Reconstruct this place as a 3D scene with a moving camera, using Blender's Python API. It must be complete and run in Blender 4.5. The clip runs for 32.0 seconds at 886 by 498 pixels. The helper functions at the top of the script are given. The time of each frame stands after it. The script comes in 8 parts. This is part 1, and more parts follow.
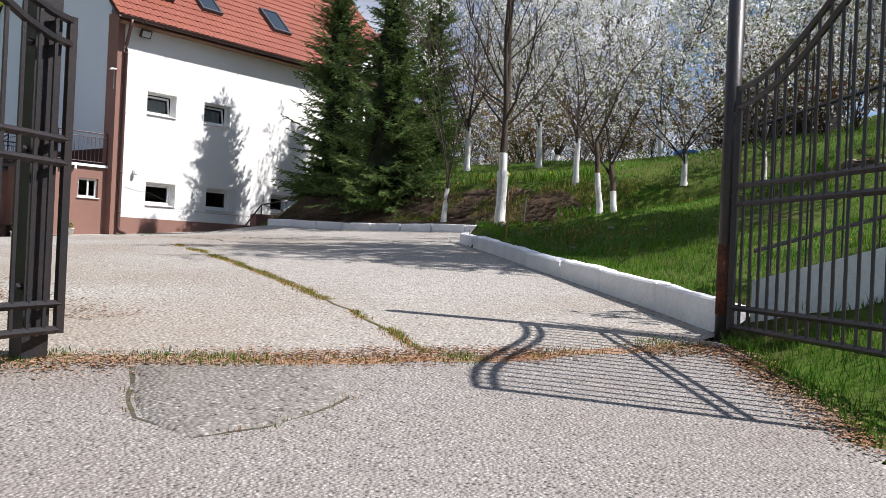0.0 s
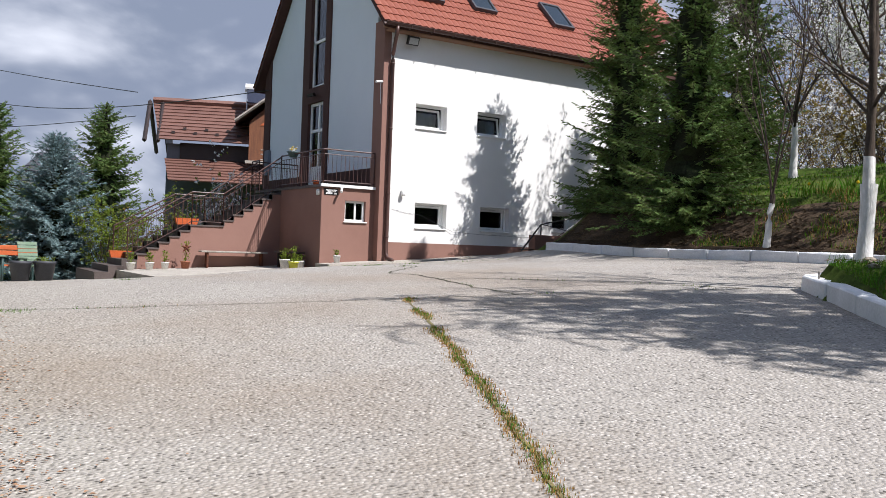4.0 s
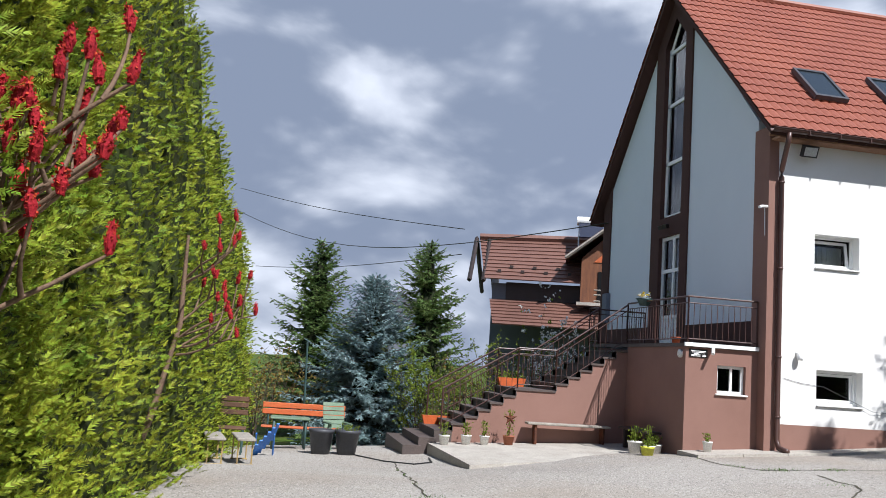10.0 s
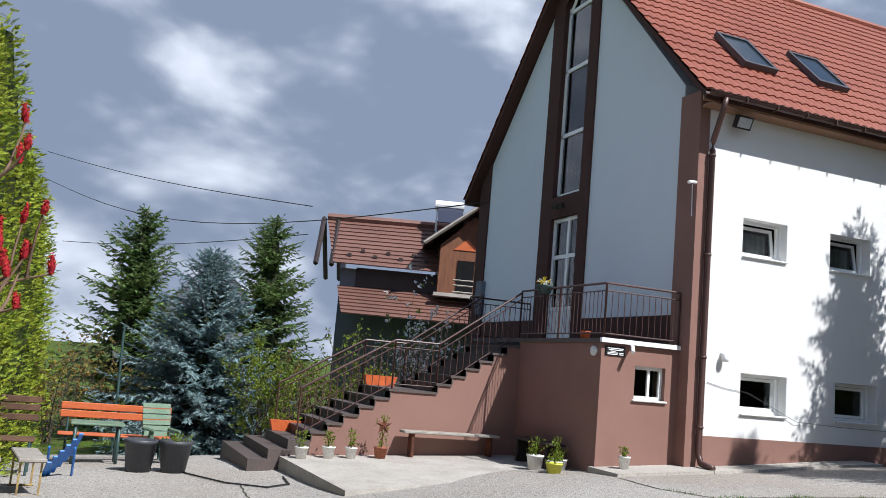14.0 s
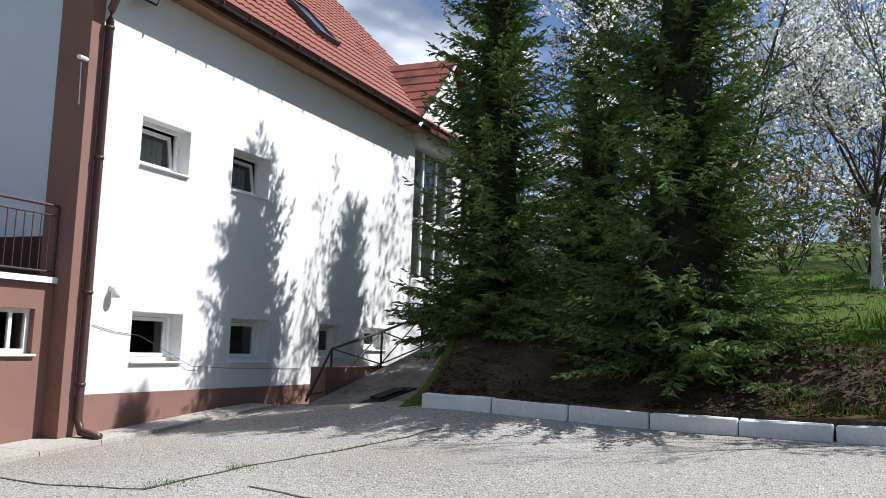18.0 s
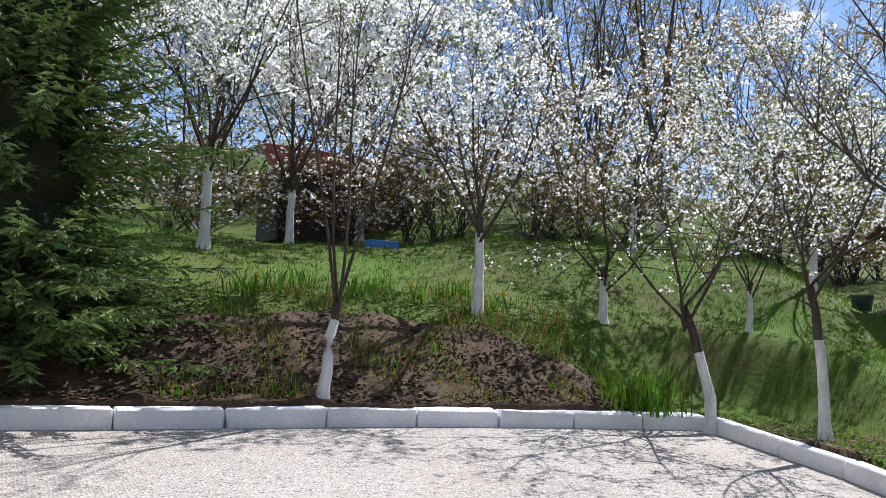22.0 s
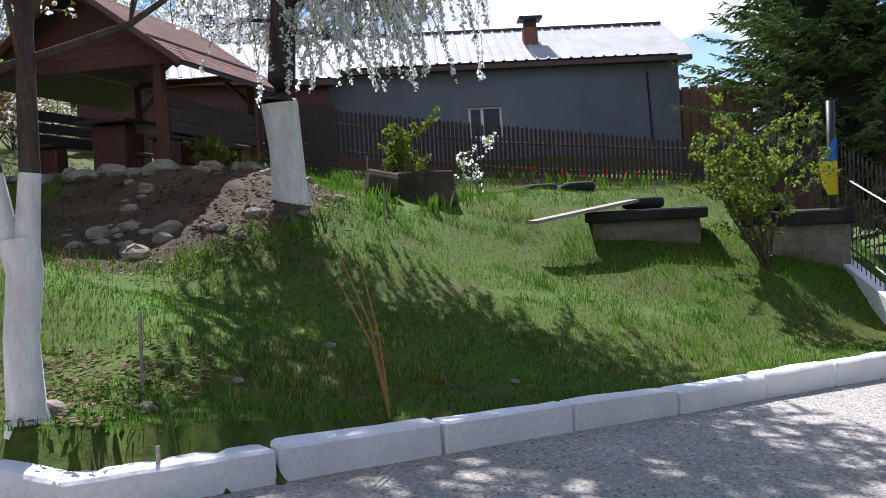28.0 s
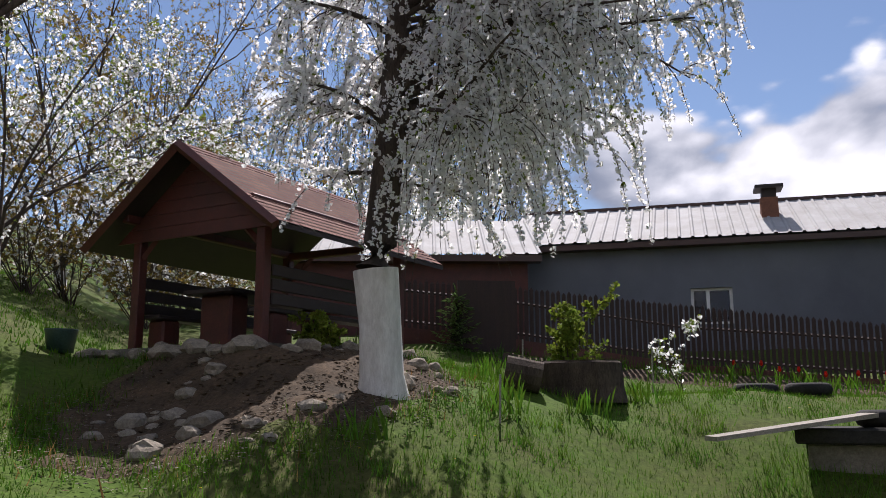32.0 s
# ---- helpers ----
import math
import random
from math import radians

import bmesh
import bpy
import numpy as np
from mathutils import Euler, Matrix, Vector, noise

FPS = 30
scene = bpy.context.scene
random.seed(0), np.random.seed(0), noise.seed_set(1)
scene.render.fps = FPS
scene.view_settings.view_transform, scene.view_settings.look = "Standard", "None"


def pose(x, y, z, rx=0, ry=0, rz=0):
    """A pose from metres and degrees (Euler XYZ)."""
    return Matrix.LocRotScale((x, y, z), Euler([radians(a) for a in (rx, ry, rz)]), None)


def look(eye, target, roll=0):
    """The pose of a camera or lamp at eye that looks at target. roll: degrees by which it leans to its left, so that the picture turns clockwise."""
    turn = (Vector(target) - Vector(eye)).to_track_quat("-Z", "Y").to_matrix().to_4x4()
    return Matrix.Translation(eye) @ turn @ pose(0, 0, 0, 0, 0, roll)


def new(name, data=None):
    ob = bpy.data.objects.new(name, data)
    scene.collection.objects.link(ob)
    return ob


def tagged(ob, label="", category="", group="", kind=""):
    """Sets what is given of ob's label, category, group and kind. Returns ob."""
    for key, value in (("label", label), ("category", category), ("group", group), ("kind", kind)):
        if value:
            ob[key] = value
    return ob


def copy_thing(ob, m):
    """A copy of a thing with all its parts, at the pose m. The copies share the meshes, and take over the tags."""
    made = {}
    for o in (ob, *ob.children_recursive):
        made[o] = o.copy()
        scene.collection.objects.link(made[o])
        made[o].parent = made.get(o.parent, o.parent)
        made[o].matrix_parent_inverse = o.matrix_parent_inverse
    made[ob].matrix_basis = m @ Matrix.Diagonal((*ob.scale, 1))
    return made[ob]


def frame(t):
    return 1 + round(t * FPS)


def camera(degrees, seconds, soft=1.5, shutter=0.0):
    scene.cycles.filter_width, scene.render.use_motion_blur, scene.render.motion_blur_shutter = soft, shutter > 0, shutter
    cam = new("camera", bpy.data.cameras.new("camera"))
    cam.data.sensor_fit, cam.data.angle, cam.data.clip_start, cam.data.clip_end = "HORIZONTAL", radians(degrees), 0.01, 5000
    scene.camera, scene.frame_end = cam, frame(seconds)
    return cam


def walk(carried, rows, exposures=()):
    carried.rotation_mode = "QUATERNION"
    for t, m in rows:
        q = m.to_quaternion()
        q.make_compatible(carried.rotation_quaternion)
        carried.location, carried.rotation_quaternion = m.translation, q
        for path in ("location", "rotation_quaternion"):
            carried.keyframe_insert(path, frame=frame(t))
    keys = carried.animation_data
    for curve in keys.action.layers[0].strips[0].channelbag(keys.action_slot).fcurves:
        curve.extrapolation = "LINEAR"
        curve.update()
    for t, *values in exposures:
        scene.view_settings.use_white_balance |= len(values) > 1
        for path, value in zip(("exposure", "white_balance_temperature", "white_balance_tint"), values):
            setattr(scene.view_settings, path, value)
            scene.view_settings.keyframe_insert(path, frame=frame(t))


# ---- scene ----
cam = camera(54.0, 32.0, soft=0.8)
PATH = [
    (0, (0.001, -0.061, 1.430), (-1.252, 1.498, 1.439), 2.60),
    (0.5, (-0.339, 0.348, 1.530), (-1.594, 1.905, 1.530), 2.30),
    (1, (-0.632, 0.808, 1.575), (-1.909, 2.347, 1.550), 2.10),
    (1.5, (-0.950, 1.190, 1.622), (-2.300, 2.665, 1.568), 1.80),
    (2, (-1.267, 1.533, 1.730), (-2.689, 2.936, 1.642), 1.70),
    (2.5, (-1.601, 1.913, 1.822), (-3.162, 3.160, 1.721), 1.70),
    (3, (-2.049, 2.233, 1.879), (-3.696, 3.367, 1.823), 2.10),
    (3.5, (-2.453, 2.538, 1.917), (-4.127, 3.632, 1.898), 2.20),
    (5.5, (-3.861, 3.569, 2.413), (-5.713, 4.322, 2.378), 2.30),
    (6, (-4.329, 3.631, 2.494), (-6.243, 4.208, 2.440), 2.60),
    (6.5, (-4.741, 3.728, 2.521), (-6.688, 4.181, 2.457), 2.60),
    (7, (-5.170, 3.805, 2.625), (-7.137, 4.161, 2.557), 3.00),
    (7.5, (-5.666, 3.817, 2.645), (-7.636, 4.152, 2.580), 3.10),
    (8, (-6.110, 3.930, 2.669), (-8.083, 4.256, 2.629), 3.30),
    (8.5, (-6.554, 4.042, 2.765), (-8.528, 4.367, 2.783), 4.00),
    (9, (-7.042, 4.087, 2.813), (-9.014, 4.414, 2.897), 4.10),
    (9.5, (-7.533, 4.184, 2.830), (-9.496, 4.540, 2.974), 3.90),
    (10, (-7.993, 4.222, 2.850), (-9.943, 4.583, 3.107), 4.00),
    (10.5, (-8.495, 4.235, 2.853), (-10.430, 4.656, 3.130), 3.60),
    (11, (-8.961, 4.299, 2.825), (-10.873, 4.810, 3.112), 3.50),
    (11.5, (-9.405, 4.288, 2.831), (-11.304, 4.844, 3.116), 4.80),
    (12, (-9.908, 4.220, 2.838), (-11.799, 4.804, 3.124), 5.40),
    (12.5, (-10.400, 4.206, 2.836), (-12.288, 4.802, 3.123), 6.20),
    (13, (-10.875, 4.201, 2.814), (-12.761, 4.801, 3.100), 6.50),
    (13.5, (-11.383, 4.156, 2.814), (-13.271, 4.760, 3.079), 5.90),
    (14, (-11.782, 4.227, 2.803), (-13.619, 4.970, 3.078), 5.10),
    (14.5, (-12.158, 4.260, 2.829), (-13.874, 5.245, 3.120), 4.40),
    (15, (-12.696, 4.234, 2.892), (-14.261, 5.440, 3.202), 3.20),
    (15.5, (-13.226, 4.350, 2.873), (-14.664, 5.706, 3.177), 3.30),
    (17.5, (-14.775, 5.390, 2.890), (-15.751, 7.123, 3.098), 2.60),
    (18, (-15.188, 5.654, 2.892), (-15.995, 7.470, 3.113), 2.10),
    (18.5, (-15.527, 5.936, 2.903), (-16.294, 7.771, 3.115), 2.80),
    (19, (-15.987, 6.176, 2.951), (-16.732, 8.021, 3.153), 3.43),
    (19.5, (-16.387, 6.228, 3.039), (-16.842, 8.164, 3.251), 2.78),
    (20, (-16.703, 6.483, 3.104), (-16.950, 8.458, 3.303), 2.35),
    (20.5, (-16.908, 6.866, 3.169), (-16.961, 8.855, 3.365), 2.79),
    (21, (-17.138, 7.221, 3.154), (-16.750, 9.171, 3.369), 2.46),
    (21.5, (-17.285, 7.614, 3.109), (-16.582, 9.476, 3.302), 2.70),
    (22, (-17.261, 8.058, 3.051), (-16.362, 9.836, 3.234), 3.00),
    (22.5, (-17.219, 8.497, 3.047), (-16.052, 10.110, 3.238), 2.81),
    (23, (-17.135, 8.893, 3.067), (-15.702, 10.272, 3.277), 2.20),
    (23.5, (-16.898, 9.245, 3.038), (-15.284, 10.403, 3.269), 1.60),
    (24, (-16.666, 9.598, 3.008), (-14.925, 10.557, 3.230), 1.31),
    (24.5, (-16.331, 9.861, 3.002), (-14.470, 10.595, 3.023), 1.04),
    (25, (-15.911, 9.970, 2.959), (-13.976, 10.469, 2.891), 1.48),
    (25.5, (-15.472, 10.026, 2.946), (-13.501, 10.348, 2.840), 1.50),
    (27.5, (-13.798, 9.995, 2.985), (-11.824, 10.268, 2.820), -2.07),
    (28, (-13.396, 9.894, 3.004), (-11.445, 10.325, 2.918), -3.04),
    (28.5, (-13.017, 9.863, 3.090), (-11.104, 10.429, 3.238), -2.68),
    (29, (-12.618, 9.813, 3.161), (-10.748, 10.398, 3.561), -2.40),
    (29.5, (-12.197, 9.718, 3.157), (-10.339, 10.328, 3.577), -2.16),
    (30, (-11.744, 9.635, 3.194), (-9.901, 10.267, 3.646), -2.08),
    (30.5, (-11.321, 9.583, 3.224), (-9.509, 10.228, 3.773), -2.14),
    (31, (-10.936, 9.450, 3.182), (-9.157, 10.167, 3.751), -1.70),
    (31.5, (-10.550, 9.302, 3.144), (-8.796, 10.115, 3.654), -0.81),
    (32, (-10.176, 9.197, 3.108), (-8.467, 10.173, 3.464), -0.09),
]
EXPOSURES = [(0, 0.7, 6300, 14), (3, 0.6, 6250, 14), (6, 0.66, 6200, 13), (14, 0.55, 6000, 11), (20, 0.72, 6000, 12), (22, 0.95, 6100, 15), (23, 0.78, 6050, 17), (25, 0.78, 6050, 17), (27.5, 1.1, 5900, 15), (28.4, 1.0, 6050, 17), (29.2, 0.8, 6250, 18), (30, 0.74, 6350, 19), (31, 0.68, 6450, 19), (31.5, 0.35, 6500, 19), (32, 0.52, 6450, 19)]
walk(cam, [(t, look(eye, target, roll)) for t, eye, target, roll in PATH], EXPOSURES)

# ---- light ----
SUN_EL = radians(50)
SUN_DIR = Vector((0.905 * math.cos(SUN_EL), 0.42 * math.cos(SUN_EL), math.sin(SUN_EL))).normalized()
sun = new("sun", bpy.data.lights.new("sun", "SUN"))
sun.data.energy, sun.data.angle, sun.data.color = 4.5, radians(0.5), (1.0, 0.965, 0.91)
sun.matrix_world = look((0, 0, 60), Vector((0, 0, 60)) - SUN_DIR)
world = bpy.data.worlds.new("sky")
scene.world = world
world.use_nodes = True
nt = world.node_tree
bg = nt.nodes["Background"]
sky = nt.nodes.new("ShaderNodeTexSky")
sky.sky_type, sky.sun_disc = "NISHITA", False
sky.sun_elevation, sky.sun_rotation = SUN_EL, math.atan2(SUN_DIR.x, SUN_DIR.y)
sky.air_density, sky.dust_density, sky.ozone_density = 1.0, 0.15, 3.0
geo = nt.nodes.new("ShaderNodeTexCoord")
squash = nt.nodes.new("ShaderNodeMapping")
squash.inputs["Scale"].default_value = (1.0, 1.0, 1.9)
squash.inputs["Location"].default_value = (0.35, 0.1, 0.0)
nt.links.new(geo.outputs["Generated"], squash.inputs["Vector"])


def node(kind, **inputs):
    n = nt.nodes.new(kind)
    for key, value in inputs.items():
        n.inputs[key.replace("_", " ")].default_value = value
    return n


def math_node(op, a, b, c=None):
    n = nt.nodes.new("ShaderNodeMath")
    n.operation = op
    for i, q in enumerate((a, b, c)):
        if q is None:
            continue
        if isinstance(q, (int, float)):
            n.inputs[i].default_value = q
        else:
            nt.links.new(q, n.inputs[i])
    return n.outputs[0]


def smooth_range(value, lo, hi):
    r = node("ShaderNodeMapRange", From_Min=lo, From_Max=hi)
    r.interpolation_type = "SMOOTHSTEP"
    nt.links.new(value, r.inputs["Value"])
    return r.outputs[0]


def sky_noise(scale, detail, rough, warp=0.0):
    n = node("ShaderNodeTexNoise", Scale=scale, Detail=detail, Roughness=rough, Distortion=warp)
    nt.links.new(squash.outputs[0], n.inputs["Vector"])
    return n.outputs["Fac"]


axes = nt.nodes.new("ShaderNodeSeparateXYZ")
nt.links.new(geo.outputs["Generated"], axes.inputs[0])
puffs = node("ShaderNodeTexVoronoi", Scale=5.5, Detail=3.0, Roughness=0.55)
puffs.feature = "SMOOTH_F1"
nt.links.new(squash.outputs[0], puffs.inputs["Vector"])
billow = math_node("MULTIPLY_ADD", puffs.outputs["Distance"], -0.3, 0.15)
west = math_node("MULTIPLY", math_node("MAXIMUM", math_node("MULTIPLY_ADD", axes.outputs[0], -1.0, -0.3), 0.0), 0.55)
east = math_node("MULTIPLY", math_node("MAXIMUM", math_node("ADD", axes.outputs[0], -0.35), 0.0), 0.1)
mass = math_node("ADD", math_node("ADD", math_node("ADD", sky_noise(1.9, 8, 0.52), billow), west), east)
cover = smooth_range(mass, 0.43, 0.51)
bright = math_node("SUBTRACT", math_node("ADD", sky_noise(3.4, 9, 0.53, 0.35), math_node("MULTIPLY", billow, 1.7)), math_node("MULTIPLY", west, 0.1))
shade = math_node("MULTIPLY", smooth_range(bright, 0.2, 0.66), math_node("MULTIPLY_ADD", west, -1.05, 1.0))
cloud = nt.nodes.new("ShaderNodeMix")
cloud.data_type = "RGBA"
cloud.inputs["A"].default_value, cloud.inputs["B"].default_value = (2.7, 3.2, 4.2, 1), (13.0, 13.3, 13.8, 1)
nt.links.new(shade, cloud.inputs["Factor"])
mixed = nt.nodes.new("ShaderNodeMix")
mixed.data_type = "RGBA"
nt.links.new(cover, mixed.inputs["Factor"])
nt.links.new(sky.outputs[0], mixed.inputs["A"])
nt.links.new(cloud.outputs["Result"], mixed.inputs["B"])
nt.links.new(mixed.outputs["Result"], bg.inputs[0])
bg.inputs[1].default_value = 0.068


# ---- materials ----
def mat(name, colour, rough=0.8, second=None, scale=6.0, fine=60.0, bump=0.15, metal=0.0, spread=0.25, island=0.0, stretch=(1, 1, 1), thin=0.0):
    """Principled surface: colour drifting to a second one over patches, fine grain, relief. island: variation per piece; thin: light passing through."""
    m = bpy.data.materials.new(name)
    m.use_nodes = True
    t = m.node_tree
    b = t.nodes["Principled BSDF"]
    link = t.links.new
    co = t.nodes.new("ShaderNodeTexCoord")
    mp = t.nodes.new("ShaderNodeMapping")
    mp.inputs["Scale"].default_value = stretch
    link(co.outputs["Object"], mp.inputs["Vector"])

    def noise_node(s, d):
        n = t.nodes.new("ShaderNodeTexNoise")
        n.inputs["Scale"].default_value, n.inputs["Detail"].default_value, n.inputs["Roughness"].default_value = s, d, 0.65
        link(mp.outputs[0], n.inputs["Vector"])
        return n.outputs["Fac"]

    big, small = noise_node(scale, 6), noise_node(fine, 4)
    ramp = t.nodes.new("ShaderNodeMapRange")
    ramp.inputs["From Min"].default_value, ramp.inputs["From Max"].default_value = 0.35, 0.65
    link(big, ramp.inputs["Value"])
    a = t.nodes.new("ShaderNodeMix")
    a.data_type = "RGBA"
    second = second or tuple(c * (1 - spread) for c in colour)
    a.inputs["A"].default_value, a.inputs["B"].default_value = (*colour, 1), (*second, 1)
    link(ramp.outputs[0], a.inputs["Factor"])
    hsv = t.nodes.new("ShaderNodeHueSaturation")
    link(a.outputs["Result"], hsv.inputs["Color"])
    val = t.nodes.new("ShaderNodeMapRange")
    val.inputs["From Min"].default_value, val.inputs["From Max"].default_value = 0.3, 0.7
    val.inputs["To Min"].default_value, val.inputs["To Max"].default_value = 1 - spread, 1 + spread
    link(small, val.inputs["Value"])
    last = val.outputs[0]
    if island:
        g = t.nodes.new("ShaderNodeNewGeometry")
        k = t.nodes.new("ShaderNodeMapRange")
        k.inputs["To Min"].default_value, k.inputs["To Max"].default_value = 1 - island, 1 + island
        link(g.outputs["Random Per Island"], k.inputs["Value"])
        mul = t.nodes.new("ShaderNodeMath")
        mul.operation = "MULTIPLY"
        link(last, mul.inputs[0])
        link(k.outputs[0], mul.inputs[1])
        last = mul.outputs[0]
        hue = t.nodes.new("ShaderNodeMapRange")
        hue.inputs["To Min"].default_value, hue.inputs["To Max"].default_value = 0.5 - island * 0.05, 0.5 + island * 0.05
        link(g.outputs["Random Per Island"], hue.inputs["Value"])
        link(hue.outputs[0], hsv.inputs["Hue"])
    link(last, hsv.inputs["Value"])
    link(hsv.outputs[0], b.inputs["Base Color"])
    b.inputs["Roughness"].default_value, b.inputs["Metallic"].default_value = rough, metal
    b.inputs["Specular IOR Level"].default_value = 0.12 if thin or rough >= 0.75 else 0.5
    if bump:
        bp = t.nodes.new("ShaderNodeBump")
        bp.inputs["Strength"].default_value, bp.inputs["Distance"].default_value = bump, 0.01
        link(small, bp.inputs["Height"])
        link(bp.outputs[0], b.inputs["Normal"])
    if thin:
        tr = t.nodes.new("ShaderNodeBsdfTranslucent")
        link(hsv.outputs[0], tr.inputs["Color"])
        mx = t.nodes.new("ShaderNodeMixShader")
        mx.inputs[0].default_value = thin
        link(b.outputs[0], mx.inputs[1])
        link(tr.outputs[0], mx.inputs[2])
        link(mx.outputs[0], t.nodes["Material Output"].inputs[0])
    return m


def stony(name, base, light, dark, cell, patch):
    """Worn concrete with exposed pebbles: cells of differing grey in a cement ground, with large stains."""
    m = mat(name, base, 0.9, patch, 0.35, 25.0, 0.0, spread=0.16)
    t = m.node_tree
    link = t.links.new
    b = t.nodes["Principled BSDF"]
    co = [n for n in t.nodes if n.type == "TEX_COORD"][0]
    vo = t.nodes.new("ShaderNodeTexVoronoi")
    vo.inputs["Scale"].default_value = cell
    link(co.outputs["Object"], vo.inputs["Vector"])
    cr = t.nodes.new("ShaderNodeValToRGB")
    cr.color_ramp.elements[0].color, cr.color_ramp.elements[1].color = (*dark, 1), (*light, 1)
    cr.color_ramp.elements[0].position = 0.08
    for at, f in ((0.3, 0.45), (0.7, 0.62)):
        cr.color_ramp.elements.new(at).color = (*[d + (l - d) * f for d, l in zip(dark, light)], 1)
    sep = t.nodes.new("ShaderNodeSeparateColor")
    link(vo.outputs["Color"], sep.inputs[0])
    link(sep.outputs[0], cr.inputs[0])
    edge = t.nodes.new("ShaderNodeMapRange")
    edge.inputs["From Min"].default_value, edge.inputs["From Max"].default_value = 0.25, 0.6
    edge.inputs["To Min"].default_value, edge.inputs["To Max"].default_value = 0.9, 0.0
    link(vo.outputs["Distance"], edge.inputs["Value"])
    mx = t.nodes.new("ShaderNodeMix")
    mx.data_type = "RGBA"
    hs = [n for n in t.nodes if n.type == "HUE_SAT"][0]
    link(hs.outputs[0], mx.inputs["A"])
    link(cr.outputs[0], mx.inputs["B"])
    link(edge.outputs[0], mx.inputs["Factor"])
    stain = t.nodes.new("ShaderNodeTexNoise")
    stain.inputs["Scale"].default_value, stain.inputs["Detail"].default_value, stain.inputs["Roughness"].default_value = 0.17, 7, 0.62
    link(co.outputs["Object"], stain.inputs["Vector"])
    sr = t.nodes.new("ShaderNodeMapRange")
    sr.inputs["From Min"].default_value, sr.inputs["From Max"].default_value, sr.inputs["To Max"].default_value = 0.48, 0.68, 0.5
    link(stain.outputs["Fac"], sr.inputs["Value"])
    dirt = t.nodes.new("ShaderNodeMix")
    dirt.data_type = "RGBA"
    link(sr.outputs[0], dirt.inputs["Factor"])
    link(mx.outputs["Result"], dirt.inputs["A"])
    dirt.inputs["B"].default_value = (base[0] * 0.8, base[1] * 0.68, base[2] * 0.56, 1)
    link(dirt.outputs["Result"], b.inputs["Base Color"])
    bp = t.nodes.new("ShaderNodeBump")
    bp.inputs["Strength"].default_value, bp.inputs["Distance"].default_value = 1.0, 0.012
    bp.invert = True
    link(vo.outputs["Distance"], bp.inputs["Height"])
    link(bp.outputs[0], b.inputs["Normal"])
    return m


def glass(name, tint, rough=0.03):
    m = bpy.data.materials.new(name)
    m.use_nodes = True
    b = m.node_tree.nodes["Principled BSDF"]
    b.inputs["Base Color"].default_value = (*tint, 1)
    b.inputs["Roughness"].default_value, b.inputs["IOR"].default_value = rough, 1.5
    b.inputs["Transmission Weight"].default_value = 1.0
    return m


YARD = stony("worn_concrete", (0.37, 0.345, 0.31), (0.64, 0.6, 0.55), (0.075, 0.07, 0.064), 38.0, (0.3, 0.275, 0.245))
ROAD = stony("old_asphalt", (0.285, 0.26, 0.24), (0.55, 0.515, 0.48), (0.07, 0.065, 0.06), 55.0, (0.26, 0.235, 0.215))
PATCH = stony("coarse_patch", (0.2, 0.192, 0.172), (0.5, 0.48, 0.44), (0.04, 0.038, 0.035), 40.0, (0.23, 0.2, 0.18))
SMOOTH_CONCRETE = mat("smooth_concrete", (0.46, 0.43, 0.38), 0.9, (0.36, 0.33, 0.29), 1.5, 40, 0.3)
SOIL_GRASS = mat("lawn_soil", (0.06, 0.115, 0.012), 0.95, (0.075, 0.08, 0.022), 0.4, 14, 0.9, spread=0.35)
DIRT = mat("bare_soil", (0.11, 0.075, 0.047), 0.95, (0.05, 0.037, 0.025), 1.3, 22, 1.0, spread=0.4)
BLADE = mat("grass_blade", (0.125, 0.235, 0.022), 0.8, (0.06, 0.15, 0.015), 0.6, 30, 0, island=0.4, thin=0.35)
STRAW = mat("dry_grass", (0.42, 0.24, 0.085), 0.9, (0.33, 0.2, 0.08), 3, 40, 0, island=0.35, thin=0.2)
WHITE = mat("white_plaster", (0.77, 0.765, 0.745), 0.85, (0.73, 0.72, 0.695), 0.5, 90, 0.25, spread=0.03)
BROWN = mat("brown_plaster", (0.27, 0.155, 0.125), 0.88, (0.235, 0.132, 0.105), 0.6, 110, 0.35, spread=0.06)
DKBROWN = mat("dark_brown_band", (0.085, 0.045, 0.038), 0.8, (0.07, 0.038, 0.032), 0.8, 110, 0.3, spread=0.08)
GABLE = mat("pale_blue_grey_plaster", (0.68, 0.72, 0.76), 0.85, (0.645, 0.685, 0.725), 0.4, 80, 0.25, spread=0.03)
TILE = mat("red_metal_tile", (0.28, 0.088, 0.052), 0.48, (0.235, 0.07, 0.043), 0.7, 30, 0.1, spread=0.12, island=0.1)
TIMBER = mat("varnished_timber", (0.2, 0.075, 0.03), 0.6, (0.12, 0.045, 0.022), 3, 40, 0.3, stretch=(3, 3, 0.4))
TILE_BROWN = mat("brown_metal_tile", (0.19, 0.095, 0.072), 0.5, (0.15, 0.075, 0.058), 0.7, 30, 0.1, spread=0.12)
GUTTER = mat("brown_gutter", (0.075, 0.036, 0.028), 0.4, None, 3, 50, 0.05, spread=0.1)
SOFFIT = mat("wooden_soffit", (0.36, 0.20, 0.115), 0.65, (0.26, 0.135, 0.08), 2.5, 50, 0.2, stretch=(1, 0.15, 1))
PVC = mat("white_pvc", (0.82, 0.82, 0.8), 0.35, None, 3, 50, 0.0, spread=0.03)
PANE = glass("window_glass", (0.5, 0.54, 0.56))
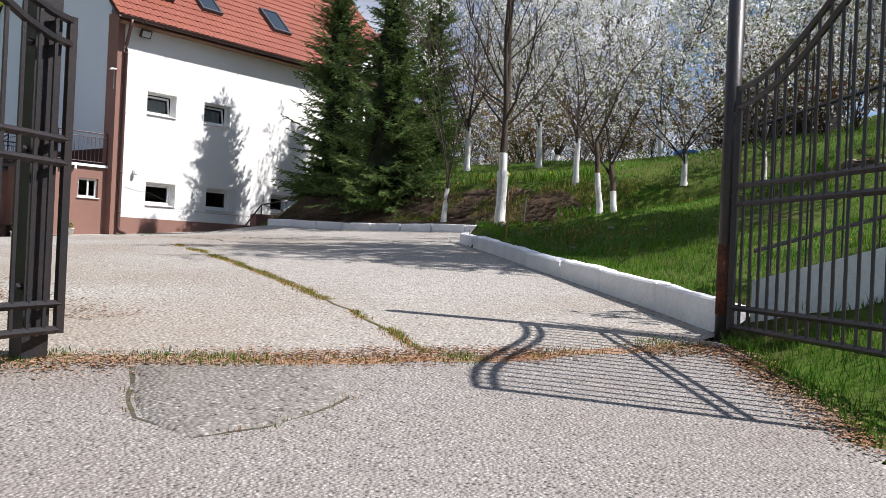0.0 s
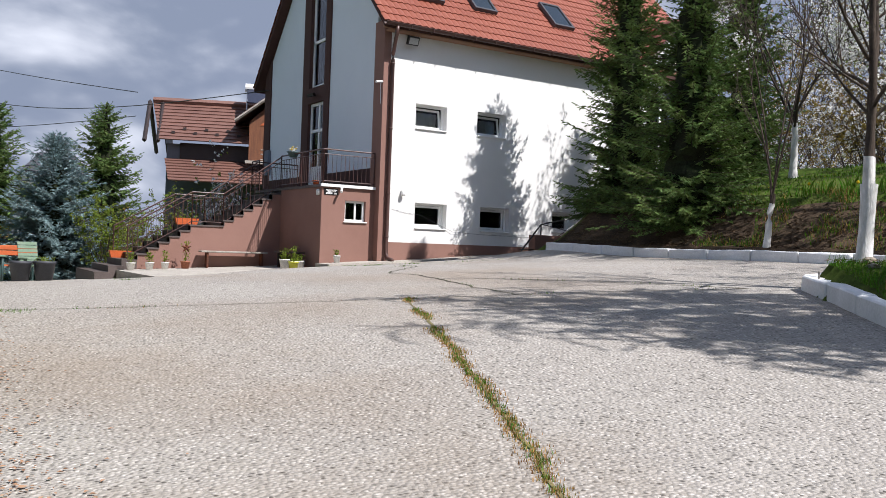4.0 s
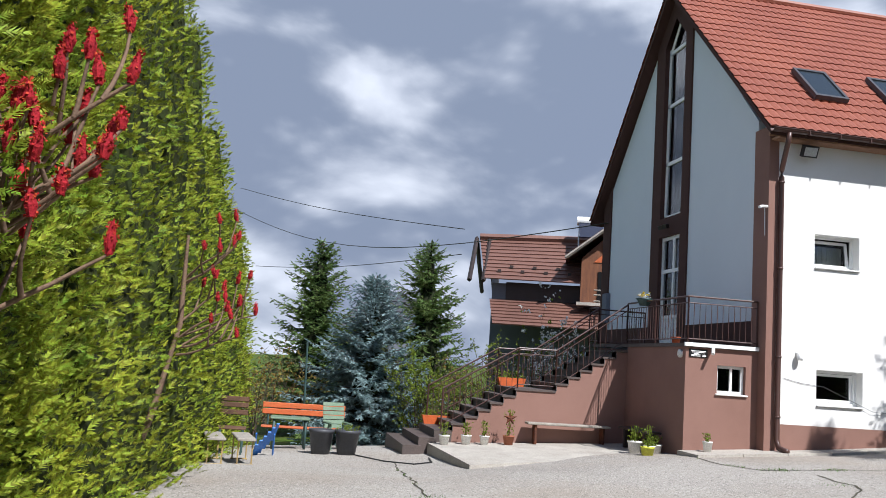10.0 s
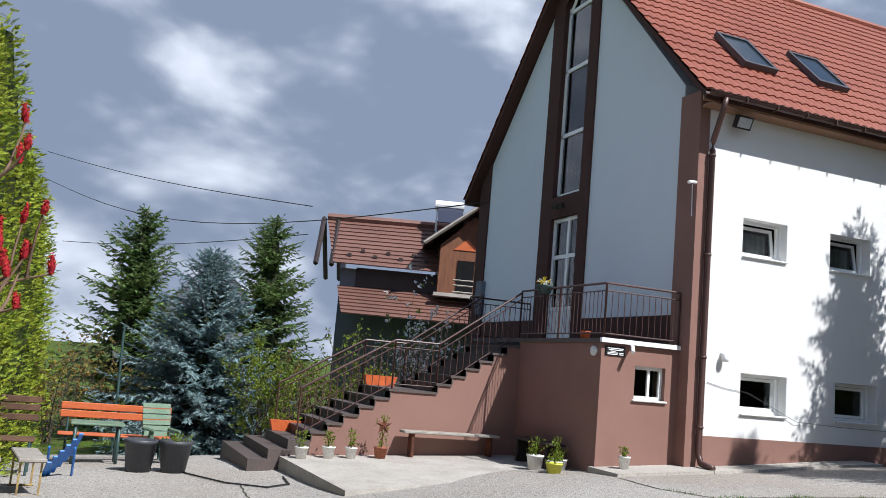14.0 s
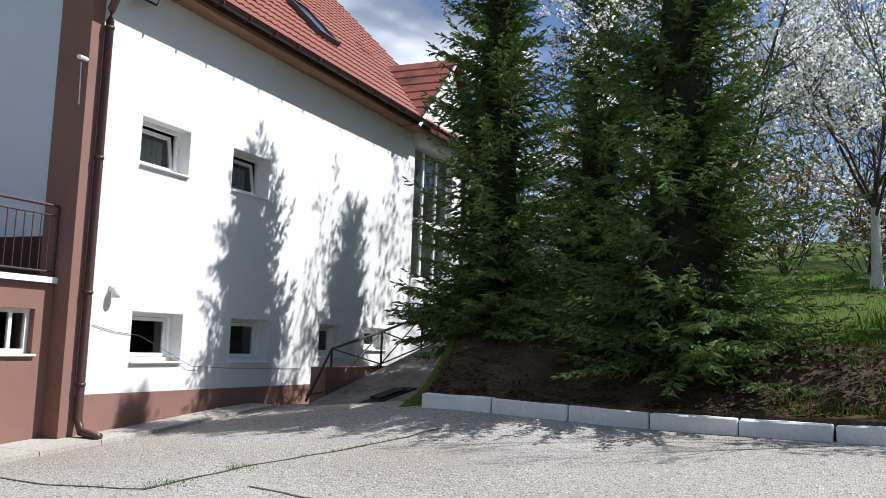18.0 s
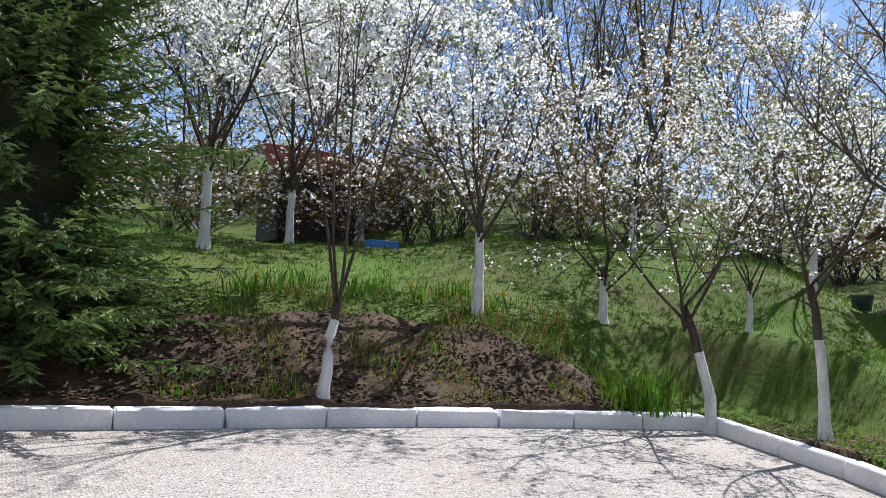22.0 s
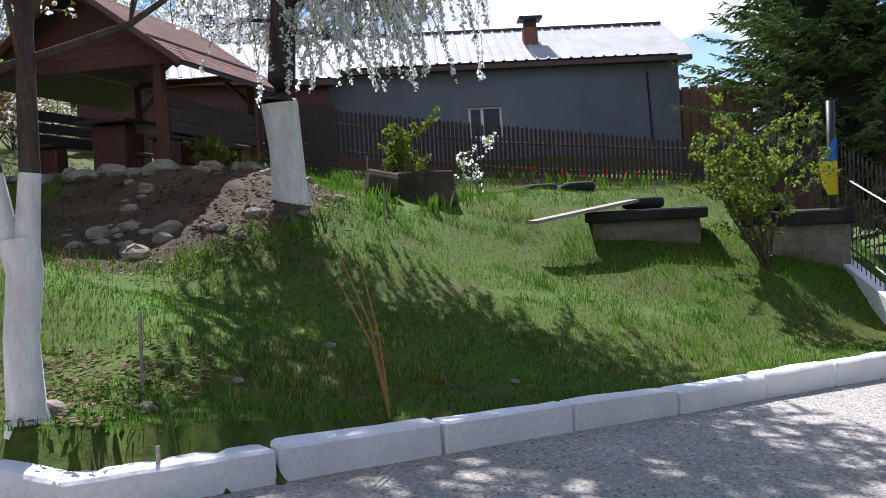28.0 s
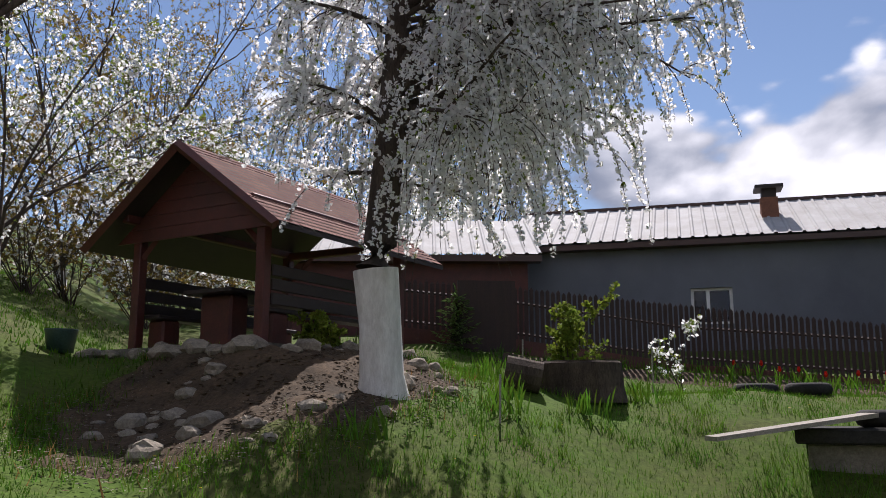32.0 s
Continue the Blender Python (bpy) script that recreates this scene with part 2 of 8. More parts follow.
SKY_PANE = mat("dark_roof_glass", (0.035, 0.045, 0.055), 0.06, None, 3, 40, 0.0, spread=0.05)
# near-black that stands in for the shade of unlit rooms
DARK_ROOM = mat("unlit_room_black", (0.012, 0.012, 0.013), 0.9)
CURTAIN = mat("net_curtain", (0.5, 0.5, 0.48), 0.9, None, 4, 60, 0.0, stretch=(9, 9, 0.3))
RAIL = mat("brown_painted_steel", (0.055, 0.027, 0.024), 0.4, (0.075, 0.032, 0.024), 5, 70, 0.1, spread=0.15)
BLACK_IRON = mat("black_painted_iron", (0.018, 0.018, 0.021), 0.42, (0.03, 0.022, 0.021), 4, 60, 0.25, spread=0.25)
RUST = mat("rusty_iron", (0.16, 0.055, 0.03), 0.85, (0.06, 0.035, 0.028), 6, 60, 0.6, spread=0.35)
STEP = mat("dark_step_tile", (0.10, 0.075, 0.066), 0.6, (0.075, 0.058, 0.052), 2, 60, 0.15)
LIME = mat("whitewash", (0.84, 0.845, 0.86), 0.92, (0.74, 0.74, 0.745), 2.2, 30, 0.6, spread=0.08)
BARK = mat("grey_bark", (0.10, 0.078, 0.062), 0.95, (0.055, 0.043, 0.036), 7, 50, 0.9, spread=0.3, stretch=(1, 1, 0.3))
BARK_LIME = mat("limewashed_bark", (0.76, 0.755, 0.74), 0.9, (0.56, 0.545, 0.52), 8, 40, 1.0, spread=0.08, stretch=(1, 1, 0.35))
PETAL = mat("white_blossom", (0.9, 0.895, 0.885), 0.7, (0.86, 0.855, 0.845), 3, 30, 0, island=0.08, spread=0.03, thin=0.68)
YOUNG_LEAF = mat("young_leaf", (0.21, 0.26, 0.035), 0.6, (0.14, 0.2, 0.03), 2, 30, 0, island=0.3, thin=0.45)
RUSSET_LEAF = mat("russet_bud", (0.27, 0.16, 0.045), 0.7, (0.22, 0.19, 0.05), 2, 30, 0, island=0.3, thin=0.4)
NEEDLE = mat("spruce_needles", (0.12, 0.185, 0.063), 0.55, (0.17, 0.235, 0.07), 1.2, 25, 0, island=0.45, spread=0.3, thin=0.2)
BLUE_NEEDLE = mat("blue_spruce_needles", (0.27, 0.36, 0.37), 0.65, (0.17, 0.26, 0.26), 1.2, 25, 0, island=0.35, spread=0.25, thin=0.15)
# colour of the spruce cores: crown shade painted dark
SPRUCE_SHADE = mat("spruce_inner_shade", (0.03, 0.042, 0.018), 0.95, (0.02, 0.018, 0.012), 3, 25, 0.8, spread=0.4)
THUJA = mat("thuja_fronds", (0.32, 0.34, 0.03), 0.5, (0.12, 0.19, 0.02), 1.6, 20, 0, island=0.5, spread=0.3, thin=0.22)
# dark green-black: the shade between the hedge fronds, put into a colour
THUJA_SHADE = mat("thuja_inner_shade", (0.035, 0.05, 0.012), 0.9, (0.02, 0.022, 0.008), 3, 25, 0.8, spread=0.3)
SUMAC_RED = mat("red_sumac_cone", (0.5, 0.05, 0.03), 0.85, (0.32, 0.03, 0.02), 12, 60, 0.9, island=0.25, spread=0.3)
SUMAC_BARK = mat("sumac_branch", (0.235, 0.155, 0.105), 0.85, (0.15, 0.10, 0.07), 8, 50, 0.6)
LITTER = mat("leaf_litter", (0.16, 0.1, 0.06), 0.9, (0.09, 0.06, 0.04), 3, 30, 0, island=0.5, spread=0.3)
FENCE_WOOD = mat("brown_fence_paint", (0.045, 0.021, 0.018), 0.7, (0.032, 0.017, 0.015), 4, 45, 0.4, spread=0.25, stretch=(4, 4, 0.4), island=0.15)
HUT_WOOD = mat("red_brown_stained_wood", (0.11, 0.026, 0.019), 0.55, (0.065, 0.018, 0.014), 3, 45, 0.4, spread=0.2)
DARK_WOOD = mat("dark_stained_wood", (0.035, 0.022, 0.02), 0.6, None, 3, 45, 0.3)
SHINGLE = mat("brown_bitumen_shingle", (0.22, 0.11, 0.09), 0.9, (0.16, 0.08, 0.066), 3, 60, 0.6, island=0.15)
GREY_RENDER = mat("grey_render", (0.185, 0.20, 0.23), 0.9, (0.15, 0.16, 0.19), 0.7, 60, 0.4, spread=0.1)
METAL_ROOF = mat("pale_sheet_metal", (0.5, 0.5, 0.495), 0.78, (0.4, 0.385, 0.37), 1.4, 30, 0.05, metal=0.0, spread=0.06)
BRICK = mat("brick", (0.26, 0.12, 0.08), 0.9, (0.18, 0.09, 0.065), 8, 60, 0.5)
OLD_CONCRETE = mat("old_concrete", (0.25, 0.225, 0.19), 0.95, (0.12, 0.11, 0.09), 2.4, 30, 0.8, spread=0.25)
TARPAPER = mat("black_roofing_felt", (0.025, 0.024, 0.024), 0.85, (0.045, 0.043, 0.04), 3, 30, 0.6)
STONE = mat("field_stone", (0.32, 0.28, 0.225), 0.95, (0.18, 0.155, 0.125), 6, 40, 0.8)
ORANGE_WOOD = mat("orange_painted_wood", (0.56, 0.14, 0.045), 0.45, (0.44, 0.105, 0.035), 3, 50, 0.15, stretch=(1, 0.3, 4))
GREY_WOOD = mat("weathered_wood", (0.36, 0.33, 0.29), 0.85, (0.26, 0.235, 0.20), 4, 60, 0.4)
OLD_WOOD = mat("old_brown_wood", (0.15, 0.085, 0.055), 0.85, (0.1, 0.06, 0.04), 4, 60, 0.4)
GREEN_PAINT = mat("green_painted_wood", (0.11, 0.19, 0.12), 0.6, (0.16, 0.22, 0.15), 3, 40, 0.2)
TEAL_METAL = mat("dark_green_steel", (0.045, 0.09, 0.085), 0.45, None, 3, 40, 0.1)
BLUE_PAINT = mat("blue_painted_wood", (0.035, 0.19, 0.62), 0.4, (0.03, 0.16, 0.5), 3, 40, 0.1)
YELLOW_STEEL = mat("yellowed_steel_legs", (0.42, 0.30, 0.10), 0.6, (0.2, 0.13, 0.06), 6, 40, 0.3)
POT_GREY = mat("anthracite_plastic", (0.055, 0.058, 0.068), 0.5, None, 3, 40, 0.05)
POT_WHITE = mat("white_plastic", (0.78, 0.77, 0.74), 0.4, (0.66, 0.64, 0.6), 5, 40, 0.05)
TERRACOTTA = mat("terracotta", (0.36, 0.14, 0.085), 0.8, None, 5, 40, 0.2)
ORANGE_POT = mat("orange_plastic", (0.62, 0.13, 0.035), 0.45, None, 5, 40, 0.05)
LIME_POT = mat("yellow_green_plastic", (0.62, 0.62, 0.06), 0.4, None, 5, 40, 0.05)
SIGN_BLACK = mat("black_sign", (0.012, 0.012, 0.013), 0.4)
RED_FLOWER = mat("red_tulip", (0.62, 0.02, 0.012), 0.5, None, 5, 40, 0, island=0.2, thin=0.3)
YELLOW_FLOWER = mat("yellow_flower", (0.75, 0.55, 0.03), 0.5, None, 5, 40, 0, island=0.2, thin=0.3)
CABLE = mat("black_cable", (0.015, 0.015, 0.016), 0.5)
STEEL = mat("bare_steel", (0.55, 0.56, 0.58), 0.3, None, 5, 40, 0.05, metal=0.9)
SOLAR = mat("solar_tubes", (0.02, 0.025, 0.05), 0.15, None, 5, 40, 0.0)
FLAG_BLUE = mat("blue_cloth", (0.05, 0.22, 0.6), 0.8)
FLAG_YELLOW = mat("yellow_cloth", (0.75, 0.6, 0.03), 0.8)
MUD = mat("red_brown_silt", (0.30, 0.155, 0.085), 0.95, (0.36, 0.25, 0.17), 1.2, 25, 0.5, spread=0.25)
JOINT = mat("grassy_joint_soil", (0.24, 0.19, 0.1), 0.95, (0.15, 0.14, 0.06), 4, 40, 0.5, spread=0.3)
CRACK = mat("dark_crack", (0.06, 0.055, 0.045), 0.95, (0.11, 0.1, 0.07), 3, 30, 0.4)


# ---- builders ----
class Lump:
    """Gathers vertices and faces of one mesh."""

    def __init__(self):
        self.v, self.f, self.m = [], [], []

    def face(self, pts, slot=0):
        n = len(self.v)
        self.v += [tuple(p) for p in pts]
        self.f.append(tuple(range(n, n + len(pts))))
        self.m.append(slot)

    def box(self, a, b, m=None, slot=0):
        n = len(self.v)
        c = [Vector((x, y, z)) for x in (a[0], b[0]) for y in (a[1], b[1]) for z in (a[2], b[2])]
        self.v += [tuple(m @ p if m else p) for p in c]
        for q in ((0, 1, 3, 2), (4, 6, 7, 5), (0, 4, 5, 1), (2, 3, 7, 6), (0, 2, 6, 4), (1, 5, 7, 3)):
            self.f.append(tuple(n + i for i in q))
            self.m.append(slot)

    def tube(self, pts, radii, sides=6, slot=0, cap=True):
        n = len(self.v)
        pts = [Vector(p) for p in pts]
        for i, p in enumerate(pts):
            d = (pts[min(i + 1, len(pts) - 1)] - pts[max(i - 1, 0)]).normalized()
            u = d.orthogonal().normalized() if abs(d.z) > 0.99 else d.cross(Vector((0, 0, 1))).normalized()
            w = d.cross(u)
            r = radii[i] if isinstance(radii, (list, tuple)) else radii
            for k in range(sides):
                a = 2 * math.pi * k / sides
                self.v.append(tuple(p + (u * math.cos(a) + w * math.sin(a)) * r))
        for i in range(len(pts) - 1):
            for k in range(sides):
                k2 = (k + 1) % sides
                self.f.append((n + i * sides + k, n + i * sides + k2, n + (i + 1) * sides + k2, n + (i + 1) * sides + k))
                self.m.append(slot)
        if cap:
            e = n + (len(pts) - 1) * sides
            self.f.append(tuple(range(n + sides - 1, n - 1, -1)))
            self.f.append(tuple(range(e, e + sides)))
            self.m += [slot, slot]

    def make(self, name, mats, parent=None, label="", smooth=False):
        me = bpy.data.meshes.new(name)
        me.from_pydata(self.v, [], self.f)
        for q in mats if isinstance(mats, (list, tuple)) else [mats]:
            me.materials.append(q)
        if any(self.m):
            me.polygons.foreach_set("material_index", self.m)
        if smooth:
            me.shade_smooth()
        ob = new(name, me)
        if parent:
            ob.parent = parent
        if label:
            tagged(ob, label)
        return ob


def soft_box(name, a, b, m, parent=None, label="", r=0.012, at=None):
    """A box with bevelled edges as one mesh."""
    bm = bmesh.new()
    bmesh.ops.create_cube(bm, size=1)
    for v in bm.verts:
        v.co = Vector([(a[i] + b[i]) / 2 + v.co[i] * (b[i] - a[i]) for i in range(3)])
    r = min(r, min(abs(b[i] - a[i]) for i in range(3)) * 0.3)
    bmesh.ops.bevel(bm, geom=bm.edges[:], offset=r, segments=1, affect="EDGES")
    if at:
        bm.transform(at)
    me = bpy.data.meshes.new(name)
    bm.to_mesh(me)
    bm.free()
    me.materials.append(m)
    ob = new(name, me)
    if parent:
        ob.parent = parent
    if label:
        tagged(ob, label)
    return ob


def bar(name, p, q, r, m, parent=None, sides=6, label=""):
    k = Lump()
    k.tube([p, q], r, sides)
    return k.make(name, m, parent, label, smooth=sides > 6)


def turned(name, profile, m, parent=None, sides=20, at=(0, 0, 0), label="", smooth=True):
    """A solid of revolution from (radius, height) pairs."""
    k = Lump()
    n = len(profile)
    for r, z in profile:
        for i in range(sides):
            a = 2 * math.pi * i / sides
            k.v.append((at[0] + r * math.cos(a), at[1] + r * math.sin(a), at[2] + z))
    for j in range(n - 1):
        for i in range(sides):
            i2 = (i + 1) % sides
            k.f.append((j * sides + i, j * sides + i2, (j + 1) * sides + i2, (j + 1) * sides + i))
            k.m.append(0)
    k.f.append(tuple(range(sides - 1, -1, -1)))
    k.f.append(tuple(range((n - 1) * sides, n * sides)))
    k.m += [0, 0]
    return k.make(name, m, parent, label, smooth)


def thing(name, label, category, group="", at=None):
    ob = new(name)
    ob.empty_display_size = 0.1
    if at is not None:
        ob.matrix_basis = at
    return tagged(ob, label, category, group)


def structure(ob, label=""):
    return tagged(ob, label, kind="structure")


# ---- ground ----
BEND, CORNER, RAMP_END, GATE_END = (-9.82, 12.64), (-8.72, 16.9), (-20.46, 16.92), (-2.45, 6.48)
KERB = [RAMP_END, CORNER, (-9.06, 15.4), (-9.28, 14.35), (-9.72, 13.2), BEND, (-6.35, 9.6), GATE_END]


def yard_z(x, y):
    x, y = min(max(x, -36), 6), min(max(y, -8), 18)
    z = 0.299 - 0.0846 * x + 0.0592 * y - 0.0028 * x * x + 0.0005 * x * y + 0.00046 * y * y
    z += 0.21 * math.exp(-((x + 20.6) / 2.4) ** 2 - ((y - 17.3) / 1.4) ** 2)
    return z - 0.19 * math.exp(-((x + 24.5) ** 2 / 10 + (y - 7) ** 2 / 7))


YARD_POLY = KERB + [(-2.45, -60), (-80, -60), (-80, 16.92)]


def inside(poly, x, y):
    hit = False
    for (x0, y0), (x1, y1) in zip(poly, poly[1:] + poly[:1]):
        if (y0 > y) != (y1 > y) and x < x0 + (x1 - x0) * (y - y0) / (y1 - y0):
            hit = not hit
    return hit


def kerb_side(x, y):
    """Distance from the kerb's front line, positive on the lawn side."""
    best = 1e9
    for (ax, ay), (bx, by) in zip(KERB, KERB[1:]):
        dx, dy = bx - ax, by - ay
        t = min(max(((x - ax) * dx + (y - ay) * dy) / (dx * dx + dy * dy), 0), 1)
        best = min(best, math.hypot(x - ax - dx * t, y - ay - dy * t))
    return -best if inside(YARD_POLY, x, y) else best


def kerb_top(x, y):
    """Height of the kerb's top along its run."""
    return yard_z(x, y) + 0.2 + 0.05 * smooth01((x + 6) / 3)


def smooth01(t):
    t = min(max(t, 0), 1)
    return t * t * (3 - 2 * t)


def lawn_z(x, y):
    s = max(kerb_side(x, y), 0)
    w = smooth01((x + 11.5) / 4.5)
    back = 2.1 + 1.22 * smooth01(s / 2.4) + 0.24 * min(max(0, s - 2), 5) + 0.05 * max(0, s - 7)
    along = min(max((x - BEND[0]) * 0.769 - (y - BEND[1]) * 0.64, -4.5), 11)
    rise = 0.235 * max(0, s - 0.75) if s < 13.5 else 3.0 + 0.13 * (s - 13.5)
    east = 1.79 - 0.068 * along + rise + 0.45 * smooth01((along - 7.5) / 3) * smooth01((s - 0.8) / 1.5) * (1 - smooth01((s - 5) / 4))
    east += 0.48 * smooth01((s - 3 - 1.2 * smooth01((along - 4.5) / 2.5)) / 2.8) * (1 - 0.7 * smooth01((s - 7) / 3))
    east += 0.9 * smooth01((2.5 - along) / 3) * smooth01((s - 1.3) / 1.6)
    z = back * (1 - w) + east * w + min(0.1 * max(0, y - 28), 4)
    d = math.hypot(max(abs(x + 0.8) - 1.5, 0), max(abs(y - 17.57) - 1.55, 0))
    z += max(0, 3.74 - z) * smooth01(1 - d / 1.5) + 0.3 * math.exp(-((x - 0.3) / 1.8) ** 2 - ((y - 9.2) / 2.0) ** 2)
    return z + 0.05 * noise.noise((x * 0.5, y * 0.5, 0)) * min(s, 1.5) + 0.035 * noise.noise((x * 1.7, y * 1.7, 3)) * min(s, 1)


def in_lawn(x, y):
    """True where there is lawn or soil and no paving."""
    if y > 17.2 and x < -20.4:
        return y > 26 or x > -20.8
    if kerb_side(x, y) > 0.2 and y > 6.5 and x > -20.8:
        return True
    return 1.4 * x + 1.08 * y > 3.35 and y < 6.5 and x > -2.45


def ground_z(x, y):
    if -20.8 < x and kerb_side(x, y) > 0.2 and y > 6.5:
        z = lawn_z(x, y)
        if y < 6.5 + 0.3 * x:
            k = smooth01((6.5 + 0.3 * x - y) / 3)
            z = z * (1 - k) + (yard_z(x, y) + 0.02) * k
        return z
    if 1.4 * x + 1.08 * y > 3.35 and x > -2.45 and y < 6.5:
        return yard_z(x, y) + 0.015 + 0.42 * min(max((1.4 * x + 1.08 * y - 3.35) / 1.77 - 0.25, 0), 2.6)
    return yard_z(x, y) - 0.07


def steps_between(a, fine0, fine1, b, step):
    """Grid lines, close together between fine0 and fine1 and wider outside."""
    out = list(np.arange(fine0, fine1 + 1e-6, step))
    d, p = step, fine0
    while p > a:
        d *= 1.35
        p -= d
        out.insert(0, p)
    d, p = step, fine1
    while p < b:
        d *= 1.35
        p += d
        out.append(p)
    return out


def height_sheet(name, xs, ys, f, m, keep=None):
    k = Lump()
    ny = len(ys)
    k.v = [(x, y, f(x, y)) for x in xs for y in ys]
    for i in range(len(xs) - 1):
        for j in range(ny - 1):
            if keep is None or keep((xs[i] + xs[i + 1]) / 2, (ys[j] + ys[j + 1]) / 2):
                k.f.append((i * ny + j, (i + 1) * ny + j, (i + 1) * ny + j + 1, i * ny + j + 1))
                k.m.append(0)
    return k.make(name, m, smooth=True)


structure(height_sheet("ground", steps_between(-500, -22, 14, 500, 0.22), steps_between(-400, 3, 24, 500, 0.22), ground_z, SOIL_GRASS), "grassy hillside ground with patches of soil")


def paved(x, y):
    if y < 2.0 and x < -5.2 or x < -33 or x > 6 or y < -7:
        return False
    if x < -20.5:
        return y < 24
    return not in_lawn(x, y) and y < 17.1


structure(height_sheet("pavement", list(np.arange(-33, 6.1, 0.24)), list(np.arange(-7, 24, 0.24)), yard_z, YARD, paved), "worn pale concrete yard with exposed pebbles")

# asphalt of the street up to the silted joint at the gateway
SILL = [(-7.6, -2.2), (-4.95, 1.85), (-4.3, 2.6), (-3.75, 3.25), (-3.3, 3.95), (-3.0, 4.4), (-2.7, 5.2), (-2.42, 6.2)]
k = Lump()
line = [tuple(a[j] + (b[j] - a[j]) * i / 8 for j in (0, 1)) for a, b in zip(SILL, SILL[1:]) for i in range(8)]
for x, y in line:
    for i in range(31):
        px, py = x + 0.86 * 0.24 * i, y - 0.51 * 0.24 * i
        k.v.append((px, py, yard_z(px, py) + 0.005))
for i in range(len(line) - 1):
    for j in range(30):
        q = i * 31 + j
        if not any(in_lawn(*k.v[v][:2]) for v in (q, q + 1, q + 32, q + 31)):
            k.f.append((q, q + 1, q + 32, q + 31))
k.m = [0] * len(k.f)
structure(k.make("road", ROAD, smooth=True), "grey worn asphalt before the gateway")
k = Lump()
ring = [(-4.15, 2.54), (-3.8, 2.32), (-3.32, 2.03), (-2.94, 2.05), (-2.85, 2.35), (-2.9, 2.65), (-3.0, 2.96), (-3.25, 3.15), (-3.48, 3.32), (-3.85, 2.9)]
edge = []
for (x0, y0), (x1, y1) in zip(ring, ring[1:] + ring[:1]):
    for i in range(6):
        x, y = x0 + (x1 - x0) * i / 6, y0 + (y1 - y0) * i / 6
        edge.append((x + 0.05 * noise.noise((x * 5, y * 5, 0)), y + 0.05 * noise.noise((x * 5, y * 5, 4))))
for f, dz in ((1.0, 0.004), (0.96, 0.016), (0.6, 0.018), (0.3, 0.018)):
    k.v += [(-3.4 + (x + 3.4) * f, 2.65 + (y - 2.65) * f, yard_z(-3.4 + (x + 3.4) * f, 2.65 + (y - 2.65) * f) + dz) for x, y in edge]
k.v.append((-3.4, 2.65, yard_z(-3.4, 2.65) + 0.018))
n = len(edge)
k.f = [(r * n + i, r * n + (i + 1) % n, (r + 1) * n + (i + 1) % n, (r + 1) * n + i) for r in range(3) for i in range(n)] + [(3 * n + i, 3 * n + (i + 1) % n, 4 * n) for i in range(n)]
k.m = [0] * len(k.f)
structure(k.make("patch", PATCH, smooth=True), "coarse asphalt patch in the road")


def bed_of_soil(name, cx, cy, rx, ry, m, lift, label):
    k = Lump()
    n, rings = 72, 22
    k.v.append((cx, cy, ground_z(cx, cy) + lift))
    for r in range(1, rings + 1):
        for i in range(n):
            a = 2 * math.pi * i / n
            w = 1 + 0.22 * noise.noise((math.cos(a) * 1.5 + cx, math.sin(a) * 1.5, 0.3)) + 0.16 * noise.noise((math.cos(a) * 5, math.sin(a) * 5 + cx, 0.9))
            x, y = cx + rx * r / rings * math.cos(a) * w, cy + ry * r / rings * math.sin(a) * w
            k.v.append((x, y, ground_z(x, y) + lift * (1 - (r / rings) ** 6) - 0.03 * (r == rings) + (0.03 * noise.noise((x * 3, y * 3, 1)) + 0.03 * noise.noise((x * 9, y * 9, 1))) * (r < rings)))
    for i in range(n):
        k.f.append((0, 1 + i, 1 + (i + 1) % n))
        for r in range(rings - 1):
            a, b = 1 + r * n + i, 1 + r * n + (i + 1) % n
            k.f.append((a, a + n, b + n, b))
    k.m = [0] * len(k.f)
    return structure(k.make(name, m, smooth=True), label)


bed_of_soil("flower_bed", -2.7, 15.65, 2.7, 1.9, DIRT, 0.06, "bare soil bed round the big tree")
bed_of_soil("flower_bed", -9.0, 16.0, 0.5, 1.8, DIRT, 0.035, "leaf-strewn soil strip behind the kerb")
k = Lump()
nx, ny = 76, 10
for i in range(nx + 1):
    x = -20.55 + 11.3 * i / nx
    y1 = 18.75 + 0.35 * noise.noise((x * 0.9, 1.7, 0)) - 0.9 * smooth01((x + 11.5) / 2)
    for j in range(ny + 1):
        y = 17.12 + (y1 - 17.12) * max(j - 1, 0) / (ny - 1) - (0.012 if j == 0 else 0)
        lift = 0.045 + 0.05 * noise.noise((x * 2.6, y * 2.6, 2)) if 0 < j < ny else -0.03 if j else -0.2
        k.v.append((x, y, ground_z(x, max(y, 17.17)) + lift))
k.f = [(i * (ny + 1) + j, (i + 1) * (ny + 1) + j, (i + 1) * (ny + 1) + j + 1, i * (ny + 1) + j + 1) for i in range(nx) for j in range(ny)]
k.m = [0] * len(k.f)
structure(k.make("soil_bank", DIRT, smooth=True), "dark needle-strewn soil bank above the kerb")


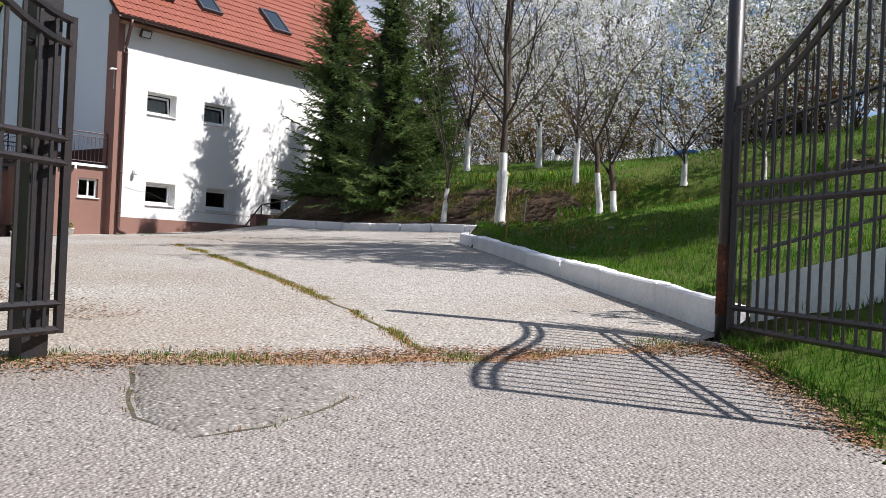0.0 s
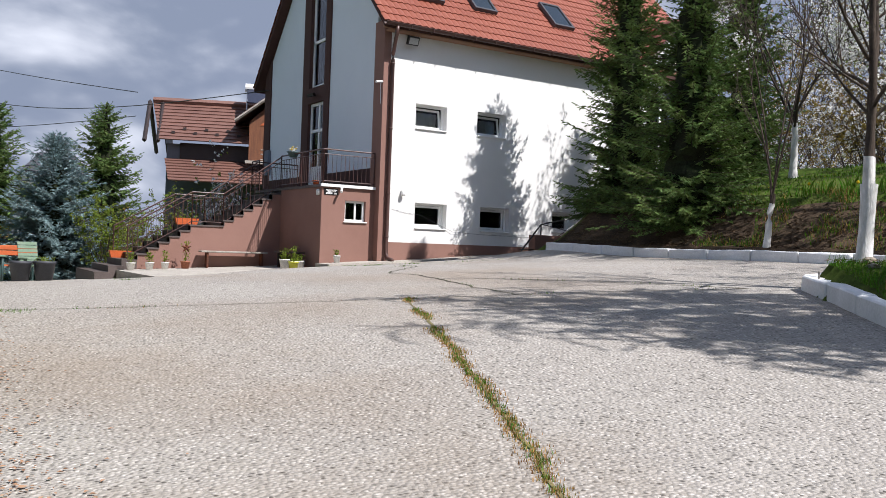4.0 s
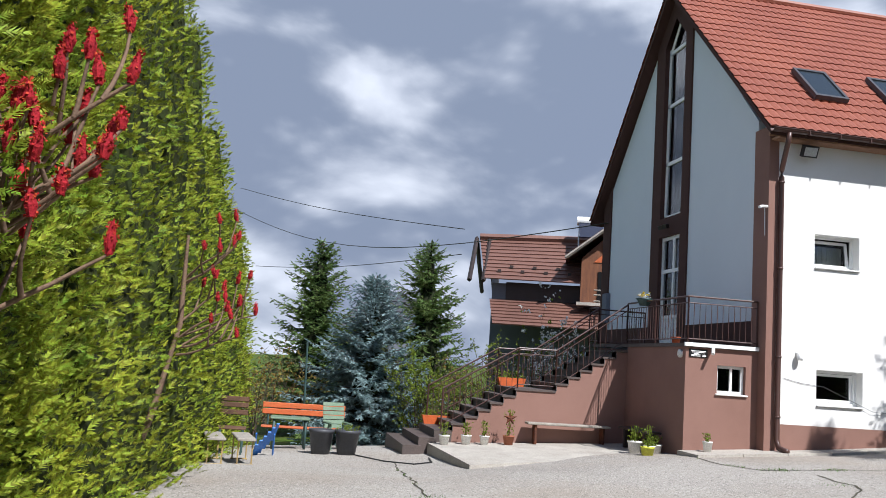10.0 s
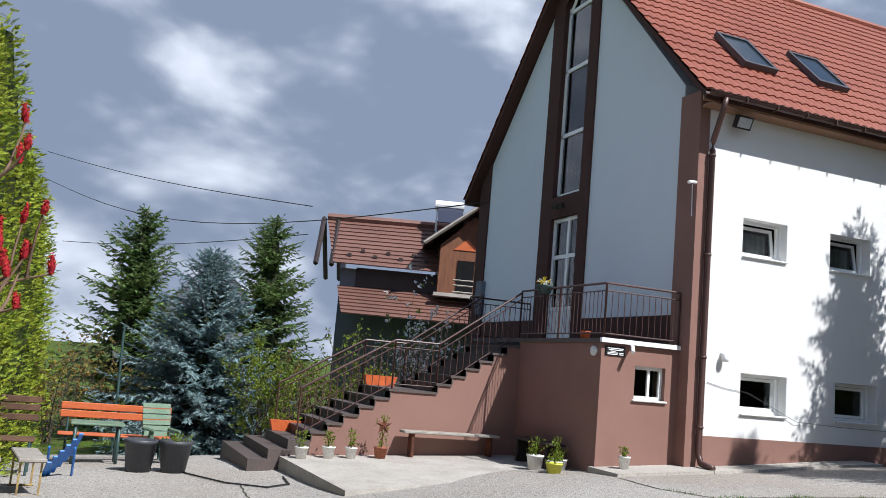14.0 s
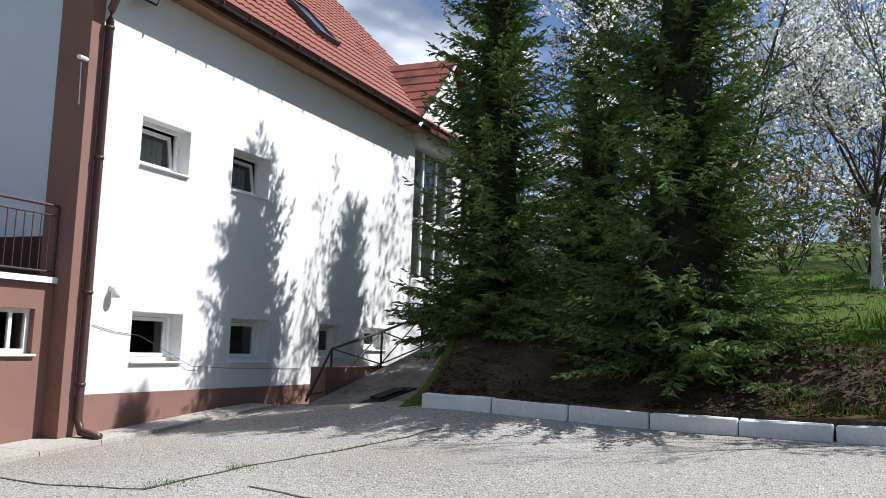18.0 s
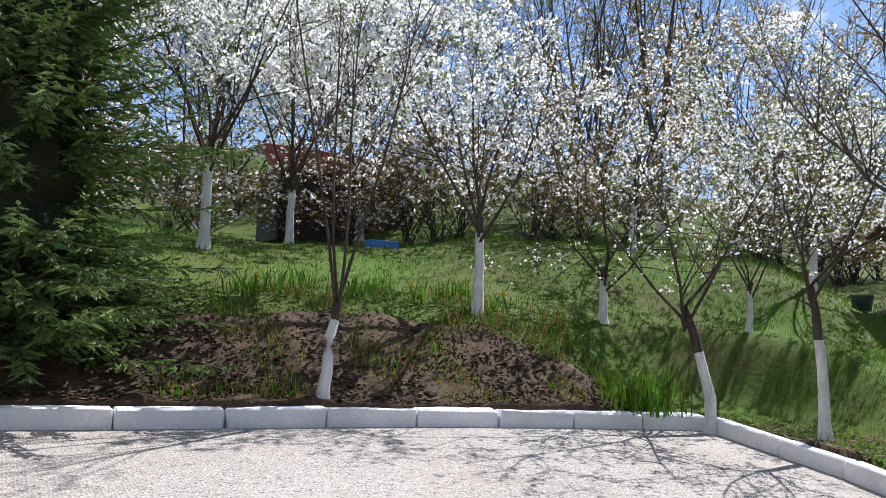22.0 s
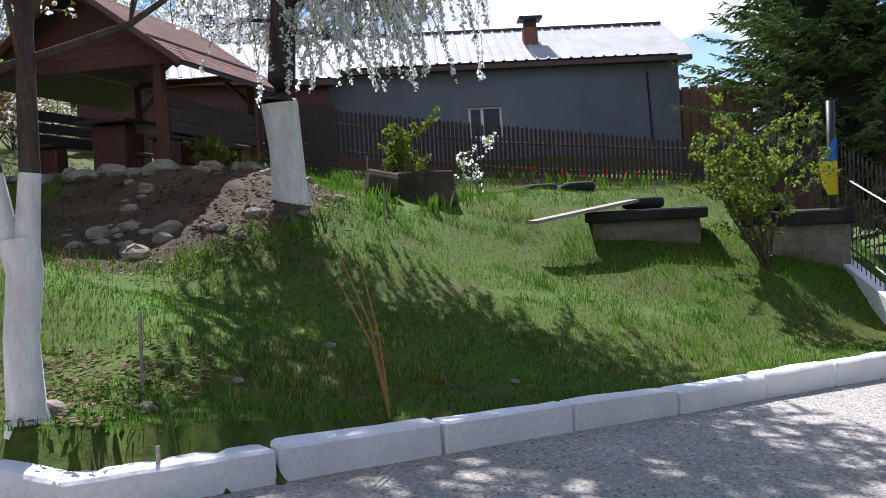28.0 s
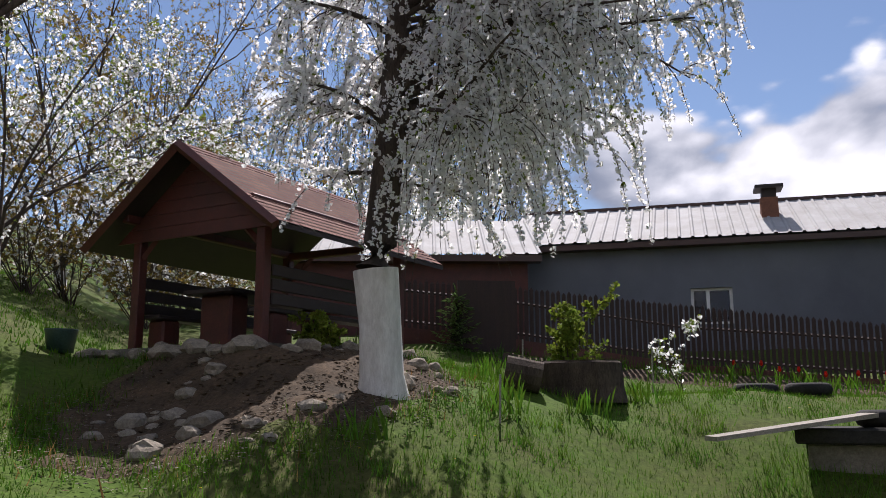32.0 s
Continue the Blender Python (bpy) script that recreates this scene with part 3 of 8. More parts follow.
# ---- kerbs ----
def kerb_block(p, q, z0, z1, zt0, zt1, seed):
    rnd = random.Random(seed)
    p, q = Vector((*p, 0)), Vector((*q, 0))
    d = (q - p).normalized()
    side = Vector((-d.y, d.x, 0)) * 0.2
    p, q = p + d * 0.011, q - d * 0.011
    bm = bmesh.new()
    bmesh.ops.create_cube(bm, size=1)
    for v in bm.verts:
        c, zt, zb = (p, zt0, z0) if v.co.x < 0 else (q, zt1, z1)
        s = side if v.co.y > 0 else Vector((0, 0, 0))
        v.co = c + s + Vector((rnd.uniform(-0.012, 0.012), rnd.uniform(-0.012, 0.012), (zt + rnd.uniform(-0.014, 0.014)) if v.co.z > 0 else zb - 0.15))
    bmesh.ops.subdivide_edges(bm, edges=[e for e in bm.edges if e.calc_length() > 0.5], cuts=5)
    for v in bm.verts:
        v.co += Vector((noise.noise(v.co * 3.1), noise.noise(v.co * 3.3 + Vector((5, 0, 0))), noise.noise(v.co * 2.9 + Vector((0, 7, 0))))) * 0.014
    bmesh.ops.bevel(bm, geom=[e for e in bm.edges if e.calc_face_angle(0) > 0.6], offset=0.018, segments=1, affect="EDGES")
    me = bpy.data.meshes.new("block")
    bm.to_mesh(me)
    bm.free()
    me.materials.append(LIME)
    ob = new("block", me)
    ob.parent = kerb
    return ob


kerb = structure(new("kerb"), "whitewashed concrete kerb blocks with dark joints")
runs = [(a, b, n) for a, b, n in zip(KERB, KERB[1:], (11, 1, 1, 1, 1, 4, 4))]
for a, b, n in runs:
    for i in range(n):
        p, q = [tuple(a[j] + (b[j] - a[j]) * t for j in (0, 1)) for t in (i / n, (i + 1) / n)]
        kerb_block(p, q, yard_z(*p), yard_z(*q), kerb_top(*p), kerb_top(*q), i * 7 + n)


# ---- main house ----
WX, GY, EAVE, RIDGE = -24.16, 14.0, 8.12, 13.25
WEST, NORTH = -33.5, 27.2
house = thing("house", "large white plastered house with steep red tiled roof", "house")


def wall_with_holes(name, axis, at, u0, u1, z0, z1, holes, depth, m, parent):
    """A wall of given depth behind the plane axis = at, pierced by holes (u0, u1, z0, z1)."""
    us = sorted({u0, u1, *[h[0] for h in holes], *[h[1] for h in holes]})
    zs = sorted({z0, z1, *[h[2] for h in holes], *[h[3] for h in holes]})
    k = Lump()
    solid = lambda i, j: 0 <= i < len(us) - 1 and 0 <= j < len(zs) - 1 and not any(h[0] <= us[i] and us[i + 1] <= h[1] and h[2] <= zs[j] and zs[j + 1] <= h[3] for h in holes)
    place = {}

    def vert(u, d, v):
        p = (at - d, u, v) if axis == "x" else (u, at + d, v)
        if p not in place:
            place[p] = len(k.v)
            k.v.append(p)
        return place[p]

    for i in range(len(us) - 1):
        for j in range(len(zs) - 1):
            if not solid(i, j):
                continue
            a, b, c, d = us[i], us[i + 1], zs[j], zs[j + 1]
            k.f += [(vert(a, 0, c), vert(b, 0, c), vert(b, 0, d), vert(a, 0, d)), (vert(b, depth, c), vert(a, depth, c), vert(a, depth, d), vert(b, depth, d))]
            for di, dj, e0, e1 in ((-1, 0, (a, d), (a, c)), (1, 0, (b, c), (b, d)), (0, -1, (a, c), (b, c)), (0, 1, (b, d), (a, d))):
                if not solid(i + di, j + dj):
                    k.f.append((vert(e0[0], 0, e0[1]), vert(e0[0], depth, e0[1]), vert(e1[0], depth, e1[1]), vert(e1[0], 0, e1[1])))
    k.m = [0] * len(k.f)
    return k.make(name, m, parent)


UP = [(15.06, 16.1, 5.33, 6.03), (17.16, 18.2, 5.33, 6.03)]
LOW = [(15.14, 16.2, 2.51, 3.22), (17.38, 18.44, 2.51, 3.22), (20.11, 20.95, 2.6, 3.22), (21.9, 22.9, 2.75, 3.22)]
BAY = (24.0, 26.3, 4.45, 8.0)
wall_with_holes("wall", "x", WX, GY + 0.19, NORTH, 2.08, EAVE + 0.3, UP + LOW + [BAY], 0.34, WHITE, house)
k = Lump()
k.box((WX - 0.3, GY, 0.6), (WX + 0.012, NORTH, 2.08))
k.make("plinth", BROWN, house, "brown plastered plinth")
# added panel: room darkness behind the side windows, put into its colour
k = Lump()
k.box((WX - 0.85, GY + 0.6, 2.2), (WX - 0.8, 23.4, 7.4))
k.make("room_shade_panel", DARK_ROOM, house)
# corner strip, gable and back
k = Lump()
k.box((WX - 0.55, GY - 0.02, 1.2), (WX + 0.015, GY + 0.2, EAVE + 0.1))
k.make("corner_strip", BROWN, house, "brown corner pilaster")
gx0, gx1, mid = WEST, WX - 0.55, (WEST + WX) / 2
k = Lump()
for x0, x1 in ((gx0 + 0.55, -29.95), (-27.85, gx1)):
    z = lambda x: RIDGE - 0.25 - abs(x - mid) * (RIDGE - EAVE) / (mid - WEST)
    n = len(k.v)
    k.v += [(x, y, h) for y in (GY + 0.05, GY + 0.4) for x, h in ((x0, 0.6), (x1, 0.6), (x1, z(x1)), (x0, z(x0)))]
    k.f += [tuple(n + i for i in q) for q in ((0, 1, 2, 3), (7, 6, 5, 4), (0, 4, 5, 1), (1, 5, 6, 2), (2, 6, 7, 3), (3, 7, 4, 0))]
    k.m += [0] * 6
k.make("gable_wall", GABLE, house, "pale blue-grey plastered gable")
z = lambda x: RIDGE - 0.2 - abs(x - mid) * (RIDGE - EAVE) / (mid - WEST)
for x0, x1 in ((WEST, WEST + 0.55), (-29.95, -29.42), (-28.22, -27.85)):
    k = Lump()
    n = len(k.v)
    k.v += [(x, y, h) for y in (GY, GY + 0.4) for x, h in ((x0, 0.6), (x1, 0.6), (x1, z(x1)), (x0, z(x0)))]
    k.f += [tuple(n + i for i in q) for q in ((0, 1, 2, 3), (7, 6, 5, 4), (0, 4, 5, 1), (1, 5, 6, 2), (2, 6, 7, 3), (3, 7, 4, 0))]
    k.m += [0] * 6
    k.make("gable_band", DKBROWN, house, "dark brown vertical band")
for a, b in (((-29.42, GY, 6.5), (-28.22, GY + 0.4, 7.0)), ((WEST + 0.5, GY + 0.02, 3.3), (-29.95, GY + 0.3, 4.15)), ((-27.85, GY + 0.02, 3.3), (gx1, GY + 0.3, 4.15)), ((-29.42, GY, 0.6), (-28.22, GY + 0.4, 3.5))):
    k = Lump()
    k.box(a, b)
    k.make("gable_band", DKBROWN, house)
k = Lump()
n = len(k.v)
k.v += [(-29.42, GY, 11.75), (-28.22, GY, 11.75), (-28.22, GY, z(-28.22)), (mid, GY, z(mid)), (-29.42, GY, z(-29.42)), (-28.82, GY, 12.4)]
k.f += [(n, n + 5, n + 3, n + 4), (n + 1, n + 2, n + 3, n + 5)]
k.m += [0, 0]
k.make("gable_band", DKBROWN, house, "dark brown vertical bands")
k = Lump()
k.box((WEST, GY + 0.4, 0.6), (WEST + 0.3, NORTH, EAVE - 0.3))
k.box((WEST, NORTH - 0.3, 0.6), (WX, NORTH, EAVE))
k.make("wall", WHITE, house)
# added dark ceiling and partition, unseen rooms' shade in their colour
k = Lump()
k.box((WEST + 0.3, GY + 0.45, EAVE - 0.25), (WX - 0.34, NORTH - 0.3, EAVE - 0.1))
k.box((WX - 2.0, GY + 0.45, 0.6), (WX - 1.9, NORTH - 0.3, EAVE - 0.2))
k.make("room_shade_panel", DARK_ROOM, house)


def window_unit(parent, y0, y1, z0, z1, tilt=False):
    """Plastic window on the near side of a deep reveal, pane seen obliquely, with a sill; the reveal's far part is plastered."""
    w = part_empty("window", parent)
    x = WX - 0.2
    k = Lump()
    for a, b in (((x - 0.06, y0, z0), (x, y1, z0 + 0.06)), ((x - 0.06, y0, z1 - 0.06), (x, y1, z1)), ((x - 0.06, y0, z0 + 0.06), (x, y0 + 0.06, z1 - 0.06)), ((x - 0.06, y1 - 0.06, z0 + 0.06), (x, y1, z1 - 0.06))):
        k.box(a, b)
    k.make("frame", PVC, w)
    m = Matrix.Identity(4)
    if tilt:
        m = Matrix.Translation((x, 0, z0 + 0.06)) @ Matrix.Rotation(radians(-9), 4, "Y") @ Matrix.Translation((-x, 0, -z0 - 0.06))
    k = Lump()
    a0, a1, c0, c1 = y0 + 0.065, y1 - 0.065, z0 + 0.065, z1 - 0.065
    xx = x - 0.05
    for a, b in (((xx - 0.05, a0, c0), (xx, a1, c0 + 0.055)), ((xx - 0.05, a0, c1 - 0.055), (xx, a1, c1)), ((xx - 0.05, a0, c0 + 0.055), (xx, a0 + 0.055, c1 - 0.055)), ((xx - 0.05, a1 - 0.055, c0 + 0.055), (xx, a1, c1 - 0.055))):
        k.box(a, b, m)
    k.make("sash", PVC, w)
    k = Lump()
    k.box((xx - 0.03, a0 + 0.05, c0 + 0.05), (xx - 0.022, a1 - 0.05, c1 - 0.05), m)
    k.make("pane", PANE, w).visible_shadow = False
    if tilt:
        k = Lump()
        for i in range(14):
            y = a0 + 0.05 + (a1 - a0 - 0.1) * i / 14
            k.box((xx - 0.2 - 0.02 * (i % 2), y, c0), (xx - 0.19 - 0.02 * (i % 2), y + (a1 - a0) / 14, c1 - 0.12))
        k.make("curtain", CURTAIN, w)
    soft_box("sill", (x - 0.02, y0 + 0.003, z0 - 0.03), (WX + 0.05, y1 - 0.003, z0 + 0.004), PVC, w)


def part_empty(name, parent):
    e = new(name)
    e.empty_display_size = 0.05
    e.parent = parent
    return e


for i, (y0, y1, z0, z1) in enumerate(UP + LOW):
    window_unit(house, y0, y1, z0, z1, i < 2)

# stair-hall window, two tall lights with transoms
bay = part_empty("tall_window", house)
k = Lump()
x = WX - 0.12
for y in (24.0, 24.72, 25.5, 26.2):
    k.box((x - 0.08, y, 4.45), (x, y + 0.09, 8.0))
for z0 in (4.45, 5.85, 7.9):
    k.box((x - 0.08, 24.09, z0), (x - 0.005, 26.2, z0 + 0.09))
k.make("frame", PVC, bay)
k = Lump()
k.box((x - 0.05, 24.05, 4.5), (x - 0.04, 26.25, 7.95))
k.make("pane", PANE, bay).visible_shadow = False
k = Lump()
k.box((WX, 23.95, 3.45), (WX + 0.06, 26.4, 4.44))
k.make("panel", PVC, bay, "white panel below the tall window")

# gable glazing above the door, and the door itself
gw = part_empty("gable_window", house)
k = Lump()
for zz in (7.0, 8.45, 10.05, 11.55):
    k.box((-29.42, GY + 0.12, zz), (-28.22, GY + 0.2, zz + 0.09))
for xx in (-29.42, -28.31):
    k.box((xx, GY + 0.12, 7.0), (xx + 0.09, GY + 0.2, 11.7))
k.tube([(-29.38, GY + 0.16, 11.6), (-28.82, GY + 0.16, 12.35), (-28.26, GY + 0.16, 11.6)], 0.05, 4)
k.make("frame", PVC, gw)
k = Lump()
k.box((-29.35, GY + 0.155, 7.05), (-28.3, GY + 0.165, 11.62))
k.face([(-29.35, GY + 0.155, 11.62), (-28.3, GY + 0.155, 11.62), (-28.82, GY + 0.155, 12.35)])
k.make("pane", PANE, gw).visible_shadow = False
door = part_empty("door", house)
k = Lump()
for xx in (-29.42, -28.78, -28.31):
    k.box((xx, GY + 0.1, 3.62), (xx + 0.09, GY + 0.19, 6.5))
for zz in (3.62, 4.35, 5.55, 6.41):
    k.box((-29.33, GY + 0.105, zz), (-28.31, GY + 0.185, zz + 0.09))
k.make("frame", PVC, door, "white plastic door with glazing")
k = Lump()
k.box((-29.35, GY + 0.14, 4.4), (-28.3, GY + 0.15, 6.45))
k.make("pane", PANE, door).visible_shadow = False
k = Lump()
k.box((-29.35, GY + 0.13, 3.62), (-28.3, GY + 0.16, 4.4))
k.make("panel", PVC, door)
bar("handle", (-28.86, GY + 0.05, 4.65), (-28.86, GY + 0.05, 4.85), 0.012, STEEL, door)
# added panel, coloured as the dark hall behind door and gable glazing
k = Lump()
k.box((-29.5, GY + 0.42, 3.4), (-28.1, GY + 0.46, 12.4))
k.make("room_shade_panel", DARK_ROOM, house)

# roof: rows of pressed tiles, each row a real step, with rolls along the slope
ROOF0 = GY - 0.28


def tiled_slope(name, eave, ridge, y0, y1, m, parent, row=0.36, roll=0.2):
    """Tiled roof plane from eave (x, z) to ridge (x, z), between y0 and y1."""
    k = Lump()
    ex, ez = eave
    rx, rz = ridge
    L = math.hypot(rx - ex, rz - ez)
    ux, uz = (rx - ex) / L, (rz - ez) / L
    nx, nz = (-uz, ux) if ex < rx else (uz, -ux)
    nx, nz = (nx, nz) if nz > 0 else (-nx, -nz)
    rows, cols = int(L / row) + 1, int((y1 - y0) / (roll / 4))
    prof = [0.0, 0.02, 0.03, 0.02]
    for r in range(rows):
        s0, s1 = r * row, min((r + 1) * row, L)
        n = len(k.v)
        for c in range(cols + 1):
            y = y0 + (y1 - y0) * c / cols
            h = prof[c % 4]
            for s, lift in ((s0, -0.012), (s0, 0.028), (s1, 0.002)):
                k.v.append((ex + ux * s + nx * (h + lift), y, ez + uz * s + nz * (h + lift)))
        for c in range(cols):
            a = n + c * 3
            k.f += [(a, a + 3, a + 4, a + 1), (a + 1, a + 4, a + 5, a + 2)]
    step = (cols + 1) * 3
    for r in range(rows - 1):
        for c in range(cols):
            a, b = r * step + c * 3 + 2, (r + 1) * step + c * 3
            k.f.append((a, a + 3, b + 3, b))
    k.m = [0] * len(k.f)
    return tagged(k.make(name, m, parent), kind="stuff")


tiled_slope("roof_slope", (WX + 0.46, EAVE - 0.06), (mid, RIDGE), ROOF0, NORTH + 0.3, TILE, house)
tiled_slope("roof_slope", (WEST - 0.55, EAVE - 0.5), (mid, RIDGE), ROOF0, NORTH + 0.3, TILE, house)
k = Lump()
for x0, z0 in ((WX + 0.44, EAVE - 0.1), (WEST - 0.52, EAVE - 0.54)):
    n = len(k.v)
    k.v += [(x0, ROOF0 + 0.03, z0), (mid, ROOF0 + 0.03, RIDGE - 0.05), (mid, NORTH, RIDGE - 0.05), (x0, NORTH, z0)]
    k.v += [(x0, ROOF0 + 0.03, z0 - 0.12), (mid, ROOF0 + 0.03, RIDGE - 0.2), (mid, NORTH, RIDGE - 0.2), (x0, NORTH, z0 - 0.12)]
    k.f += [tuple(n + i for i in q) for q in ((0, 1, 2, 3), (4, 7, 6, 5), (0, 4, 5, 1), (0, 3, 7, 4), (3, 2, 6, 7))]
    k.m += [0] * 5
k.make("roof_deck", DKBROWN, house)
k = Lump()
k.tube([(mid, ROOF0 - 0.05, RIDGE + 0.03), (mid, NORTH, RIDGE + 0.03)], 0.11, 8)
k.make("ridge_cap", TILE, house)
k = Lump()
k.box((WX + 0.0, ROOF0 + 0.3, EAVE - 0.22), (WX + 0.36, NORTH, EAVE - 0.17))
k.box((WX + 0.33, ROOF0 + 0.04, EAVE - 0.22), (WX + 0.37, NORTH, EAVE - 0.02))
k.make("soffit", SOFFIT, house, "wooden boards under the eaves")
k = Lump()
n = 7
gxc, gzc = WX + 0.53, EAVE - 0.1
ring = [(gxc + 0.075 * math.cos(math.pi + math.pi * i / n), gzc + 0.075 * math.sin(math.pi + math.pi * i / n)) for i in range(n + 1)]
for a, b in zip(ring, ring[1:]):
    k.face([(a[0], ROOF0, a[1]), (b[0], ROOF0, b[1]), (b[0], 23.9, b[1]), (a[0], 23.9, a[1])])
    k.face([(a[0], ROOF0, a[1] + 0.006), (a[0], 23.9, a[1] + 0.006), (b[0], 23.9, b[1] + 0.006), (b[0], ROOF0, b[1] + 0.006)])
k.tube([(gxc + 0.078, ROOF0, gzc), (gxc + 0.078, 23.9, gzc)], 0.01, 5)
for y in np.arange(14.5, 23.8, 0.7):
    k.box((gxc - 0.09, y, gzc - 0.085), (gxc + 0.09, y + 0.02, gzc + 0.012))
k.make("gutter", GUTTER, house)
k = Lump()
k.tube([(gxc, 14.1, gzc - 0.06), (gxc - 0.04, 14.1, gzc - 0.25), (WX + 0.12, 14.2, gzc - 0.75), (WX + 0.09, 14.22, gzc - 0.9), (WX + 0.09, 14.22, 1.78), (WX + 0.16, 14.22, 1.62), (WX + 0.5, 14.2, 1.58)], 0.055, 10)
for zz in (7.0, 5.2, 3.4, 2.2):
    k.tube([(WX + 0.09, 14.22, zz), (WX + 0.09, 14.22, zz + 0.04)], 0.066, 10)
k.make("downpipe", GUTTER, house, smooth=True)
# dormer above the stair hall
dorm = part_empty("dormer", house)
k = Lump()
k.face([(WX + 0.35, 23.6, EAVE), (WX + 0.35, 26.9, EAVE), (WX + 0.35, 25.25, EAVE + 1.75)])
k.box((WX - 2.0, 23.9, EAVE - 0.5), (WX + 0.2, 26.6, EAVE + 0.2))
k.make("wall", WHITE, dorm)
for side in (-1, 1):
    k = Lump()
    for r in range(8):
        t0, t1 = r / 8, (r + 1) / 8
        y0, y1 = 25.25 + side * 2.15 * (1 - t0), 25.25 + side * 2.15 * (1 - t1)
        z0, z1 = EAVE - 0.25 + 2.25 * t0, EAVE - 0.25 + 2.25 * t1
        for c in range(16):
            x0, x1 = WX + 0.5 - c * 0.25, WX + 0.5 - (c + 1) * 0.25
            k.face([(x0, y0, z0 + 0.04), (x1, y0, z0 + 0.04), (x1, y1, z1 + 0.005), (x0, y1, z1 + 0.005)])
            k.face([(x0, y0, z0), (x1, y0, z0), (x1, y0, z0 + 0.04), (x0, y0, z0 + 0.04)])
    k.make("roof_slope", TILE, dorm)
k = Lump()
k.tube([(WX + 0.52, 23.05, EAVE - 0.3), (WX + 0.52, 25.25, EAVE + 2.0), (WX + 0.52, 27.45, EAVE - 0.3)], 0.06, 5)
k.make("verge", GUTTER, dorm)

# skylights
ux, uz = (mid - WX - 0.46), RIDGE - EAVE + 0.06
UL = math.hypot(ux, uz)
ux, uz = ux / UL, uz / UL
tilt_m = Matrix(((ux, 0, uz), (0, 1, 0), (uz, 0, -ux))).to_4x4()
for y0, s0, s1 in ((15.35, 1.45, 2.75), (17.28, 1.5, 2.8), (20.35, 1.5, 2.8)):
    sk = part_empty("skylight", house)
    m = Matrix.Translation((WX + 0.46 + 0.03 * uz, y0, EAVE - 0.06 - 0.03 * ux)) @ tilt_m
    k = Lump()
    w = 0.82
    for a, b in (((s0, 0, 0.02), (s1, 0.07, 0.13)), ((s0, w - 0.07, 0.02), (s1, w, 0.13)), ((s0, 0.07, 0.02), (s0 + 0.08, w - 0.07, 0.13)), ((s1 - 0.08, 0.07, 0.02), (s1, w - 0.07, 0.13))):
        k.box(a, b, m)
    k.make("frame", POT_GREY, sk)
    k = Lump()
    k.box((s0 + 0.06, 0.05, 0.05), (s1 - 0.06, w - 0.05, 0.1), m)
    k.make("pane", SKY_PANE, sk)

# landing block, its window, and the terrace slab
LX, LY, LZ = -24.43, 12.39, 3.5
block = part_empty("entrance_block", house)
wall_with_holes("wall", "x", LX, LY, GY - 0.02, 0.7, LZ, [(13.09, 13.72, 2.6, 3.17)], 0.3, BROWN, block)
k = Lump()
k.box((-27.4, LY, 0.7), (LX - 0.3, LY + 0.25, LZ))
k.make("wall", BROWN, block)
k = Lump()
k.box((-29.6, LY - 0.03, LZ), (LX + 0.06, GY, LZ + 0.075))
k.make("terrace_slab", STEP, block)
k = Lump()
k.box((LX + 0.02, LY - 0.05, LZ + 0.012), (LX + 0.075, GY - 0.03, LZ + 0.09))
k.make("edge_strip", PVC, block, "white metal edge strip")
win = part_empty("window", house)
k = Lump()
xx = LX - 0.09
for a, b in (((xx - 0.06, 13.09, 2.6), (xx, 13.72, 2.66)), ((xx - 0.06, 13.09, 3.11), (xx, 13.72, 3.17)), ((xx - 0.06, 13.09, 2.66), (xx, 13.15, 3.11)), ((xx - 0.06, 13.66, 2.66), (xx, 13.72, 3.11)), ((xx - 0.05, 13.42, 2.66), (xx - 0.005, 13.47, 3.11))):
    k.box(a, b)
k.make("frame", PVC, win)
k = Lump()
k.box((xx - 0.035, 13.13, 2.64), (xx - 0.028, 13.68, 3.13))
k.make("pane", PANE, win).visible_shadow = False
soft_box("sill", (LX - 0.06, 13.05, 2.565), (LX + 0.05, 13.76, 2.6), PVC, win)
# added panel paints the darkness behind the block's window
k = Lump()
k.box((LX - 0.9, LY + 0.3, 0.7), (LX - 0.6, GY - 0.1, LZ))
k.make("room_shade_panel", DARK_ROOM, block)


# ---- stairs ----
SX = -27.4
RISE = (LZ + 0.075 - 1.0) / 15
Y_TOP = LY
tops = []
y, zt = Y_TOP, LZ + 0.075
for i in range(7):
    tops.append((y - 0.285, y, zt - RISE * (i + 1)))
    y -= 0.285
mid_z = zt - RISE * 7
tops[-1] = (tops[-1][1] - 0.95, tops[-1][1], mid_z)
y = tops[-1][0]
for i in range(5):
    tops.append((y - 0.285, y, mid_z - RISE * (i + 1)))
    y -= 0.285
SW = SX - 2.0
flight = thing("outdoor_staircase", "outdoor staircase of dark tiled steps with brown plastered side", "staircase")
for i, (y0, y1, zz) in enumerate(tops):
    k = Lump()
    k.box((SW, y0 - 0.03, zz - 0.045), (SX + 0.03, y1 + 0.0, zz))
    k.box((SW, y0, zz - RISE), (SX + 0.02, y0 + 0.02, zz - 0.045))
    k.make("step", STEP, flight)
for j, (dx, dy, zz) in enumerate(((0.0, 0.0, mid_z - RISE * 6), (0.35, 0.36, mid_z - RISE * 7), (0.7, 0.72, mid_z - RISE * 8))):
    k = Lump()
    k.box((SW - dx, y - 0.4 - dy, 0.5), (SX + dx * 0.3, y - dy if j else y, zz))
    k.make("step", STEP, flight)
outline = [(Y_TOP, 0.6)]
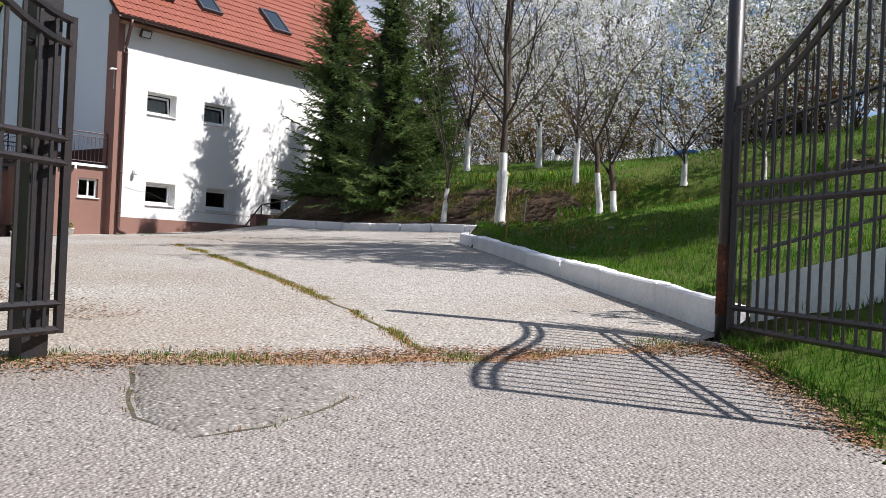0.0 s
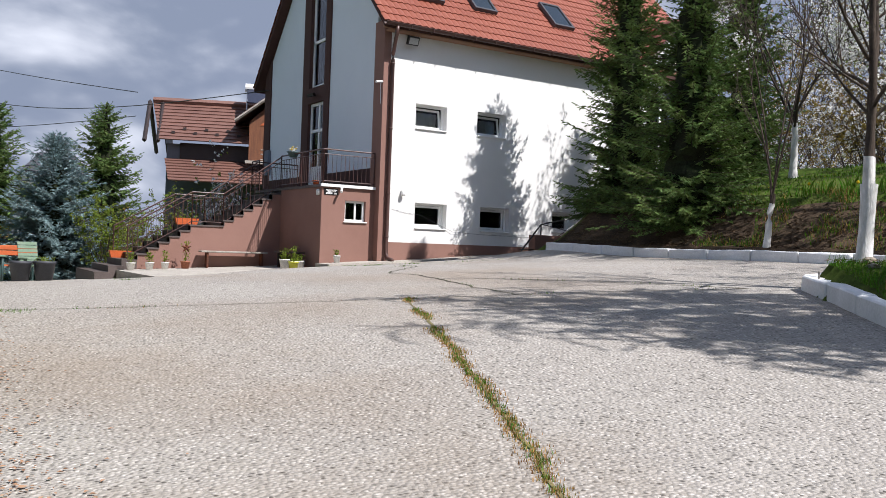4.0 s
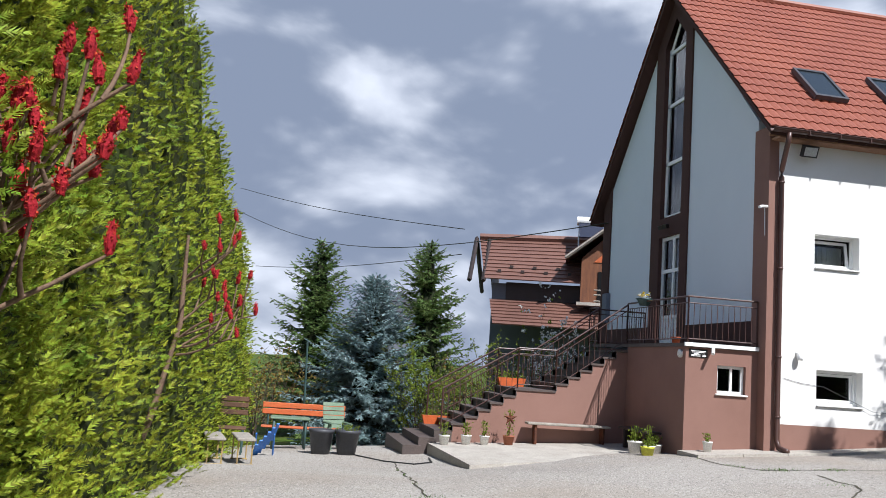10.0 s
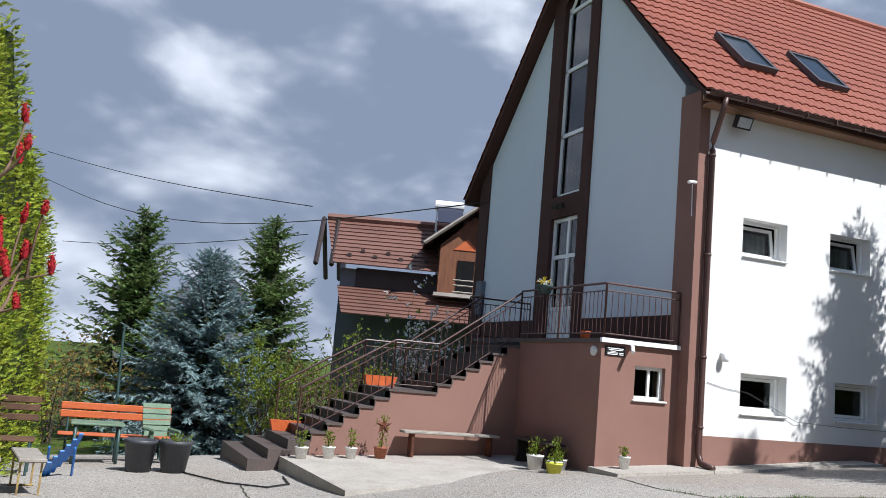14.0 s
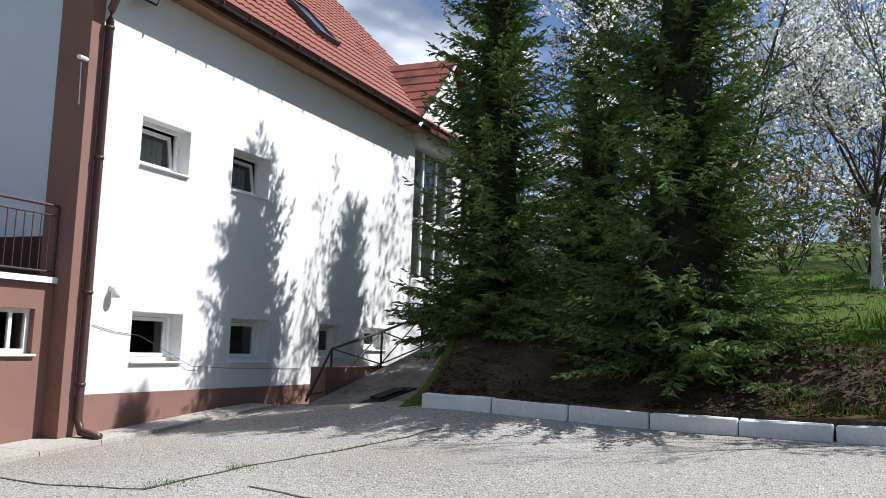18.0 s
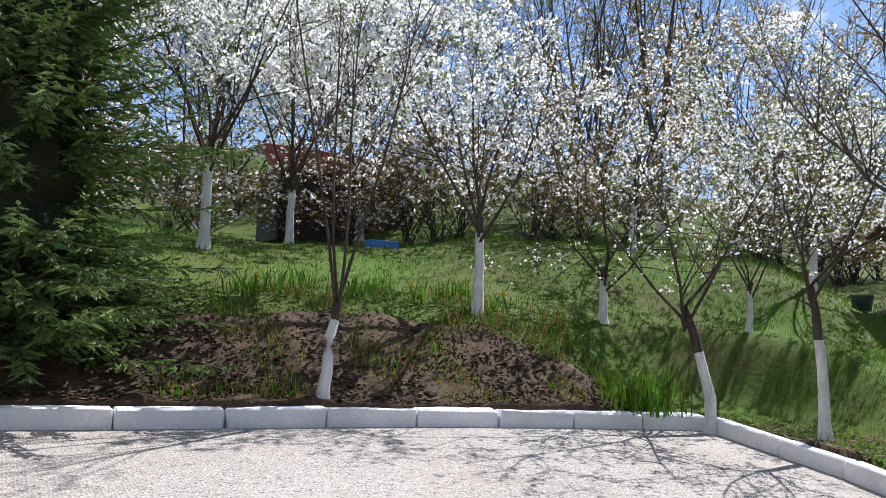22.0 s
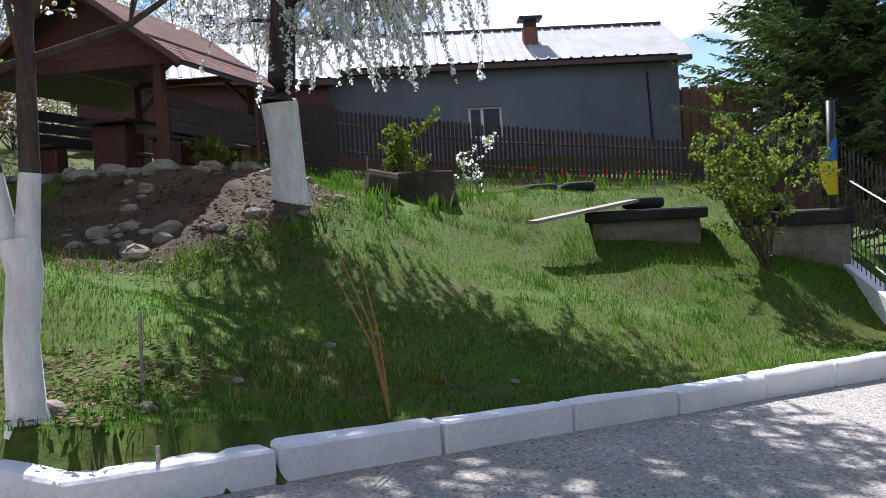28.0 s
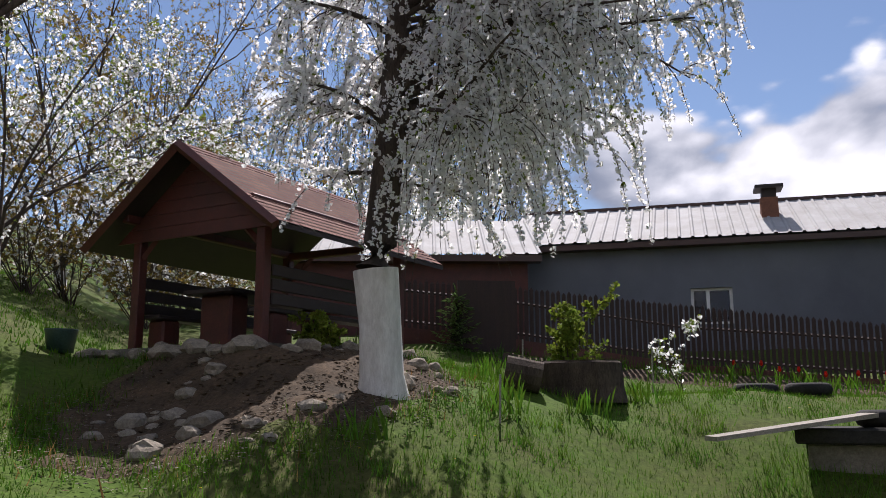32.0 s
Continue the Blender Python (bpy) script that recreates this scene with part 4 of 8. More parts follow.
for y0, y1, zz in tops:
    outline += [(y1, zz - 0.046), (y0, zz - 0.046)]
outline.append((tops[-1][0], 0.6))
for x0, x1 in ((SX - 0.25, SX), (SW, SW + 0.25)):
    k = Lump()
    n = len(outline)
    k.v = [(x1, q, h) for q, h in outline] + [(x0, q, h) for q, h in outline]
    k.f = [tuple(range(n)), tuple(range(2 * n - 1, n - 1, -1))] + [(i, i + n, (i + 1) % n + n, (i + 1) % n) for i in range(n)]
    k.m = [0] * len(k.f)
    k.make("side_wall", BROWN, flight, "brown plastered stair wall")


def railing(run, name, parent, spacing=0.13, height=0.92, post_every=1.4, ends=(True, True), m=RAIL):
    """Steel railing along a list of foot points: posts, two rails and balusters."""
    r = part_empty(name, parent) if parent else thing(name, "brown painted steel railing with upright bars", "railing")
    up = Vector((0, 0, height))
    pts = [Vector(p) for p in run]
    k = Lump()
    k.tube([p + up for p in pts], 0.022, 6)
    k.make("handrail", m, r)
    k = Lump()
    k.tube([p + up - Vector((0, 0, 0.13)) for p in pts], 0.012, 5)
    k.make("top_rail", m, r)
    k = Lump()
    k.tube([p + Vector((0, 0, 0.09)) for p in pts], 0.013, 5)
    k.make("bottom_rail", m, r)
    for a, b in zip(pts, pts[1:]):
        L = (b - a).length
        n = max(1, round(L / post_every))
        for i in range(n + 1):
            p = a + (b - a) * i / n
            bar("post", p, p + up, 0.02, m, r)
        n = max(1, round(math.hypot(b.x - a.x, b.y - a.y) / spacing))
        for i in range(1, n):
            p = a + (b - a) * i / n
            bar("baluster", p + Vector((0, 0, 0.09)), p + up - Vector((0, 0, 0.13)), 0.0075, m, r, 4)
    return r


low_y = tops[-1][0]
mid_y0, mid_y1 = tops[6][0], tops[6][1]
for x in (SX - 0.06, SW + 0.06):
    railing([(x, low_y - 0.25, mid_z - RISE * 6), (x, mid_y0 + 0.05, mid_z), (x, mid_y1, mid_z), (x, LY, LZ + 0.075)], "railing", flight)
railing([(SX - 0.06, LY, LZ + 0.075), (LX, LY + 0.03, LZ + 0.075), (LX, GY - 0.05, LZ + 0.075)], "railing", house, 0.125, 0.95, 1.9)
railing([(SW + 0.06, LY, LZ + 0.075), (SW - 0.6, LY, LZ + 0.075), (SW - 0.6, GY - 0.05, LZ + 0.075)], "railing", house, 0.125, 0.95, 1.9)

# pale concrete pad in the nook, house apron, ramp
k = Lump()
pad = [(-27.4, 7.75), (-23.5, 7.85), (-24.0, 9.5), (-24.25, 12.4), (-27.4, 12.4)]
zp = lambda p: 1.06 + 0.045 * (p[1] - 7.8)
k.v = [(x, y, zp((x, y))) for x, y in pad] + [(x, y, 0.4) for x, y in pad]
k.f = [(0, 1, 2, 3, 4)] + [(i, i + 5, (i + 1) % 5 + 5, (i + 1) % 5) for i in range(5)]
k.m = [0] * 6
structure(k.make("concrete_pad", SMOOTH_CONCRETE), "smooth pale concrete pad beside the stairs")
k = Lump()
for i in range(6):
    y0, y1 = 12.3 + i * 0.95, 12.3 + (i + 1) * 0.95
    zz = [yard_z(-23.8, q) + 0.06 for q in (y0, y1)]
    n = len(k.v)
    x1 = WX + 0.55
    k.v += [(x0, q, h) for q, h in ((y0, zz[0]), (y1 - 0.012, zz[1])) for x0 in (LX - 0.05, x1)] + [(x0, q, 0.6) for q in (y0, y1 - 0.012) for x0 in (LX - 0.05, x1)]
    k.f += [tuple(n + j for j in q) for q in ((0, 1, 3, 2), (1, 5, 7, 3), (0, 4, 5, 1), (2, 3, 7, 6))]
    k.m += [0] * 4
structure(k.make("house_apron", SMOOTH_CONCRETE), "pale concrete apron along the house wall")
k = Lump()
ramp = [(-23.0, 17.6, 1.77), (-21.2, 17.2, 1.82), (-21.1, 23.6, 3.15), (-22.9, 23.6, 3.15), (-22.9, 27.0, 3.15), (-20.8, 27.0, 3.15)]
k.v = ramp + [(x, y, 1.0) for x, y, _ in ramp]
k.f = [(0, 1, 2, 3), (3, 2, 5, 4), (1, 7, 8, 2), (0, 6, 7, 1), (3, 9, 6, 0), (2, 8, 11, 5)]
k.m = [0] * 6
structure(k.make("ramp", OLD_CONCRETE), "sloping concrete ramp up to the side entrance")
k = Lump()
k.box((-23.35, 18.6, 1.2), (-23.05, 24.0, 2.45))
structure(k.make("ramp_wall", BROWN), "low brown wall beside the ramp")
mat_ = thing("rubber_mat", "crumpled black rubber mat lying on the ramp", "mat", at=pose(-21.75, 18.45, 2.03, 12.3, 0, -14))
soft_box("sheet", (-0.16, -0.62, 0.0), (0.16, 0.55, 0.035), TARPAPER, mat_, r=0.015)
soft_box("fold", (-0.14, -0.3, 0.035), (0.1, 0.35, 0.075), TARPAPER, mat_, r=0.018)
edge_board = thing("edge_board", "weathered board along the ramp edge", "board", at=pose(-21.3, 18.3, 1.99, 12.3, 0, -4))
soft_box("board", (-0.05, -0.8, 0.0), (0.05, 0.75, 0.06), OLD_CONCRETE, edge_board, r=0.01)
rr = thing("ramp_railing", "black iron ramp railing with crossed bars", "railing")
foot = [Vector((-23.1, 18.1, 1.9)), Vector((-23.1, 18.85, 1.95)), Vector((-23.05, 20.6, 2.4)), Vector((-23.0, 22.3, 2.75)), Vector((-23.0, 24.0, 3.15))]
head = [foot[0]] + [f + Vector((0, 0, h)) for f, h in zip(foot[1:], (0.82, 0.72, 0.75, 0.85))]
for i in range(1, 5):
    bar("post", foot[i], head[i], 0.022, BLACK_IRON, rr)
    bar("handrail", head[i - 1], head[i], 0.024, BLACK_IRON, rr)
    bar("bottom_rail", foot[i - 1] + Vector((0, 0, 0.1)), foot[i] + Vector((0, 0, 0.1)), 0.015, BLACK_IRON, rr)
    if i > 1:
        bar("cross_bar", foot[i - 1] + Vector((0, 0, 0.1)), head[i], 0.013, BLACK_IRON, rr)
        bar("cross_bar", head[i - 1], foot[i] + Vector((0, 0, 0.1)), 0.013, BLACK_IRON, rr)


# ---- plants ----
def wander(rnd, p, d, length, segs, bend, lift):
    """A crooked line of points from p along d."""
    pts, d = [p.copy()], d.normalized()
    for _ in range(segs):
        d = (d + Vector((rnd.uniform(-1, 1), rnd.uniform(-1, 1), rnd.uniform(-1, 1))) * bend + Vector((0, 0, lift))).normalized()
        pts.append(pts[-1] + d * (length / segs))
    return pts, d


def branch(k, rnd, p, d, length, r, level, tips, spec):
    """One limb with its side shoots; tips gathers the points where blossom sits."""
    pts, d2 = wander(rnd, p, d, length, 5 if level == 0 else 4 if level == 1 else 2, spec["bend"], spec["lift"][min(level, len(spec["lift"]) - 1)])
    n = len(pts)
    k.tube(pts, [max(r * (1 - 0.75 * i / (n - 1)), 0.003) for i in range(n)], 6 if level == 0 else 4 if level == 1 else 3, cap=False)
    if level >= spec["from"]:
        for i in range(1, n):
            tips.append((pts[i], (pts[i] - pts[i - 1]).normalized()))
            tips.append(((pts[i] + pts[i - 1]) / 2, (pts[i] - pts[i - 1]).normalized()))
    if level >= spec["levels"]:
        return
    for _ in range(spec["kids"][level]):
        t = rnd.uniform(0.22, 1.0) if level else rnd.uniform(0.15, 1.0)
        i = min(int(t * (n - 1)), n - 2)
        q = pts[i] + (pts[i + 1] - pts[i]) * (t * (n - 1) - i)
        ax = (pts[i + 1] - pts[i]).normalized()
        out = ax.orthogonal().normalized()
        out.rotate(Matrix.Rotation(rnd.uniform(0, 6.283), 3, ax))
        g = spec["angle"] * rnd.uniform(0.7, 1.3)
        branch(k, rnd, q, ax * math.cos(g) + out * math.sin(g), length * spec["shrink"] * rnd.uniform(0.6, 1.1) * (1.15 - 0.5 * t), r * 0.5 * (1.1 - 0.5 * t), level + 1, tips, spec)


def clump(k, rnd, p, size, slot=0, n=3):
    """A small cluster of petals or leaves turned every way."""
    for _ in range(n):
        a = Vector((rnd.uniform(-1, 1), rnd.uniform(-1, 1), rnd.uniform(-1, 1))).normalized()
        b = a.orthogonal().normalized()
        b.rotate(Matrix.Rotation(rnd.uniform(0, 6.283), 3, a))
        c = p + Vector((rnd.uniform(-1, 1), rnd.uniform(-1, 1), rnd.uniform(-1, 1))) * size * 0.7
        s = size * rnd.uniform(0.5, 0.9)
        k.face([c - a * s, c - b * s * 0.7, c + a * s, c + b * s * 0.7], slot)


ORCHARD = {"bend": 0.17, "lift": (0.03, 0.06, 0.05, 0.04), "levels": 3, "kids": (6, 5, 4), "angle": 0.78, "shrink": 0.58, "from": 2, "stout": 0.5}
OPEN = {"bend": 0.2, "lift": (0.0, 0.05, 0.06, 0.05), "levels": 3, "kids": (6, 4, 3), "angle": 0.95, "shrink": 0.6, "from": 2, "stout": 0.42}
UPRIGHT = {"bend": 0.08, "lift": (0.06, 0.07, 0.05, 0.03), "levels": 3, "kids": (5, 5, 4), "angle": 0.42, "shrink": 0.55, "from": 2, "stout": 0.45}

FAR = dict(ORCHARD, kids=(6, 5, 3))
FAR_BARE = dict(UPRIGHT, kids=(5, 4, 3))


def orchard_tree(label, x, y, seed, white, height, r, spec, forks, blossom, leaf, size=0.055, group="orchard trees", lean=(0, 0), leaf_mat=None, fork_at=None, z=None):
    """Fruit tree: limewashed lower trunk, bark limbs and a crown of blossom and young leaves."""
    rnd = random.Random(seed)
    z = ground_z(x, y) - 0.05 if z is None else z
    tree = thing("fruit_tree", label, "tree", group, Matrix.Translation((x, y, z)))
    top = fork_at or white * 1.15
    pts = [Vector((0, 0, 0))]
    for i in range(1, 7):
        t = i / 6
        pts.append(Vector((lean[0] * t * t + rnd.uniform(-0.02, 0.02), lean[1] * t * t + rnd.uniform(-0.02, 0.02), top * t)))
    cut = min(max(1, round(6 * white / top)), 6)
    rad = [r * (1.35 if i == 0 else 1.0 - 0.06 * i) for i in range(7)]
    k = Lump()
    k.tube(pts[:cut + 1], rad[:cut + 1], 10, cap=False)
    k.make("trunk_base", BARK_LIME, tree, "whitewashed lower trunk", smooth=True)
    k, tips = Lump(), []
    if cut < 6:
        k.tube(pts[cut:], rad[cut:], 8, cap=False)
    for i in range(forks):
        a = 6.283 * (i + rnd.uniform(-0.25, 0.25)) / forks
        g = rnd.uniform(0.25, 0.75) * spec["angle"] / 0.75
        d = Vector((math.sin(g) * math.cos(a), math.sin(g) * math.sin(a), math.cos(g)))
        branch(k, rnd, pts[-1] - Vector((0, 0, 0.08 * i)), d, (height - top) * rnd.uniform(0.75, 1.0), rad[-1] * spec["stout"], 0, tips, spec)
    k.make("branch_frame", BARK, tree, smooth=True)
    k = Lump()
    for p, d in tips:
        if rnd.random() < blossom:
            clump(k, rnd, p, size, 0, 3)
        if rnd.random() < leaf:
            clump(k, rnd, p, size * 0.85, 1, 2)
    if k.f:
        tagged(k.make("crown", [PETAL, leaf_mat or YOUNG_LEAF], tree), kind="stuff")
    return tree


# trees beside the yard
orchard_tree("young bare fruit tree with whitewashed trunk above the kerb", -13.98, 17.3, 11, 1.0, 5.8, 0.075, UPRIGHT, 4, 0.05, 0.16, 0.026, lean=(0.12, 0))
orchard_tree("small leaning fruit tree with whitewashed trunk and blossom", -8.8, 16.72, 12, 1.2, 4.9, 0.085, OPEN, 5, 0.3, 0.35, 0.032, lean=(-0.3, 0.25), fork_at=1.75)
orchard_tree("small fruit tree with whitewashed trunk and sparse blossom", -8.4, 15.28, 13, 1.3, 4.6, 0.075, OPEN, 4, 0.25, 0.35, 0.032, lean=(-0.2, 0.1), fork_at=1.9)
orchard_tree("round white blossoming fruit tree with whitewashed trunk", -11.15, 19.0, 15, 1.25, 4.9, 0.085, ORCHARD, 6, 0.65, 0.3, 0.036)
orchard_tree("fruit tree with whitewashed trunk and pale blossom", -8.5, 19.5, 16, 0.8, 4.6, 0.08, OPEN, 6, 0.35, 0.6, 0.036, leaf_mat=RUSSET_LEAF)
orchard_tree("fruit tree with whitewashed trunk and pale blossom", -6.3, 18.5, 17, 0.75, 4.2, 0.06, OPEN, 5, 0.4, 0.5, 0.036)
orchard_tree("fruit tree with whitewashed trunk and green leaf buds", -3.5, 19.6, 18, 1.1, 5.2, 0.085, ORCHARD, 6, 0.6, 0.7, 0.042)
orchard_tree("blossoming fruit tree with whitewashed trunk behind the lawn", -14.4, 22.3, 19, 1.5, 5.6, 0.1, ORCHARD, 7, 0.75, 0.25, 0.044)
orchard_tree("blossoming fruit tree with whitewashed trunk behind the lawn", -16.9, 22.0, 21, 1.5, 6.6, 0.1, ORCHARD, 7, 0.75, 0.4, 0.044)
orchard_tree("blossoming fruit tree with whitewashed trunk behind the lawn", -12.0, 25.6, 20, 1.3, 6.0, 0.1, ORCHARD, 7, 0.8, 0.25, 0.05)
orchard_tree("fruit tree with whitewashed trunk and russet buds", -4.6, 23.6, 22, 1.2, 5.4, 0.09, ORCHARD, 6, 0.3, 0.8, 0.05, leaf_mat=RUSSET_LEAF)


def twin_tree(x, y):
    """Bare two-leader tree: whitewashed fork, arching limbs and fine twigs with a few buds."""
    rnd = random.Random(14)
    tree = thing("fruit_tree", "bare twin-stemmed tree with whitewashed trunk behind the kerb", "tree", "orchard trees", Matrix.Translation((x, y, ground_z(x, y) - 0.05)))
    k = Lump()
    k.tube([(0, 0, 0), (-0.01, 0.01, 0.12), (0.0, 0.02, 0.5), (0.03, -0.01, 0.85), (0.02, 0.01, 1.05)], [0.14, 0.104, 0.092, 0.096, 0.108], 12, cap=False)
    fork = ([(0.0, 0.05, 0.98), (-0.03, 0.1, 1.4)], [(0.03, -0.03, 0.98), (0.05, -0.07, 1.4)])
    for q in fork:
        k.tube(q, [0.07, 0.058], 10, cap=False)
    k.make("trunk_base", BARK_LIME, tree, "whitewashed lower trunk", smooth=True)
    k, tips = Lump(), []
    spec = {"bend": 0.13, "lift": (0.05, 0.08, 0.05, 0.03), "levels": 3, "kids": (5, 5, 4), "angle": 0.62, "shrink": 0.55, "from": 2}
    for q, lean in zip(fork, ((-0.035, 0.055), (0.03, -0.05))):
        p = Vector(q[1])
        stem = [p]
        for i in range(1, 8):
            stem.append(stem[-1] + Vector((lean[0] * (0.5 + i * 0.22) + rnd.uniform(-0.05, 0.05), lean[1] * (0.5 + i * 0.22) + rnd.uniform(-0.05, 0.05), 0.75)))
        k.tube(stem, [0.056, 0.049, 0.042, 0.036, 0.029, 0.021, 0.013, 0.005], 8, cap=False)
        for i in range(15):
            t = rnd.uniform(0.5, 6.4)
            j = int(t)
            o = stem[j].lerp(stem[j + 1], t - j)
            a = rnd.uniform(0, 6.283)
            g = rnd.uniform(0.55, 1.0) - 0.05 * t
            branch(k, rnd, o, Vector((math.sin(g) * math.cos(a), math.sin(g) * math.sin(a), math.cos(g))), rnd.uniform(1.3, 2.4) * (1.1 - 0.1 * t), 0.023 - 0.0024 * t, 1, tips, spec)
    for start, end, r in (((0.0, 0.0, 1.95), (1.5, -1.3, 3.2), 0.03), ((-0.05, 0.05, 2.3), (-1.5, 0.6, 3.4), 0.026), ((0.05, -0.1, 2.6), (0.4, -2.1, 4.1), 0.026)):
        o, e = Vector(start), Vector(end)
        pts = [o.lerp(e, i / 6) + Vector((rnd.uniform(-0.05, 0.05), rnd.uniform(-0.05, 0.05), 0.12 * math.sin(math.pi * i / 6) * -1)) for i in range(7)]
        k.tube(pts, [r * (1 - 0.12 * i) for i in range(7)], 6, cap=False)
        for i in range(2, 7):
            for _ in range(2):
                branch(k, rnd, pts[i], Vector((rnd.uniform(-0.6, 0.6), rnd.uniform(-0.6, 0.6), 1)) + (e - o).normalized() * 0.7, rnd.uniform(0.5, 1.2), 0.011, 2, tips, spec)
    k.make("branch_frame", BARK, tree, smooth=True)
    k = Lump()
    for p, d in tips:
        if rnd.random() < 0.12:
            clump(k, rnd, p, 0.022, 0, 2)
    tagged(k.make("crown", YOUNG_LEAF, tree, "sparse opening leaf buds"), kind="stuff")


twin_tree(-9.3, 13.15)

# far orchard and wooded slope
far = [orchard_tree("white blossoming tree on the far slope", -9.5, 28.0, 31, 1.2, 7.5, 0.12, FAR, 7, 0.95, 0.35, 0.075, "far trees"),
       orchard_tree("yellow-green budding tree on the far slope", -5.0, 31.0, 32, 0.6, 9.0, 0.14, FAR, 7, 0.15, 0.9, 0.07, "far trees", leaf_mat=RUSSET_LEAF),
       orchard_tree("bare grey tree on the far slope", -1.0, 30.0, 33, 0.4, 10.0, 0.17, FAR_BARE, 6, 0.0, 0.25, 0.07, "far trees"),
       orchard_tree("pale green budding tree on the far slope", -12.5, 33.0, 34, 0.5, 8.5, 0.13, FAR, 7, 0.45, 0.8, 0.07, "far trees")]
rnd = random.Random(5)
for i in range(52):
    a = radians(rnd.uniform(8, 118))
    d = rnd.uniform(27, 62) if i > 20 else rnd.uniform(24, 36)
    x, y = -15 + d * math.cos(a), 8 + d * math.sin(a)
    if y < 25 and x > -4 or y < 23:
        continue
    s = rnd.uniform(0.8, 1.25) * (1 + max(0, d - 40) / 60)
    t = copy_thing(far[rnd.choice((0, 1, 1, 2, 2, 3))], Matrix.Translation((x, y, ground_z(x, y) - 0.1)) @ Matrix.Rotation(rnd.uniform(0, 6.28), 4, "Z"))
    t.scale = (s, s, s * rnd.uniform(0.9, 1.15))


def big_blossom_tree(x, y):
    """The large old tree: bare dark stem, arching limbs, hanging blossom sprays, fuller towards the south."""
    rnd = random.Random(77)
    z = ground_z(x, y) - 0.08
    tree = thing("blossom_tree", "large old tree with drooping white blossom and whitewashed trunk", "tree", at=Matrix.Translation((x, y, z)))
    k = Lump()
    base = [Vector((0.05, 0.02, 0)), Vector((0.02, 0.02, 0.3)), Vector((0, 0.03, 0.8)), Vector((-0.06, 0.06, 1.42))]
    k.tube(base, [0.3, 0.235, 0.225, 0.245], 14, cap=False)
    k.make("trunk_base", BARK_LIME, tree, "cracked whitewashed lower trunk", smooth=True)
    k = Lump()
    stem = [base[-1], Vector((-0.02, 0.03, 1.7)), Vector((0.02, -0.03, 2.6)), Vector((0.06, -0.1, 3.8)), Vector((0.04, -0.2, 5.4)), Vector((0.1, -0.3, 8.6))]
    k.tube(stem, [0.225, 0.185, 0.165, 0.145, 0.11, 0.03], 12, cap=False)
    tips = []
    arms = []
    for i in range(96):
        h = 2.9 + 5.6 * ((i + rnd.random()) / 96) ** 0.9
        a = rnd.uniform(0, 6.283) if i % 5 < 3 else rnd.uniform(-2.3, -0.9)
        south = max(0.0, -math.sin(a))
        reach = (1.7 + 2.5 * south) * rnd.uniform(0.5, 1.08) * (1.0 if h < 6 else 1.15 - 0.1 * (h - 5))
        arms.append((h, a, reach, rnd.uniform(0.25, 0.75), 0))
    for i in range(34):
        arms.append((rnd.uniform(2.6, 5.2), rnd.uniform(-2.1, -0.5), rnd.uniform(1.6, 3.3), rnd.uniform(0.25, 0.6), 2))
    for a, reach in ((-1.2, 0.9), (2.2, 0.7), (3.4, 0.9), (-2.2, 0.8), (0.6, 0.7)):
        arms.append((rnd.uniform(2.2, 2.9), a, reach, 0.1, 1))
    for h, a, reach, rise, low in arms:
        if abs((a + 2.62 + math.pi) % (2 * math.pi) - math.pi) < 0.55 and h < 6.5:
            continue
        full = rnd.uniform(0.45, 1.0)
        j = max(q for q in range(5) if stem[q].z <= h)
        p = stem[j].lerp(stem[j + 1], (h - stem[j].z) / (stem[j + 1].z - stem[j].z))
        d = Vector((math.cos(a), math.sin(a), rise))
        pts, d2 = wander(rnd, p, d, reach, 8, 0.13, -0.075)
        k.tube(pts, [0.036 * (1 - q / 9) + 0.005 for q in range(9)], 5, cap=False)
        for q in range(3 if low != 1 else 1, 9):
            for _ in range(5 if q > 4 else 3):
                if rnd.random() > full:
                    continue
                b = rnd.uniform(0, 6.283)
                o = pts[q].lerp(pts[q - 1], rnd.random())
                out = 0.75 if q < 8 else 0.3
                hang = rnd.random() < (0.75 if low == 2 else 0.5)
                long = rnd.uniform(0.35, 0.8) if not hang else rnd.uniform(0.6, 1.3 + 0.25 * low)
                n = 5 if long < 1.2 else 8
                tw, _d = wander(rnd, o, Vector((math.cos(b) * out, math.sin(b) * out, rnd.uniform(-0.1, 0.6) if not hang else -0.15)) + d.normalized() * 0.4, long, n, 0.2, -0.08 if not hang else -0.42)
                k.tube(tw, [0.009 - 0.0065 * i2 / n for i2 in range(n + 1)], 3, cap=False)
                tips += [tw[i2 - 1].lerp(tw[i2], f) for i2 in range(1, n + 1) for f in (0.1, 0.4, 0.7, 1.0)]
    k.make("branch_frame", BARK, tree, smooth=True)
    k = Lump()
    for p in tips:
        if p.z < 1.5 or rnd.random() < 0.2:
            continue
        clump(k, rnd, p, 0.04, 0, 4)
        if rnd.random() < 0.1:
            clump(k, rnd, p, 0.036, 1, 2)
    tagged(k.make("crown", [PETAL, YOUNG_LEAF], tree), kind="stuff")


big_blossom_tree(-2.45, 14.35)


def needle_spray(k, p, d, up, size):
    """A shoot set with needles: crossed pointed blades."""
    side = d.cross(up).normalized() * size * 0.17
    lift = side.cross(d).normalized() * size * 0.12
    e = p + d * size
    m = p + d * size * 0.45
    k.face([p, m + side, e, m - side])
    k.face([p, m + lift, e, m - lift])


